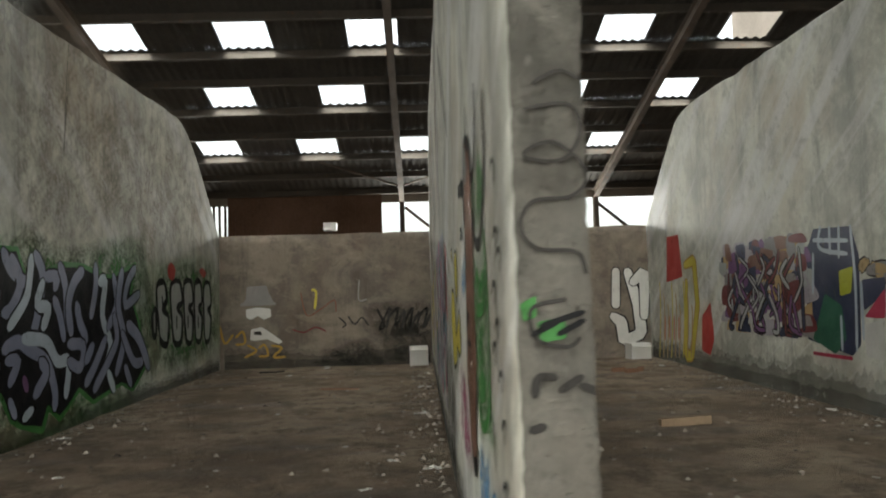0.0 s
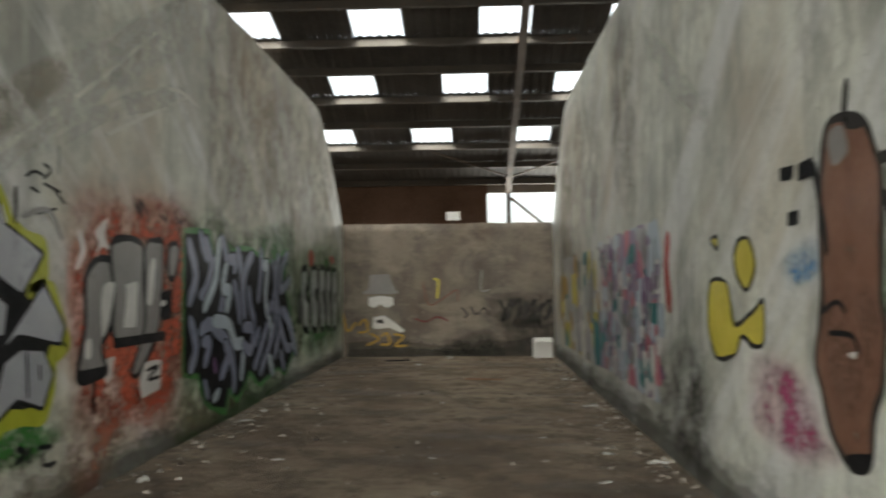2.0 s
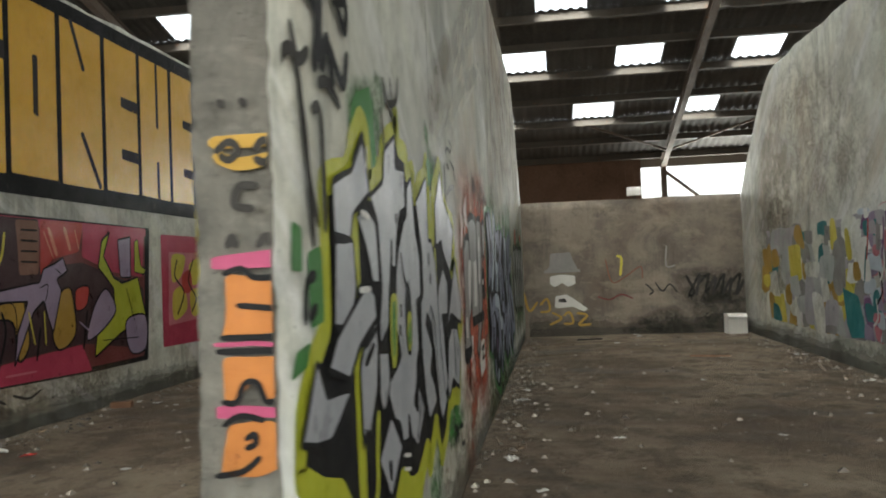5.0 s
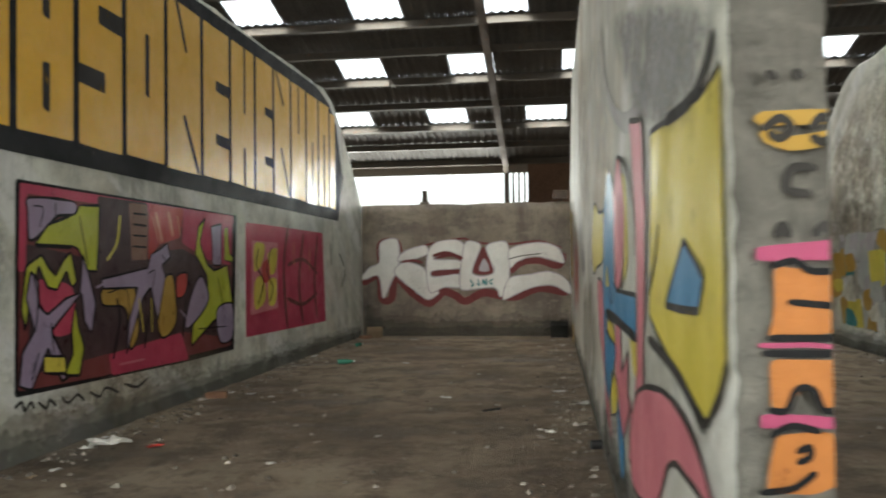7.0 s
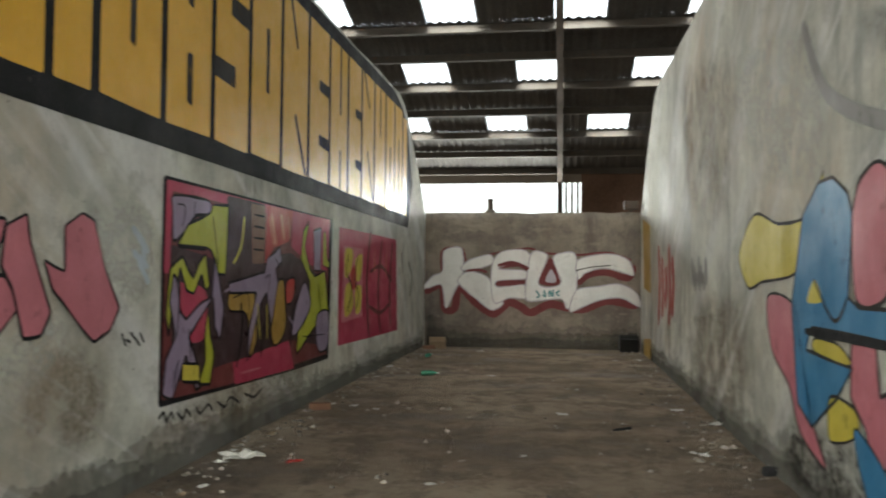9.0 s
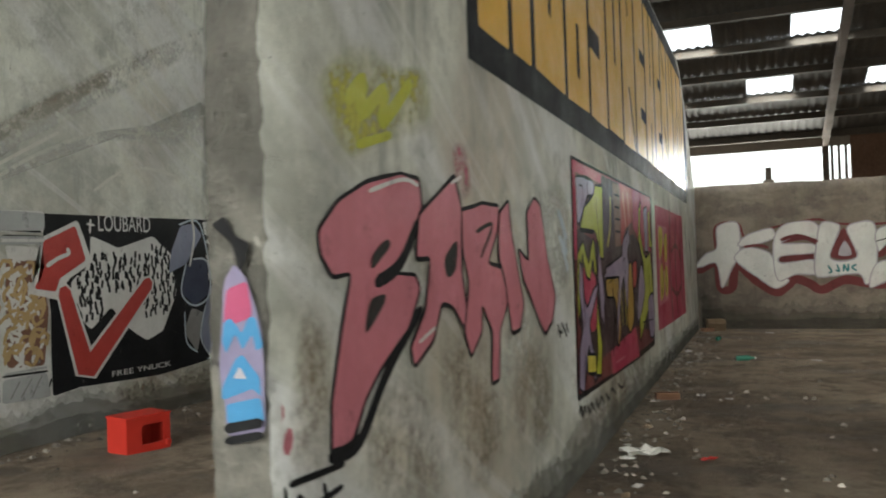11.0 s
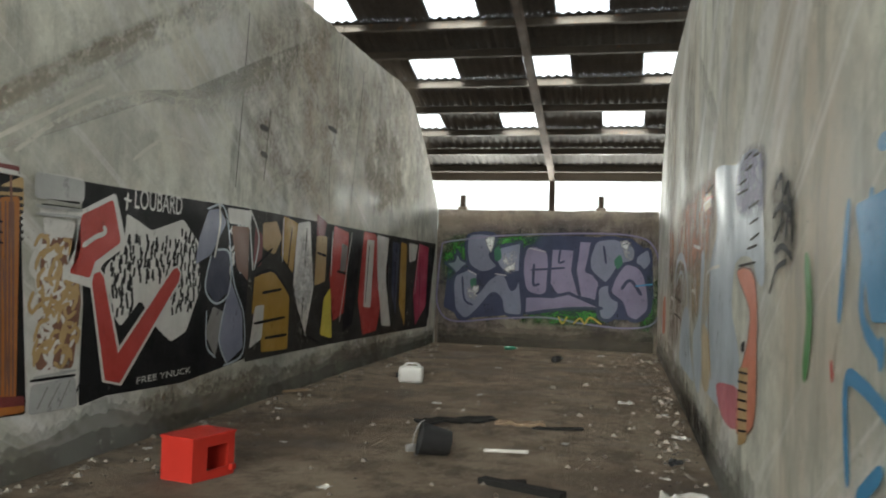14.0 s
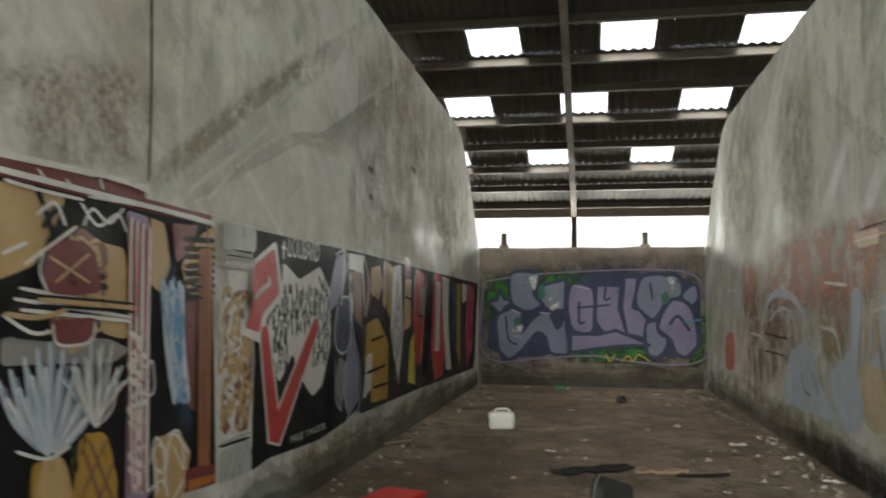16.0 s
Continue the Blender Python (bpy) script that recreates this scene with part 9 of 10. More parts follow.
stroke(p, "line", P2L, DARK, 2, 0.015, ((3.521, 2.045), (2.951, 2.049)))
stroke(p, "line", P2L, CORAL, 2, 0.02, ((3.48, 1.995), (2.959, 1.965)))
misty(p, "mist", P2L, CORALMIST, 0.5, ((6.452, 2.086), (3.7, 2.16), (2.897, 2.022), (3.416, 1.487), (6.522, 1.485)))

p = piece("wall_mural", "white, tan and pale blue linework mural")
rounded(p, "fill", P2L, CORAL, 1, ((9.943, 0.985), (9.235, 1.091), (9.196, 0.597), (9.992, 0.544)))
misty(p, "mist", P2L, CORALMIST, 1, ((8.468, 2.034), (7.616, 2.03), (7.432, 1.456), (8.33, 1.407)))
stroke(p, "line", P2L, WHITE, 2, 0.06, ((9.992, 0.544), (9.8, 1.338), (9.45, 1.765)))
stroke(p, "line", P2L, WHITE, 2, 0.06, ((9.455, 1.722), (8.721, 1.663), (8.843, 1.343)))
stroke(p, "line", P2L, WHITE, 2, 0.04, ((9.115, 1.341), (8.95, 0.775)))
misty(p, "mist", P2L, BROWNMIST, 1, ((8.248, 1.422), (7.312, 1.631), (5.768, 1.476), (5.347, 1.134), (5.84, 0.761), (7.271, 0.449), (8.355, 0.424)))
stroke(p, "line", P2L, PALEBLUE, 2, 0.09, ((7.18, 1.316), (6.781, 1.552), (6.129, 1.616), (5.531, 1.503), (5.125, 1.25), (4.957, 0.933)))
stroke(p, "line", P2L, PALEBLUE, 2, 0.04, ((6.808, 1.286), (6.281, 1.43), (5.777, 1.387), (5.524, 1.128)))
stroke(p, "line", P2L, WHITE, 3, 0.035, ((8.373, 0.997), (8.14, 0.592), (8.268, 0.492)))
stroke(p, "line", P2L, WHITE, 3, 0.035, ((7.978, 1.049), (7.777, 0.51)))
stroke(p, "line", P2L, WHITE, 3, 0.035, ((7.55, 0.991), (7.43, 0.504)))
stroke(p, "line", P2L, WHITE, 3, 0.035, ((7.895, 1.125), (7.205, 1.074), (7.073, 0.806)))
stroke(p, "line", P2L, DARK, 3, 0.02, ((7.038, 1.147), (5.926, 1.115)))
stroke(p, "line", P2L, DARK, 3, 0.02, ((7.155, 0.938), (6.07, 0.927)))
stroke(p, "line", P2L, DARK, 3, 0.02, ((6.923, 1.352), (6.452, 1.098)))
rounded(p, "fill", P2L, PALEBLUE, 1.5, ((5.95, 0.873), (5.462, 1.073), (4.946, 1.04), (4.749, 0.738), (4.263, 0.467), (5.006, 0.439), (6.066, 0.472)))
stroke(p, "line", P2L, DARK, 3, 0.02, ((5.38, 0.795), (5.29, 0.635), (5.088, 0.6)))
stroke(p, "line", P2L, DARK, 3, 0.02, ((4.968, 0.825), (4.797, 0.63)))
misty(p, "mist", P2L, TANMIST, 1, ((4.663, 1.622), (4.021, 1.674), (3.828, 1.366), (4.216, 0.953), (4.659, 1.104)))
stroke(p, "line", P2L, BROWN, 3, 0.02, ((4.613, 1.569), (4.372, 1.364), (4.529, 1.16)))
stroke(p, "line", P2L, BROWN, 3, 0.02, ((4.265, 1.61), (4.208, 1.364), (3.993, 1.177)))
stroke(p, "line", P2L, WHITE, 3, 0.03, ((4.644, 1.259), (4.222, 1.218), (4.087, 0.984)))
stroke(p, "line", P2L, WHITE, 3, 0.03, ((4.514, 1.668), (3.876, 1.621)))
stroke(p, "line", P2L, WHITE, 3, 0.025, ((3.847, 1.923), (3.735, 1.594)))
rounded(p, "fill", P2L, PALEBLUE, 2, ((3.768, 1.549), (3.524, 1.526), (3.685, 0.964), (3.678, 0.469), (4.139, 0.45), (4.423, 0.84), (3.854, 1.09)))
stroke(p, "line", P2L, WHITE, 3, 0.03, ((3.475, 1.499), (3.546, 1.017)))
stroke(p, "line", P2L, WHITE, 3, 0.03, ((3.287, 1.496), (3.384, 1.112)))
stroke(p, "line", P2L, TAN, 3, 0.04, ((3.398, 1.627), (3.385, 1.368), (3.512, 1.106)))
rounded(p, "fill", P2L, CREAM, 2, ((3.591, 0.961), (3.274, 0.991), (3.003, 0.85), (3.031, 0.549), (3.502, 0.537)))
shape(p, "fill", P2L, TAN, 2, ((3.666, 2.023), (3.106, 2.023), (3.094, 1.905), (3.568, 1.901)))
stroke(p, "line", P2L, CREAM, 3, 0.02, ((3.672, 1.964), (3.111, 1.965)))
stroke(p, "line", P2L, TAN, 2, 0.03, ((3.771, 1.963), (3.865, 1.738)))

p = piece("graffiti_tag", "black scrawled tag smeared on bare concrete")
misty(p, "mist", P2L, SOOT, 0, ((0.585, 1.761), (0.381, 1.811), (0.103, 1.663), (0.147, 1.419), (0.476, 1.401), (0.598, 1.582)))
stroke(p, "line", P2L, BLACK, 1, 0.03, ((0.53, 1.755), (0.383, 1.787), (0.364, 1.616), (0.533, 1.528)))
stroke(p, "line", P2L, BLACK, 1, 0.03, ((0.327, 1.708), (0.236, 1.734), (0.281, 1.516), (0.212, 1.673), (0.141, 1.509)))
stroke(p, "line", P2L, BLACK, 1, 0.03, ((0.56, 1.631), (0.392, 1.667), (0.161, 1.6)))
stroke(p, "line", P2L, BLACK, 1, 0.025, ((0.619, 1.3), (0.476, 1.401), (0.258, 1.433)))
stroke(p, "line", P2L, BLACK, 1, 0.03, ((0.503, 1.476), (0.342, 1.495), (0.146, 1.442)))

p = piece("graffiti_piece", "blue looping outline letters with pink dots")
stroke(p, "line", P2L, BLUE, 2, 0.05, ((-0.64, 1.58), (-0.55, 1.24)))
stroke(p, "line", P2L, BLUE, 2, 0.05, ((-0.86, 1.59), (-0.78, 1.28), (-0.95, 1.17)))
stroke(p, "line", P2L, BLUE, 2, 0.05, ((-1.08, 1.58), (-1.08, 1.26)))
stroke(p, "line", P2L, BLUE, 2, 0.05, ((-1.29, 1.59), (-1.29, 1.27), (-1.41, 1.34), (-1.48, 1.58)))
stroke(p, "line", P2L, BLUE, 2, 0.05, ((-1.58, 1.63), (-1.58, 1.32), (-1.65, 1.25), (-1.72, 1.36), (-1.75, 1.57), (-1.81, 1.6)))
stroke(p, "line", P2L, BLUE, 2, 0.05, ((-1.84, 1.46), (-1.86, 1.33), (-1.81, 1.19), (-1.58, 1.04), (-1.27, 0.98), (-0.81, 1.07), (-0.64, 1.05), (-0.67, 0.78)))
stroke(p, "line", P2L, BLUE, 2, 0.05, ((-1.22, 1.17), (-1.25, 1.12)))
stroke(p, "line", P2L, BLUE, 2, 0.05, ((-0.96, 1.2), (-0.95, 1.14)))
stroke(p, "line", P2L, BLUE, 2, 0.05, ((-0.92, 1.71), (-1.09, 1.71), (-1.13, 1.77)))
stroke(p, "line", P2L, BLUE, 2, 0.05, ((-0.77, 0.76), (-0.97, 0.88)))
shape(p, "letter", P2L, BLUE, 2, ((-0.7, 1.57), (-1.08, 1.59), (-1.05, 1.26), (-0.87, 1.24)))
stroke(p, "line", P2L, PINK, 1, 0.05, ((-1.34, 1.52), (-1.36, 1.46)))
stroke(p, "line", P2L, PINK, 1, 0.05, ((-1.42, 1.47), (-1.43, 1.41)))
stroke(p, "line", P2L, PINK, 1, 0.05, ((-1.49, 1.43), (-1.5, 1.37)))
stroke(p, "line", P2L, PINK, 1, 0.05, ((-1.55, 1.38), (-1.56, 1.33)))
stroke(p, "line", P2L, PINK, 1, 0.05, ((-1.61, 1.35), (-1.61, 1.3)))
stroke(p, "line", P2L, PINK, 1, 0.05, ((-1.67, 1.46), (-1.68, 1.42)))
stroke(p, "line", P2L, PINK, 1, 0.05, ((-1.72, 1.42), (-1.73, 1.38)))
stroke(p, "line", P2L, GREEN, 1, 0.09, ((-0.1, 1.43), (-0.16, 1.23), (-0.1, 1.02)))
stroke(p, "line", P2L, RED, 2, 0.03, ((-0.47, 1.1), (-0.49, 1.05)))

p = piece("graffiti_piece", "mosaic of purple, navy and orange figures")
patchwork(p, ZR, 5.5, 8.1, 0.7, 1.95, (PURPLE, TAN, PALEWHITE, MAROON, NAVY, GREY, LILACGREY, BROWN, LILACGREY), 150, 17, 0.4, 0.3)
wild(p, ZR, 5.63, 7.91, 0.75, 1.95, (PURPLE, PALEWHITE, MAROON, NAVY), DARK, 40, 0.05, 17, 5, 0.3)
shape(p, "field", ZR, NAVY, 1, ((5.52, 1.7), (5.29, 1.98), (4.5, 1.95), (4.37, 1.64), (4.42, 0.71), (4.59, 0.58), (5.56, 0.7)))
shape(p, "field", ZR, DARKGREEN, 2, ((5.43, 0.71), (5.11, 1.24), (4.76, 1.11), (4.69, 0.75), (4.94, 0.57)))
shape(p, "field", ZR, OCHRE, 2, ((6.24, 1.92), (5.85, 1.96), (5.58, 1.77), (5.6, 1.57), (6.19, 1.66)))
stroke(p, "line", ZR, PALEBLUE, 4, 0.05, ((5.13, 1.99), (5.16, 1.75), (4.59, 1.66)))
stroke(p, "line", ZR, PALEBLUE, 4, 0.05, ((4.93, 1.97), (4.94, 1.67)))
stroke(p, "line", ZR, PALEBLUE, 4, 0.05, ((4.73, 1.96), (4.76, 1.63)))
stroke(p, "line", ZR, PALEBLUE, 4, 0.05, ((5.3, 1.85), (4.57, 1.8)))
stroke(p, "line", ZR, PALEBLUE, 4, 0.05, ((4.5, 1.95), (4.46, 1.35), (4.5, 0.65)))
stroke(p, "line", ZR, PALEBLUE, 4, 0.05, ((5.32, 1.69), (5.37, 1.24)))
stroke(p, "line", ZR, PALEBLUE, 4, 0.05, ((4.78, 0.99), (4.79, 0.63)))
stroke(p, "line", ZR, PALEBLUE, 4, 0.05, ((4.35, 1.35), (4.36, 0.77)))
shape(p, "field", ZR, LIME, 3, ((4.78, 1.48), (4.49, 1.53), (4.55, 1.24), (4.78, 1.21)))
shape(p, "field", ZR, CRIMSON, 2, ((4.33, 1), (3.93, 1.29), (3.96, 0.99)))
shape(p, "field", ZR, WHITE, 2, ((4.34, 0.92), (3.96, 0.99), (4, 0.57), (4.33, 0.6)))
shape(p, "field", ZR, NAVY, 1, ((4.35, 1.38), (3.92, 1.4), (3.93, 1.24), (4.33, 1.06)))
shape(p, "field", ZR, CRIMSON, 1, ((5.44, 0.57), (4.6, 0.57), (4.6, 0.53), (5.45, 0.53)))
wild(p, ZR, 3.63, 4.32, 1.37, 1.61, (GREY,PURPLE,TAN,), DARK, 8, 0.12, 18, 1, 0.3)

p = piece("graffiti_figures", "red and yellow dripping figures")
shape(p, "head", ZR, RED, 1, ((10.73, 2.27), (10.08, 2.27), (9.95, 1.53), (10.85, 1.44)))
fat(p, ZR, YELLOW, OCHRE, 2, 0.16, 0.06, ((9.8, 1.72), (9.34, 1.79), (9.25, 1.05), (9.64, 0.19), (9.93, 0.17), (9.75, 1.43)))
shape(p, "body", ZR, RED, 2, ((9.06, 0.87), (8.66, 1.1), (8.56, 0.53), (8.77, 0.26), (9.14, 0.32)))
stroke(p, "line", ZR, YELLOW, 2, 0.05, ((11.26, 1.45), (11.29, 0.81), (11.47, 0.03)))
stroke(p, "line", ZR, TAN, 2, 0.05, ((11.05, 1.23), (11.04, 0.81), (11.22, 0.05)))
stroke(p, "line", ZR, TAN, 2, 0.05, ((10.84, 1.03), (10.8, 0.82), (10.98, 0.06)))
stroke(p, "line", ZR, YELLOW, 2, 0.05, ((10.55, 1.44), (10.57, 0.83), (10.74, 0.08)))
stroke(p, "line", ZR, TAN, 2, 0.05, ((10.35, 1.23), (10.35, 0.83), (10.52, 0.1)))
stroke(p, "line", ZR, TAN, 2, 0.05, ((10.17, 1.04), (10.13, 0.84), (10.3, 0.12)))
stroke(p, "line", ZR, YELLOW, 2, 0.05, ((9.9, 1.43), (9.92, 0.85), (10.08, 0.14)))
stroke(p, "line", ZR, TAN, 2, 0.05, ((9.72, 1.23), (9.72, 0.85), (9.87, 0.15)))
stroke(p, "line", ZR, TAN, 2, 0.05, ((9.55, 1.04), (9.52, 0.86), (9.67, 0.17)))
stroke(p, "line", ZR, CORAL, 2, 0.06, ((11.01, 0.81), (11.07, 0.39)))
stroke(p, "line", ZR, CORAL, 2, 0.06, ((10.74, 0.82), (10.8, 0.41)))
stroke(p, "line", ZR, CORAL, 2, 0.06, ((10.48, 0.83), (10.53, 0.42)))
stroke(p, "line", ZR, CORAL, 2, 0.06, ((10.22, 0.84), (10.28, 0.44)))

p = piece("graffiti_piece", "white worm-like letters with black edge")
fat(p, BK, WHITE, BLACK, 2, 0.22, 0.06, ((7.83, 1.7), (7.8, 1.03)))
fat(p, BK, WHITE, BLACK, 2, 0.22, 0.06, ((8.06, 1.69), (8.25, 1.02), (8.29, 0.46), (7.94, 0.3), (7.9, 0.69), (7.74, 0.81)))
fat(p, BK, WHITE, BLACK, 2, 0.22, 0.06, ((8.16, 1.47), (8.4, 1.68), (8.36, 0.79)))

p = piece("graffiti_loops", "thin black looping line down the wall end")
stroke(p, "loop", END0, DARK, 2, 0.009, ((4.21, 1.86), (4.27, 1.89), (4.32, 1.87)))
stroke(p, "loop", END0, DARK, 2, 0.009, ((4.19, 1.8), (4.29, 1.81), (4.32, 1.75), (4.28, 1.68), (4.2, 1.68), (4.19, 1.7), (4.25, 1.72), (4.31, 1.68), (4.33, 1.63), (4.29, 1.59), (4.2, 1.58), (4.17, 1.52), (4.21, 1.47), (4.3, 1.46), (4.32, 1.41)))
stroke(p, "loop", END0, DARK, 2, 0.01, ((4.27, 1.35), (4.19, 1.33), (4.2, 1.26), (4.27, 1.24), (4.3, 1.26)))
shape(p, "blob", END0, GREEN, 1, ((4.16, 1.34), (4.2, 1.36), (4.2, 1.31), (4.17, 1.3)))
shape(p, "blob", END0, GREEN, 1, ((4.2, 1.3), (4.27, 1.31), (4.27, 1.26), (4.21, 1.25)))
stroke(p, "line", END0, BLACK, 3, 0.014, ((4.19, 1.27), (4.25, 1.3)))
stroke(p, "line", END0, BLACK, 3, 0.014, ((4.21, 1.29), (4.31, 1.32)))
stroke(p, "line", END0, BLACK, 3, 0.014, ((4.25, 1.27), (4.31, 1.3)))
stroke(p, "soot", END0, DARK, 3, 0.02, ((4.19, 1.13), (4.2, 1.17), (4.24, 1.17)))
stroke(p, "soot", END0, DARK, 3, 0.02, ((4.25, 1.14), (4.3, 1.17)))
stroke(p, "soot", END0, DARK, 3, 0.02, ((4.3, 1.15), (4.35, 1.13)))
stroke(p, "soot", END0, DARK, 3, 0.02, ((4.18, 1.05), (4.21, 1.06)))

p = piece("graffiti_letters", "orange letters with black edge on pink bands")
shape(p, "band", END1, MAGENTA, 1, ((-0.13, 1.4), (0.07, 1.41), (0.07, 1.37), (-0.13, 1.37)))
shape(p, "band", END1, MAGENTA, 1, ((-0.13, 1.21), (0.06, 1.21), (0.06, 1.2), (-0.13, 1.2)))
shape(p, "band", END1, MAGENTA, 1, ((-0.13, 1.07), (0.05, 1.07), (0.05, 1.05), (-0.13, 1.04)))
shape(p, "letter", END1, ORANGE, 2, ((-0.1, 1.36), (0.03, 1.34), (0.03, 1.23), (-0.11, 1.22), (-0.1, 1.26)))
shape(p, "letter", END1, ORANGE, 2, ((-0.11, 1.18), (0.03, 1.18), (0.02, 1.09), (-0.01, 1.08), (-0.04, 1.13), (-0.08, 1.08), (-0.11, 1.08)))
shape(p, "letter", END1, ORANGE, 2, ((-0.1, 1.03), (0.01, 1.04), (0.01, 0.97), (0.02, 0.94), (-0.03, 0.92), (-0.12, 0.92), (-0.11, 0.98)))
stroke(p, "line", END1, BLACK, 4, 0.014, ((-0.1, 1.36), (-0.06, 1.37), (-0.03, 1.35), (0.03, 1.35)))
stroke(p, "line", END1, BLACK, 4, 0.014, ((-0.07, 1.29), (0.03, 1.28)))
stroke(p, "line", END1, BLACK, 4, 0.014, ((-0.11, 1.22), (0.03, 1.22)))
stroke(p, "line", END1, BLACK, 4, 0.014, ((-0.12, 1.19), (0.03, 1.19)))
stroke(p, "line", END1, BLACK, 4, 0.014, ((-0.11, 1.08), (-0.08, 1.08), (-0.06, 1.12), (-0.03, 1.12), (-0.01, 1.08), (0.03, 1.09)))
stroke(p, "line", END1, BLACK, 4, 0.014, ((-0.11, 1.03), (-0.07, 1.05), (-0.02, 1.04)))
stroke(p, "line", END1, BLACK, 4, 0.014, ((-0.06, 1), (-0.04, 1.01), (-0.04, 0.99), (-0.06, 0.98)))
stroke(p, "line", END1, BLACK, 4, 0.014, ((-0.13, 0.92), (-0.07, 0.93), (-0.03, 0.96)))
stroke(p, "line", END1, OCHRE, 1, 0.03, ((-0.12, 1.65), (-0.06, 1.65), (0.03, 1.65)))
stroke(p, "line", END1, OCHRE, 1, 0.03, ((-0.11, 1.62), (-0.06, 1.6), (0.02, 1.61)))
stroke(p, "line", END1, DARK, 2, 0.018, ((-0.11, 1.63), (-0.08, 1.65), (-0.06, 1.63), (-0.08, 1.61), (-0.1, 1.62)))
stroke(p, "line", END1, DARK, 2, 0.018, ((-0.02, 1.63), (0, 1.65), (0.02, 1.62), (0, 1.6), (-0.02, 1.61)))
stroke(p, "line", END1, DARK, 2, 0.018, ((-0.02, 1.55), (-0.06, 1.55), (-0.07, 1.51), (-0.03, 1.5)))
stroke(p, "line", END1, DARK, 2, 0.018, ((-0.09, 1.42), (-0.08, 1.44), (-0.07, 1.42)))
stroke(p, "line", END1, DARK, 2, 0.018, ((-0.02, 1.42), (-0, 1.44), (0.01, 1.42)))
stroke(p, "line", END1, DARK, 2, 0.018, ((-0.1, 1.74), (-0.09, 1.73)))
stroke(p, "line", END1, DARK, 2, 0.018, ((-0.05, 1.74), (-0.04, 1.73)))
stroke(p, "line", END1, DARK, 2, 0.018, ((0.02, 1.73), (0.03, 1.72)))

p = piece("graffiti_letters", "blue letters on a lilac ground with pink top")
shape(p, "ground", END2, DUSTYLILAC, 1, ((-4.43, 1.35), (-4.4, 1.39), (-4.36, 1.35), (-4.32, 1.21), (-4.32, 0.98), (-4.43, 0.97), (-4.45, 1.12)))
shape(p, "band", END2, MAGENTA, 2, ((-4.42, 1.33), (-4.36, 1.35), (-4.35, 1.26), (-4.43, 1.24)))
shape(p, "letter", END2, BLUE, 3, ((-4.43, 1.25), (-4.41, 1.26), (-4.38, 1.22), (-4.36, 1.26), (-4.34, 1.26), (-4.32, 1.19), (-4.34, 1.18), (-4.35, 1.22), (-4.38, 1.18), (-4.4, 1.22), (-4.43, 1.17), (-4.44, 1.2)))
shape(p, "letter", END2, BLUE, 3, ((-4.44, 1.09), (-4.4, 1.16), (-4.38, 1.17), (-4.33, 1.12), (-4.33, 1.07), (-4.35, 1.09), (-4.44, 1.06)))
shape(p, "gap", END2, LILACGREY, 4, ((-4.41, 1.11), (-4.39, 1.14), (-4.37, 1.11)))
shape(p, "letter", END2, BLUE, 3, ((-4.43, 1.05), (-4.33, 1.07), (-4.32, 1.01), (-4.43, 1)))
stroke(p, "line", END2, BLACK, 4, 0.025, ((-4.43, 0.99), (-4.38, 1), (-4.33, 1.01)))
stroke(p, "line", END2, BLACK, 4, 0.02, ((-4.43, 0.96), (-4.33, 0.98)))
shape(p, "soot", END2, BLACK, 2, ((-4.46, 1.49), (-4.42, 1.51), (-4.39, 1.46), (-4.35, 1.44), (-4.36, 1.4), (-4.38, 1.37), (-4.4, 1.44)))

# ---- loose things ----
PAPER = plain("litter_paper", (0.62, 0.60, 0.55), 0.4, 10, 0.8)
CARD = plain("cardboard", (0.30, 0.22, 0.14), 0.5, 6, 0.9)
REDPLASTIC = plain("red_plastic", (0.46, 0.03, 0.02), 0.25, 3, 0.42, 0, 0.1)
WHITEPLASTIC = plain("white_plastic", (0.70, 0.69, 0.66), 0.25, 4, 0.4, 0, 0.1)
BURNT = plain("charred_wood", (0.012, 0.011, 0.010), 0.6, 6, 0.9, 0, 0.6)
WOOD = plain("weathered_wood", (0.28, 0.20, 0.13), 0.6, 6, 0.85, 0, 0.4)
RUBBER = plain("black_rubber", (0.025, 0.025, 0.026), 0.4, 6, 0.6)
GLASSGREEN = plain("green_bottle_plastic", (0.06, 0.22, 0.15), 0.2, 5, 0.2)
TIN = plain("dull_tin", (0.35, 0.34, 0.33), 0.4, 8, 0.4, 0.7, 0.2)
BRICK = plain("old_brick", (0.24, 0.13, 0.08), 0.5, 8, 0.9)


def lathe(bm, profile, n=16, m=None):
    """A round body from (radius, height) pairs."""
    m = m or Matrix()
    rings = [[bm.verts.new(m @ Vector((r * math.cos(k * math.tau / n), r * math.sin(k * math.tau / n), z))) for k in range(n)] for r, z in profile]
    for a, b in zip(rings, rings[1:]):
        for k in range(n):
            bm.faces.new((a[k], a[(k + 1) % n], b[(k + 1) % n], b[k]))
    bm.faces.new(rings[0][::-1])
    bm.faces.new(rings[-1])
    return bm


def ground_z(x, y):
    return 0.018 * rough_at(x, y, 0, 0.9) + 0.008 * rough_at(x, y, 4, 4.0)


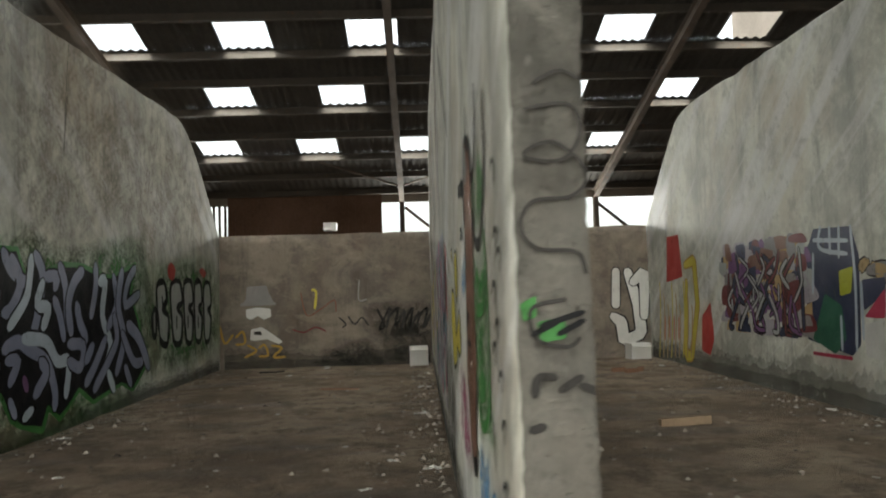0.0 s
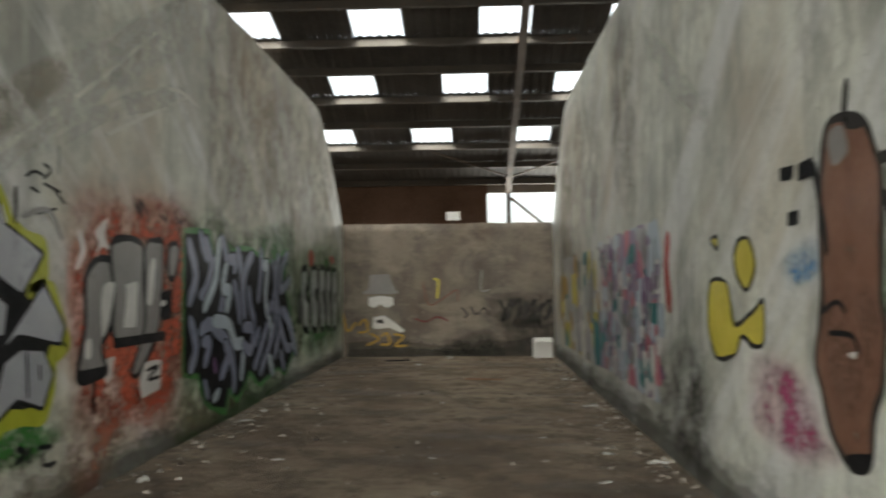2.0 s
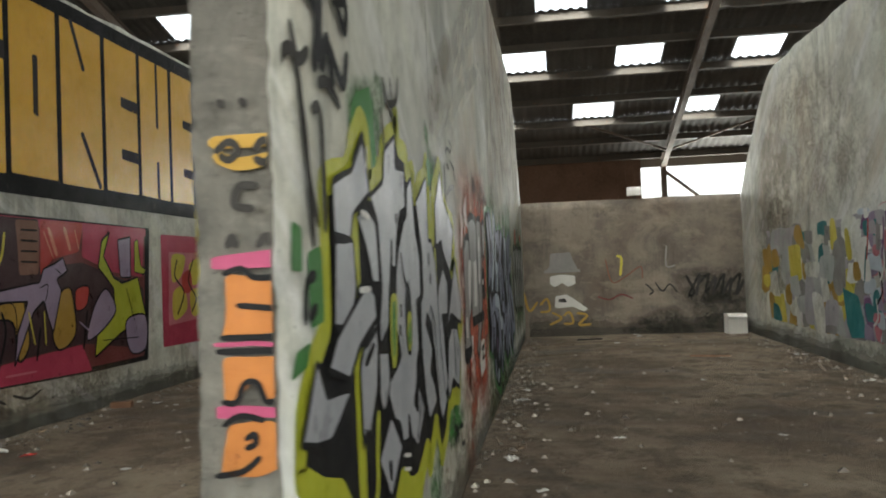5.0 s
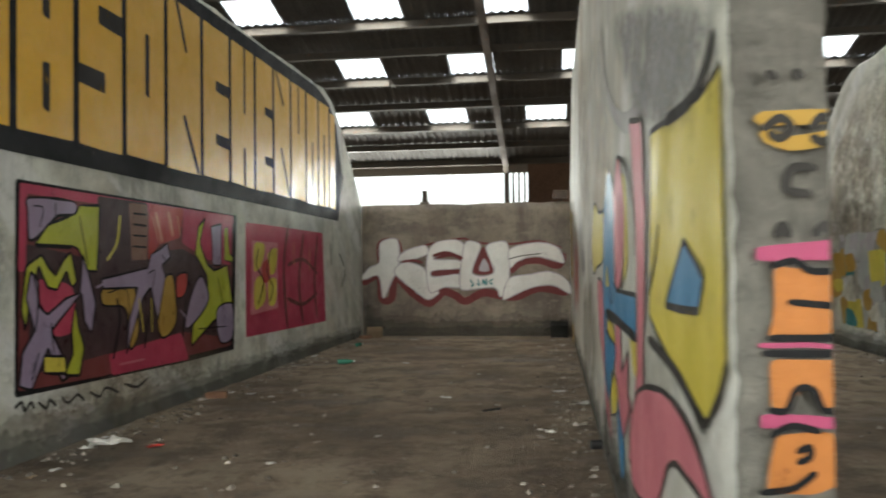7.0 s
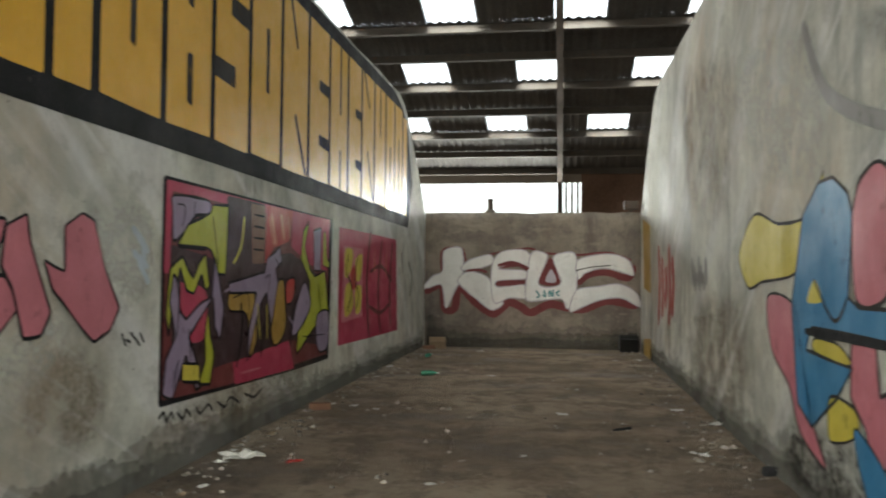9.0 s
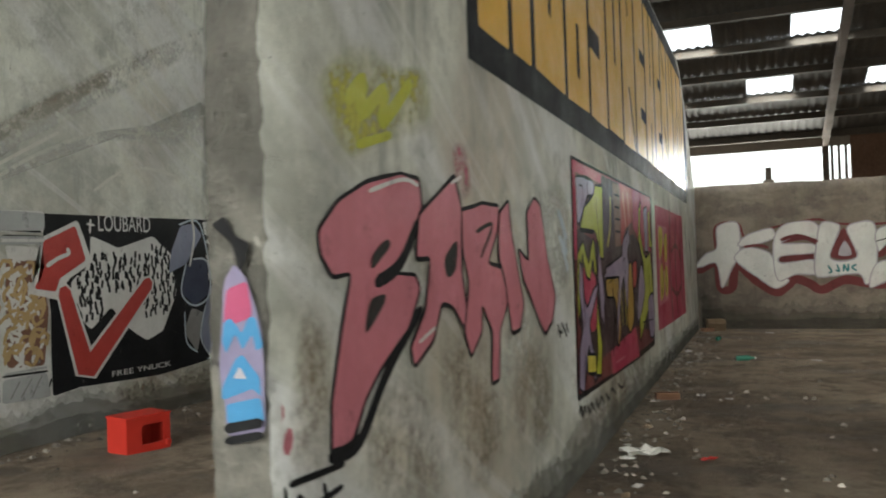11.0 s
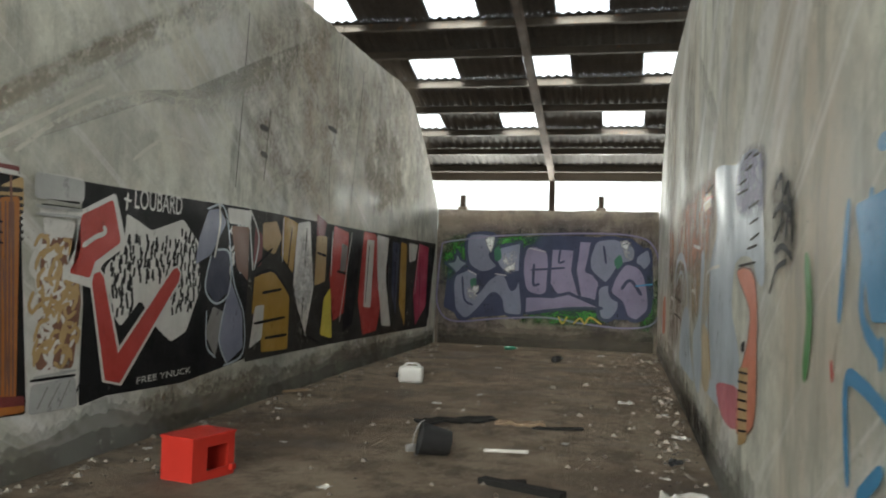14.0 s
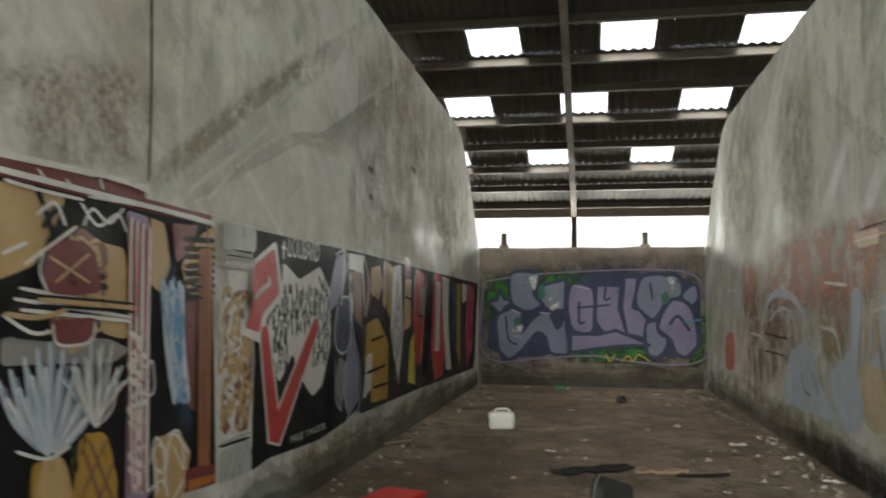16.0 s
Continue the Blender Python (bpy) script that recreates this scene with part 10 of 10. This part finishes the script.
def litter(x, y, size, seed, mat=None, label="crumpled scrap of pale paper on the dirt"):
    """One crumpled scrap."""
    rnd = random.Random(seed)
    bm = bmesh.new()
    n = 5
    long, wide = size, size * rnd.uniform(0.4, 0.8)
    g = [[bm.verts.new((long * (i / n - 0.5) + rnd.uniform(-0.1, 0.1) * size, wide * (j / n - 0.5) + rnd.uniform(-0.08, 0.08) * size, 0.004 + abs(rnd.gauss(0, 0.07)) * size)) for j in range(n + 1)] for i in range(n + 1)]
    for i in range(n):
        for j in range(n):
            bm.faces.new((g[i][j], g[i + 1][j], g[i + 1][j + 1], g[i][j + 1]))
    thing("litter_scrap", bm, mat or PAPER, label, "litter", "litter on the floor", at=pose(x, y, ground_z(x, y), 0, 0, rnd.uniform(0, 180)))


def stick(x, y, long, turn, mat, label, name="stick", w=0.05, h=0.025):
    bm = boxed(-long / 2, long / 2, -w / 2, w / 2, 0, h, bevel=0.004)
    for v in bm.verts:
        v.co.z += 0.012 * math.sin(v.co.x * 5 + x)
        v.co.y += 0.02 * noise.noise(Vector((v.co.x * 4, x, y)))
    thing(name, bm, mat, label, "wood", at=pose(x, y, ground_z(x, y) + 0.004, 0, 0, turn))


def bottle(x, y, turn, mat, label, r=0.035, h=0.24):
    ob = empty("bottle", label, "bottle", "bottles on the floor", pose(x, y, ground_z(x, y) + r, 0, 90, turn))
    part("body", lathe(bmesh.new(), [(r * 0.9, 0), (r, 0.015), (r, h * 0.62), (r * 0.4, h * 0.84), (r * 0.4, h * 0.94)]), mat, ob, smooth=True)
    part("cap", lathe(bmesh.new(), [(r * 0.45, h * 0.94), (r * 0.45, h)], 12), WHITEPLASTIC, ob)


def red_crate(x, y, turn):
    """Upturned plastic box with a square opening in one side."""
    ob = empty("plastic_box", "bright red plastic box with a square opening, on the dirt floor", "box", at=pose(x, y, ground_z(x, y), 0, 0, turn))
    w, d, h = 0.13, 0.19, 0.285
    part("lid", boxed(-w - 0.008, w + 0.008, -d - 0.008, d + 0.008, h - 0.02, h, bevel=0.006), REDPLASTIC, ob)
    part("side_panel", boxed(-w, -w + 0.012, -d, d, 0, h - 0.02, bevel=0.003), REDPLASTIC, ob)
    part("side_panel", boxed(-w + 0.012, w - 0.012, -d, -d + 0.012, 0, h - 0.02, bevel=0.003), REDPLASTIC, ob)
    part("side_panel", boxed(-w + 0.012, w - 0.012, d - 0.012, d, 0, h - 0.02, bevel=0.003), REDPLASTIC, ob)
    bm = bmesh.new()
    for a, b, c, e in ((-d, d, 0, 0.06), (-d, d, h - 0.075, h - 0.02), (-d, -d + 0.13, 0.06, h - 0.075), (d - 0.06, d, 0.06, h - 0.075)):
        box(bm, w - 0.012, w, a, b, c, e)
    part("open_panel", bm, REDPLASTIC, ob)
    part("latch", boxed(w, w + 0.03, d - 0.05, d - 0.01, 0.03, 0.07, bevel=0.006), REDPLASTIC, ob)


def jerrycan(x, y, turn):
    ob = empty("jerrycan", "dirty white plastic jerrycan lying on its side", "container", at=pose(x, y, ground_z(x, y), 0, 0, turn))
    bm = boxed(-0.16, 0.14, -0.11, 0.11, 0, 0.2, bevel=0.05)
    part("body", bm, WHITEPLASTIC, ob, smooth=True)
    bm = bmesh.new()
    lathe(bm, [(0.032, 0), (0.032, 0.04)], 14, pose(-0.15, -0.03, 0.09, 0, -90, 0))
    part("cap", bm, RUBBER, ob, "black screw cap")
    bm = bmesh.new()
    for a, b in (((-0.1, 0, 0.2), (-0.06, 0, 0.235)), ((-0.06, 0, 0.235), (0.06, 0, 0.235)), ((0.06, 0, 0.235), (0.1, 0, 0.2))):
        beam_between(bm, a, b, 0.03, 0.02)
    part("handle", bm, WHITEPLASTIC, ob)


def tipped_bucket(x, y, turn):
    ob = empty("bucket", "black rubber bucket tipped on its side", "bucket", at=pose(x, y, ground_z(x, y) + 0.11, 0, 80, turn))
    bm = bmesh.new()
    prof = [(0.085, 0.0), (0.09, 0.01), (0.118, 0.22), (0.128, 0.23), (0.12, 0.225), (0.11, 0.215), (0.082, 0.02)]
    lathe(bm, prof, 22)
    part("body", bm, RUBBER, ob, smooth=True)
    bm = bmesh.new()
    arc = [(0.13 * math.cos(a), 0.13 * math.sin(a) * 0.5, 0.22 + 0.06 * math.sin(a)) for a in [k * math.pi / 8 for k in range(9)]]
    for a, b in zip(arc, arc[1:]):
        beam_between(bm, a, b, 0.008, 0.008)
    part("handle", bm, TIN, ob)


def board(x, y, long, wide, turn, mat, label, lift=0.03):
    bm = bmesh.new()
    n, k = 10, 4
    g = []
    for i in range(n + 1):
        g.append([bm.verts.new((long * (i / n - 0.5), wide * (j / k - 0.5) * (1 + 0.25 * noise.noise(Vector((i * 0.7, j * 3, x)))), lift + 0.03 * noise.noise(Vector((i * 0.5, j * 0.5, y))))) for j in range(k + 1)])
    low = [[bm.verts.new(v.co - Vector((0, 0, 0.022))) for v in col] for col in g]
    for i in range(n):
        for j in range(k):
            bm.faces.new((g[i][j], g[i + 1][j], g[i + 1][j + 1], g[i][j + 1]))
            bm.faces.new((low[i][j], low[i][j + 1], low[i + 1][j + 1], low[i + 1][j]))
        for j in (0, k):
            bm.faces.new((g[i][j], g[i + 1][j], low[i + 1][j], low[i][j]))
    for i in (0, n):
        for j in range(k):
            bm.faces.new((g[i][j], g[i][j + 1], low[i][j + 1], low[i][j]))
    thing("broken_board", bm, mat, label, "board", at=pose(x, y, ground_z(x, y), 0, 0, turn))


red_crate(-7.76, 1.55, -14)
jerrycan(-7.6, 6.3, 10)
tipped_bucket(-6.33, 2.6, 200)
board(-6.55, 3.93, 0.75, 0.2, 32, BURNT, "charred black board lying on the floor")
board(-6.0, 4.05, 0.45, 0.17, 10, WOOD, "broken pale board beside the burnt one")
stick(-5.65, 3.95, 0.45, 8, BURNT, "thin charred lath on the dirt", w=0.04)
stick(-5.72, 1.85, 0.62, -28, BURNT, "charred plank end with split fibres", "plank", 0.08, 0.04)
stick(-5.85, 2.0, 0.3, 12, BURNT, "charred lath lying across a plank", w=0.03)
stick(-5.95, 2.84, 0.34, -6, PAPER, "pale peeled stick on the dirt", w=0.025)
stick(-8.6, 5.05, 0.5, 60, WOOD, "pale stick against the wall foot", w=0.04)
stick(6.5, 4.1, 0.5, 2, WOOD, "short pale timber block on the floor", "timber_block", 0.1, 0.08)
stick(2.73, 8.0, 0.55, 4, BRICK, "reddish lath lying on the floor", w=0.04)
stick(1.2, 11.0, 0.45, 6, BURNT, "dark stick near the back wall", w=0.05)
stick(-1.12, 3.96, 0.2, 40, BURNT, "small dark stick on the dirt", w=0.02)
bottle(-3.54, 7.34, 20, GLASSGREEN, "flattened green plastic bottle on the dirt")
bottle(-3.88, 9.8, 80, GLASSGREEN, "green plastic bottle near the wall")
bottle(-7.19, 11.3, 10, GLASSGREEN, "green bottle lying by the back wall")
bottle(-0.27, 2.46, 15, RUBBER, "dark drink bottle at the wall foot", 0.035, 0.16)
bottle(-6.67, 2.63, 30, TIN, "dented small tin bottle on the floor", 0.03, 0.12)
bottle(-6.14, 9.39, 70, RUBBER, "dark bottle lying on the floor", 0.05, 0.28)


def brick(x, y, turn):
    bm = boxed(-0.11, 0.11, -0.05, 0.05, 0, 0.065, bevel=0.008)
    thing("brick", bm, BRICK, "loose dusty brick on the floor", "brick", "loose bricks", at=pose(x, y, ground_z(x, y), 0, 0, turn))


brick(-4.08, 4.5, 15)
brick(-4.13, 11.5, 40)
brick(7.3, 9.1, 20)
brick(7.5, 9.3, 70)
brick(7.15, 9.35, 5)


def open_box(x, y, w, d, h, turn, mat, label, name="cardboard_box"):
    ob = empty(name, label, "box", at=pose(x, y, ground_z(x, y), 0, 0, turn))
    for a in ((-w, -w + 0.01, -d, d, 0, h), (w - 0.01, w, -d, d, 0, h), (-w + 0.01, w - 0.01, -d, -d + 0.01, 0, h), (-w + 0.01, w - 0.01, d - 0.01, d, 0, h)):
        part("side_panel", boxed(*a), mat, ob)
    part("bottom", boxed(-w + 0.01, w - 0.01, -d + 0.01, d - 0.01, 0, 0.01), mat, ob)
    part("flap", boxed(-w, w, -d - 0.12, -d - 0.005, h - 0.06, h - 0.052), mat, ob)


open_box(3.88, 11.68, 0.17, 0.14, 0.36, 4, WHITEPLASTIC, "dirty white box in the corner by the back wall", "white_box")
open_box(-0.42, 11.78, 0.17, 0.14, 0.3, 0, BURNT, "blackened box in the corner by the back wall")
open_box(-4.0, 11.75, 0.15, 0.14, 0.2, 12, CARD, "crushed cardboard box at the wall foot")
open_box(8.1, 11.6, 0.2, 0.15, 0.3, 10, WHITEPLASTIC, "pale box by the back wall", "white_box")


def wall_box_lamp(x, mat, label):
    ob = empty("wall_lamp", label, "lamp", at=pose(x, 12.09, 2.60))
    part("bracket", boxed(-0.03, 0.03, -0.03, 0.03, -0.02, 0.06), STEEL, ob)
    part("housing", boxed(-0.13, 0.13, -0.1, 0.08, 0.06, 0.22, bevel=0.015), mat, ob)
    part("visor", boxed(-0.12, 0.12, -0.16, -0.1, 0.05, 0.08, bevel=0.008), mat, ob)


wall_box_lamp(2.2, WHITEPLASTIC, "white box lamp on top of the back wall")
wall_box_lamp(-0.36, STEEL, "dark box lamp on top of the back wall")
for x in (-3.03, -8.19, -5.55, 6.2):
    ob = empty("wall_stub", "short dark post stub on the wall top", "post", "post stubs", pose(x, 12.1, 2.58))
    part("post", boxed(-0.05, 0.05, -0.05, 0.05, 0, 0.3, bevel=0.01), STEEL, ob)
    part("collar", boxed(-0.09, 0.09, -0.07, 0.07, 0, 0.08, bevel=0.015), CONCRETE_BACK, ob)

# scraps that can be picked out one by one
SCRAPS = ((0.49, 1.19), (0.26, 2.04), (0.25, 4.63), (3.89, 7.97), (3.9, 5.5), (4.0, 2.58), (3.51, 1.97), (1.62, 10.34), (2.13, 11.5), (-4.1, 2.14), (-4.15, 2.49), (-3.12, 11.2), (-0.39, 10.24), (-1.94, 2.72), (-0.59, 3.03), (-0.47, 5.13), (-3.94, 1.52), (-0.25, 4.32), (-1.65, 4.66), (-6.97, 4.95), (-8.45, 2.06), (-7.7, 11.5), (-5.46, 10.85), (-4.69, 5.03), (-4.62, 3.98), (-4.7, 1.67), (-6.89, 1.55), (-5.06, 5.68), (8.06, 10.0), (3.91, 8.1), (8.3, 5.2), (8.3, 4.76), (2.11, 11.8), (-8.3, 4.0), (-4.2, 8.4))
for n, (x, y) in enumerate(SCRAPS):
    litter(x, y, 0.07 + 0.11 * ((n * 7) % 10) / 10, n)
rnd = random.Random(31)
for n in range(70):     # small scraps, mostly along the wall feet
    x0, x1 = BAYS[n % 4]
    d = abs(rnd.gauss(0, 0.35)) + 0.08
    x = x0 + d if rnd.random() < 0.5 else x1 - d
    if n % 4 == 3 or n % 5 == 0:
        x = rnd.uniform(x0 + 0.3, x1 - 0.3)
    litter(x, rnd.uniform(0.2, 11.6), rnd.uniform(0.04, 0.12), 200 + n, (PAPER, PAPER, CARD, WOOD, PAPER)[n % 5], "small torn scrap among the dirt")
litter(-3.58, 2.23, 0.12, 71, REDPLASTIC, "scrap of red plastic on the dirt")
litter(-5.15, 1.52, 0.2, 72, REDPLASTIC, "torn strip of red plastic on the dirt")
litter(-4.73, 2.96, 0.2, 73, RUBBER, "flat dark rubber scrap on the dirt")
litter(-4.72, 1.9, 0.3, 74, PAPER, "heap of torn pale paper at the wall foot")
litter(-4.0, 2.3, 0.3, 75, PAPER, "torn pale sheet at the wall foot")


def rubble():
    """Countless small stones and crumbs, thicker along the wall feet."""
    rnd = random.Random(9)
    verts, faces = [], []
    for i in range(6500):
        if rnd.random() < 0.62:
            x0, x1 = rnd.choice(PARTITIONS)
            x = rnd.choice((x0 - abs(rnd.gauss(0, 0.22)) - 0.03, x1 + abs(rnd.gauss(0, 0.22)) + 0.03))
            y = rnd.uniform(-1.5, 11.9)
        else:
            x, y = rnd.uniform(-8.6, 8.4), rnd.uniform(-3, 11.9)
            if any(a - 0.05 < x < b + 0.05 for a, b in PARTITIONS):
                continue
        r = abs(rnd.gauss(0.007, 0.008)) + 0.003
        z = ground_z(x, y)
        k = len(verts)
        for dx, dy, dz in ((-1, -0.7, 0), (1, -0.8, 0), (0.9, 0.8, 0), (-0.8, 1, 0), (rnd.uniform(-0.4, 0.4), 0, 1.1)):
            verts.append((x + r * dx * rnd.uniform(0.7, 1.6), y + r * dy * rnd.uniform(0.7, 1.6), z + r * dz - 0.002))
        faces += [(k, k + 1, k + 4), (k + 1, k + 2, k + 4), (k + 2, k + 3, k + 4), (k + 3, k, k + 4)]
    data = bpy.data.meshes.new("rubble")
    data.from_pydata(verts, [], faces)
    m = material("rubble_stone", 0.9)
    g = node(m, "ShaderNodeNewGeometry")
    link(m, mix(m, g.outputs["Random Per Island"], (0.05, 0.038, 0.028), (0.40, 0.36, 0.30)), m.node_tree.nodes["Principled BSDF"].inputs["Base Color"])
    data.materials.append(m)
    tagged(new("rubble", data), "small stones and crumbs scattered over the dirt", "rubble", kind="stuff")


rubble()
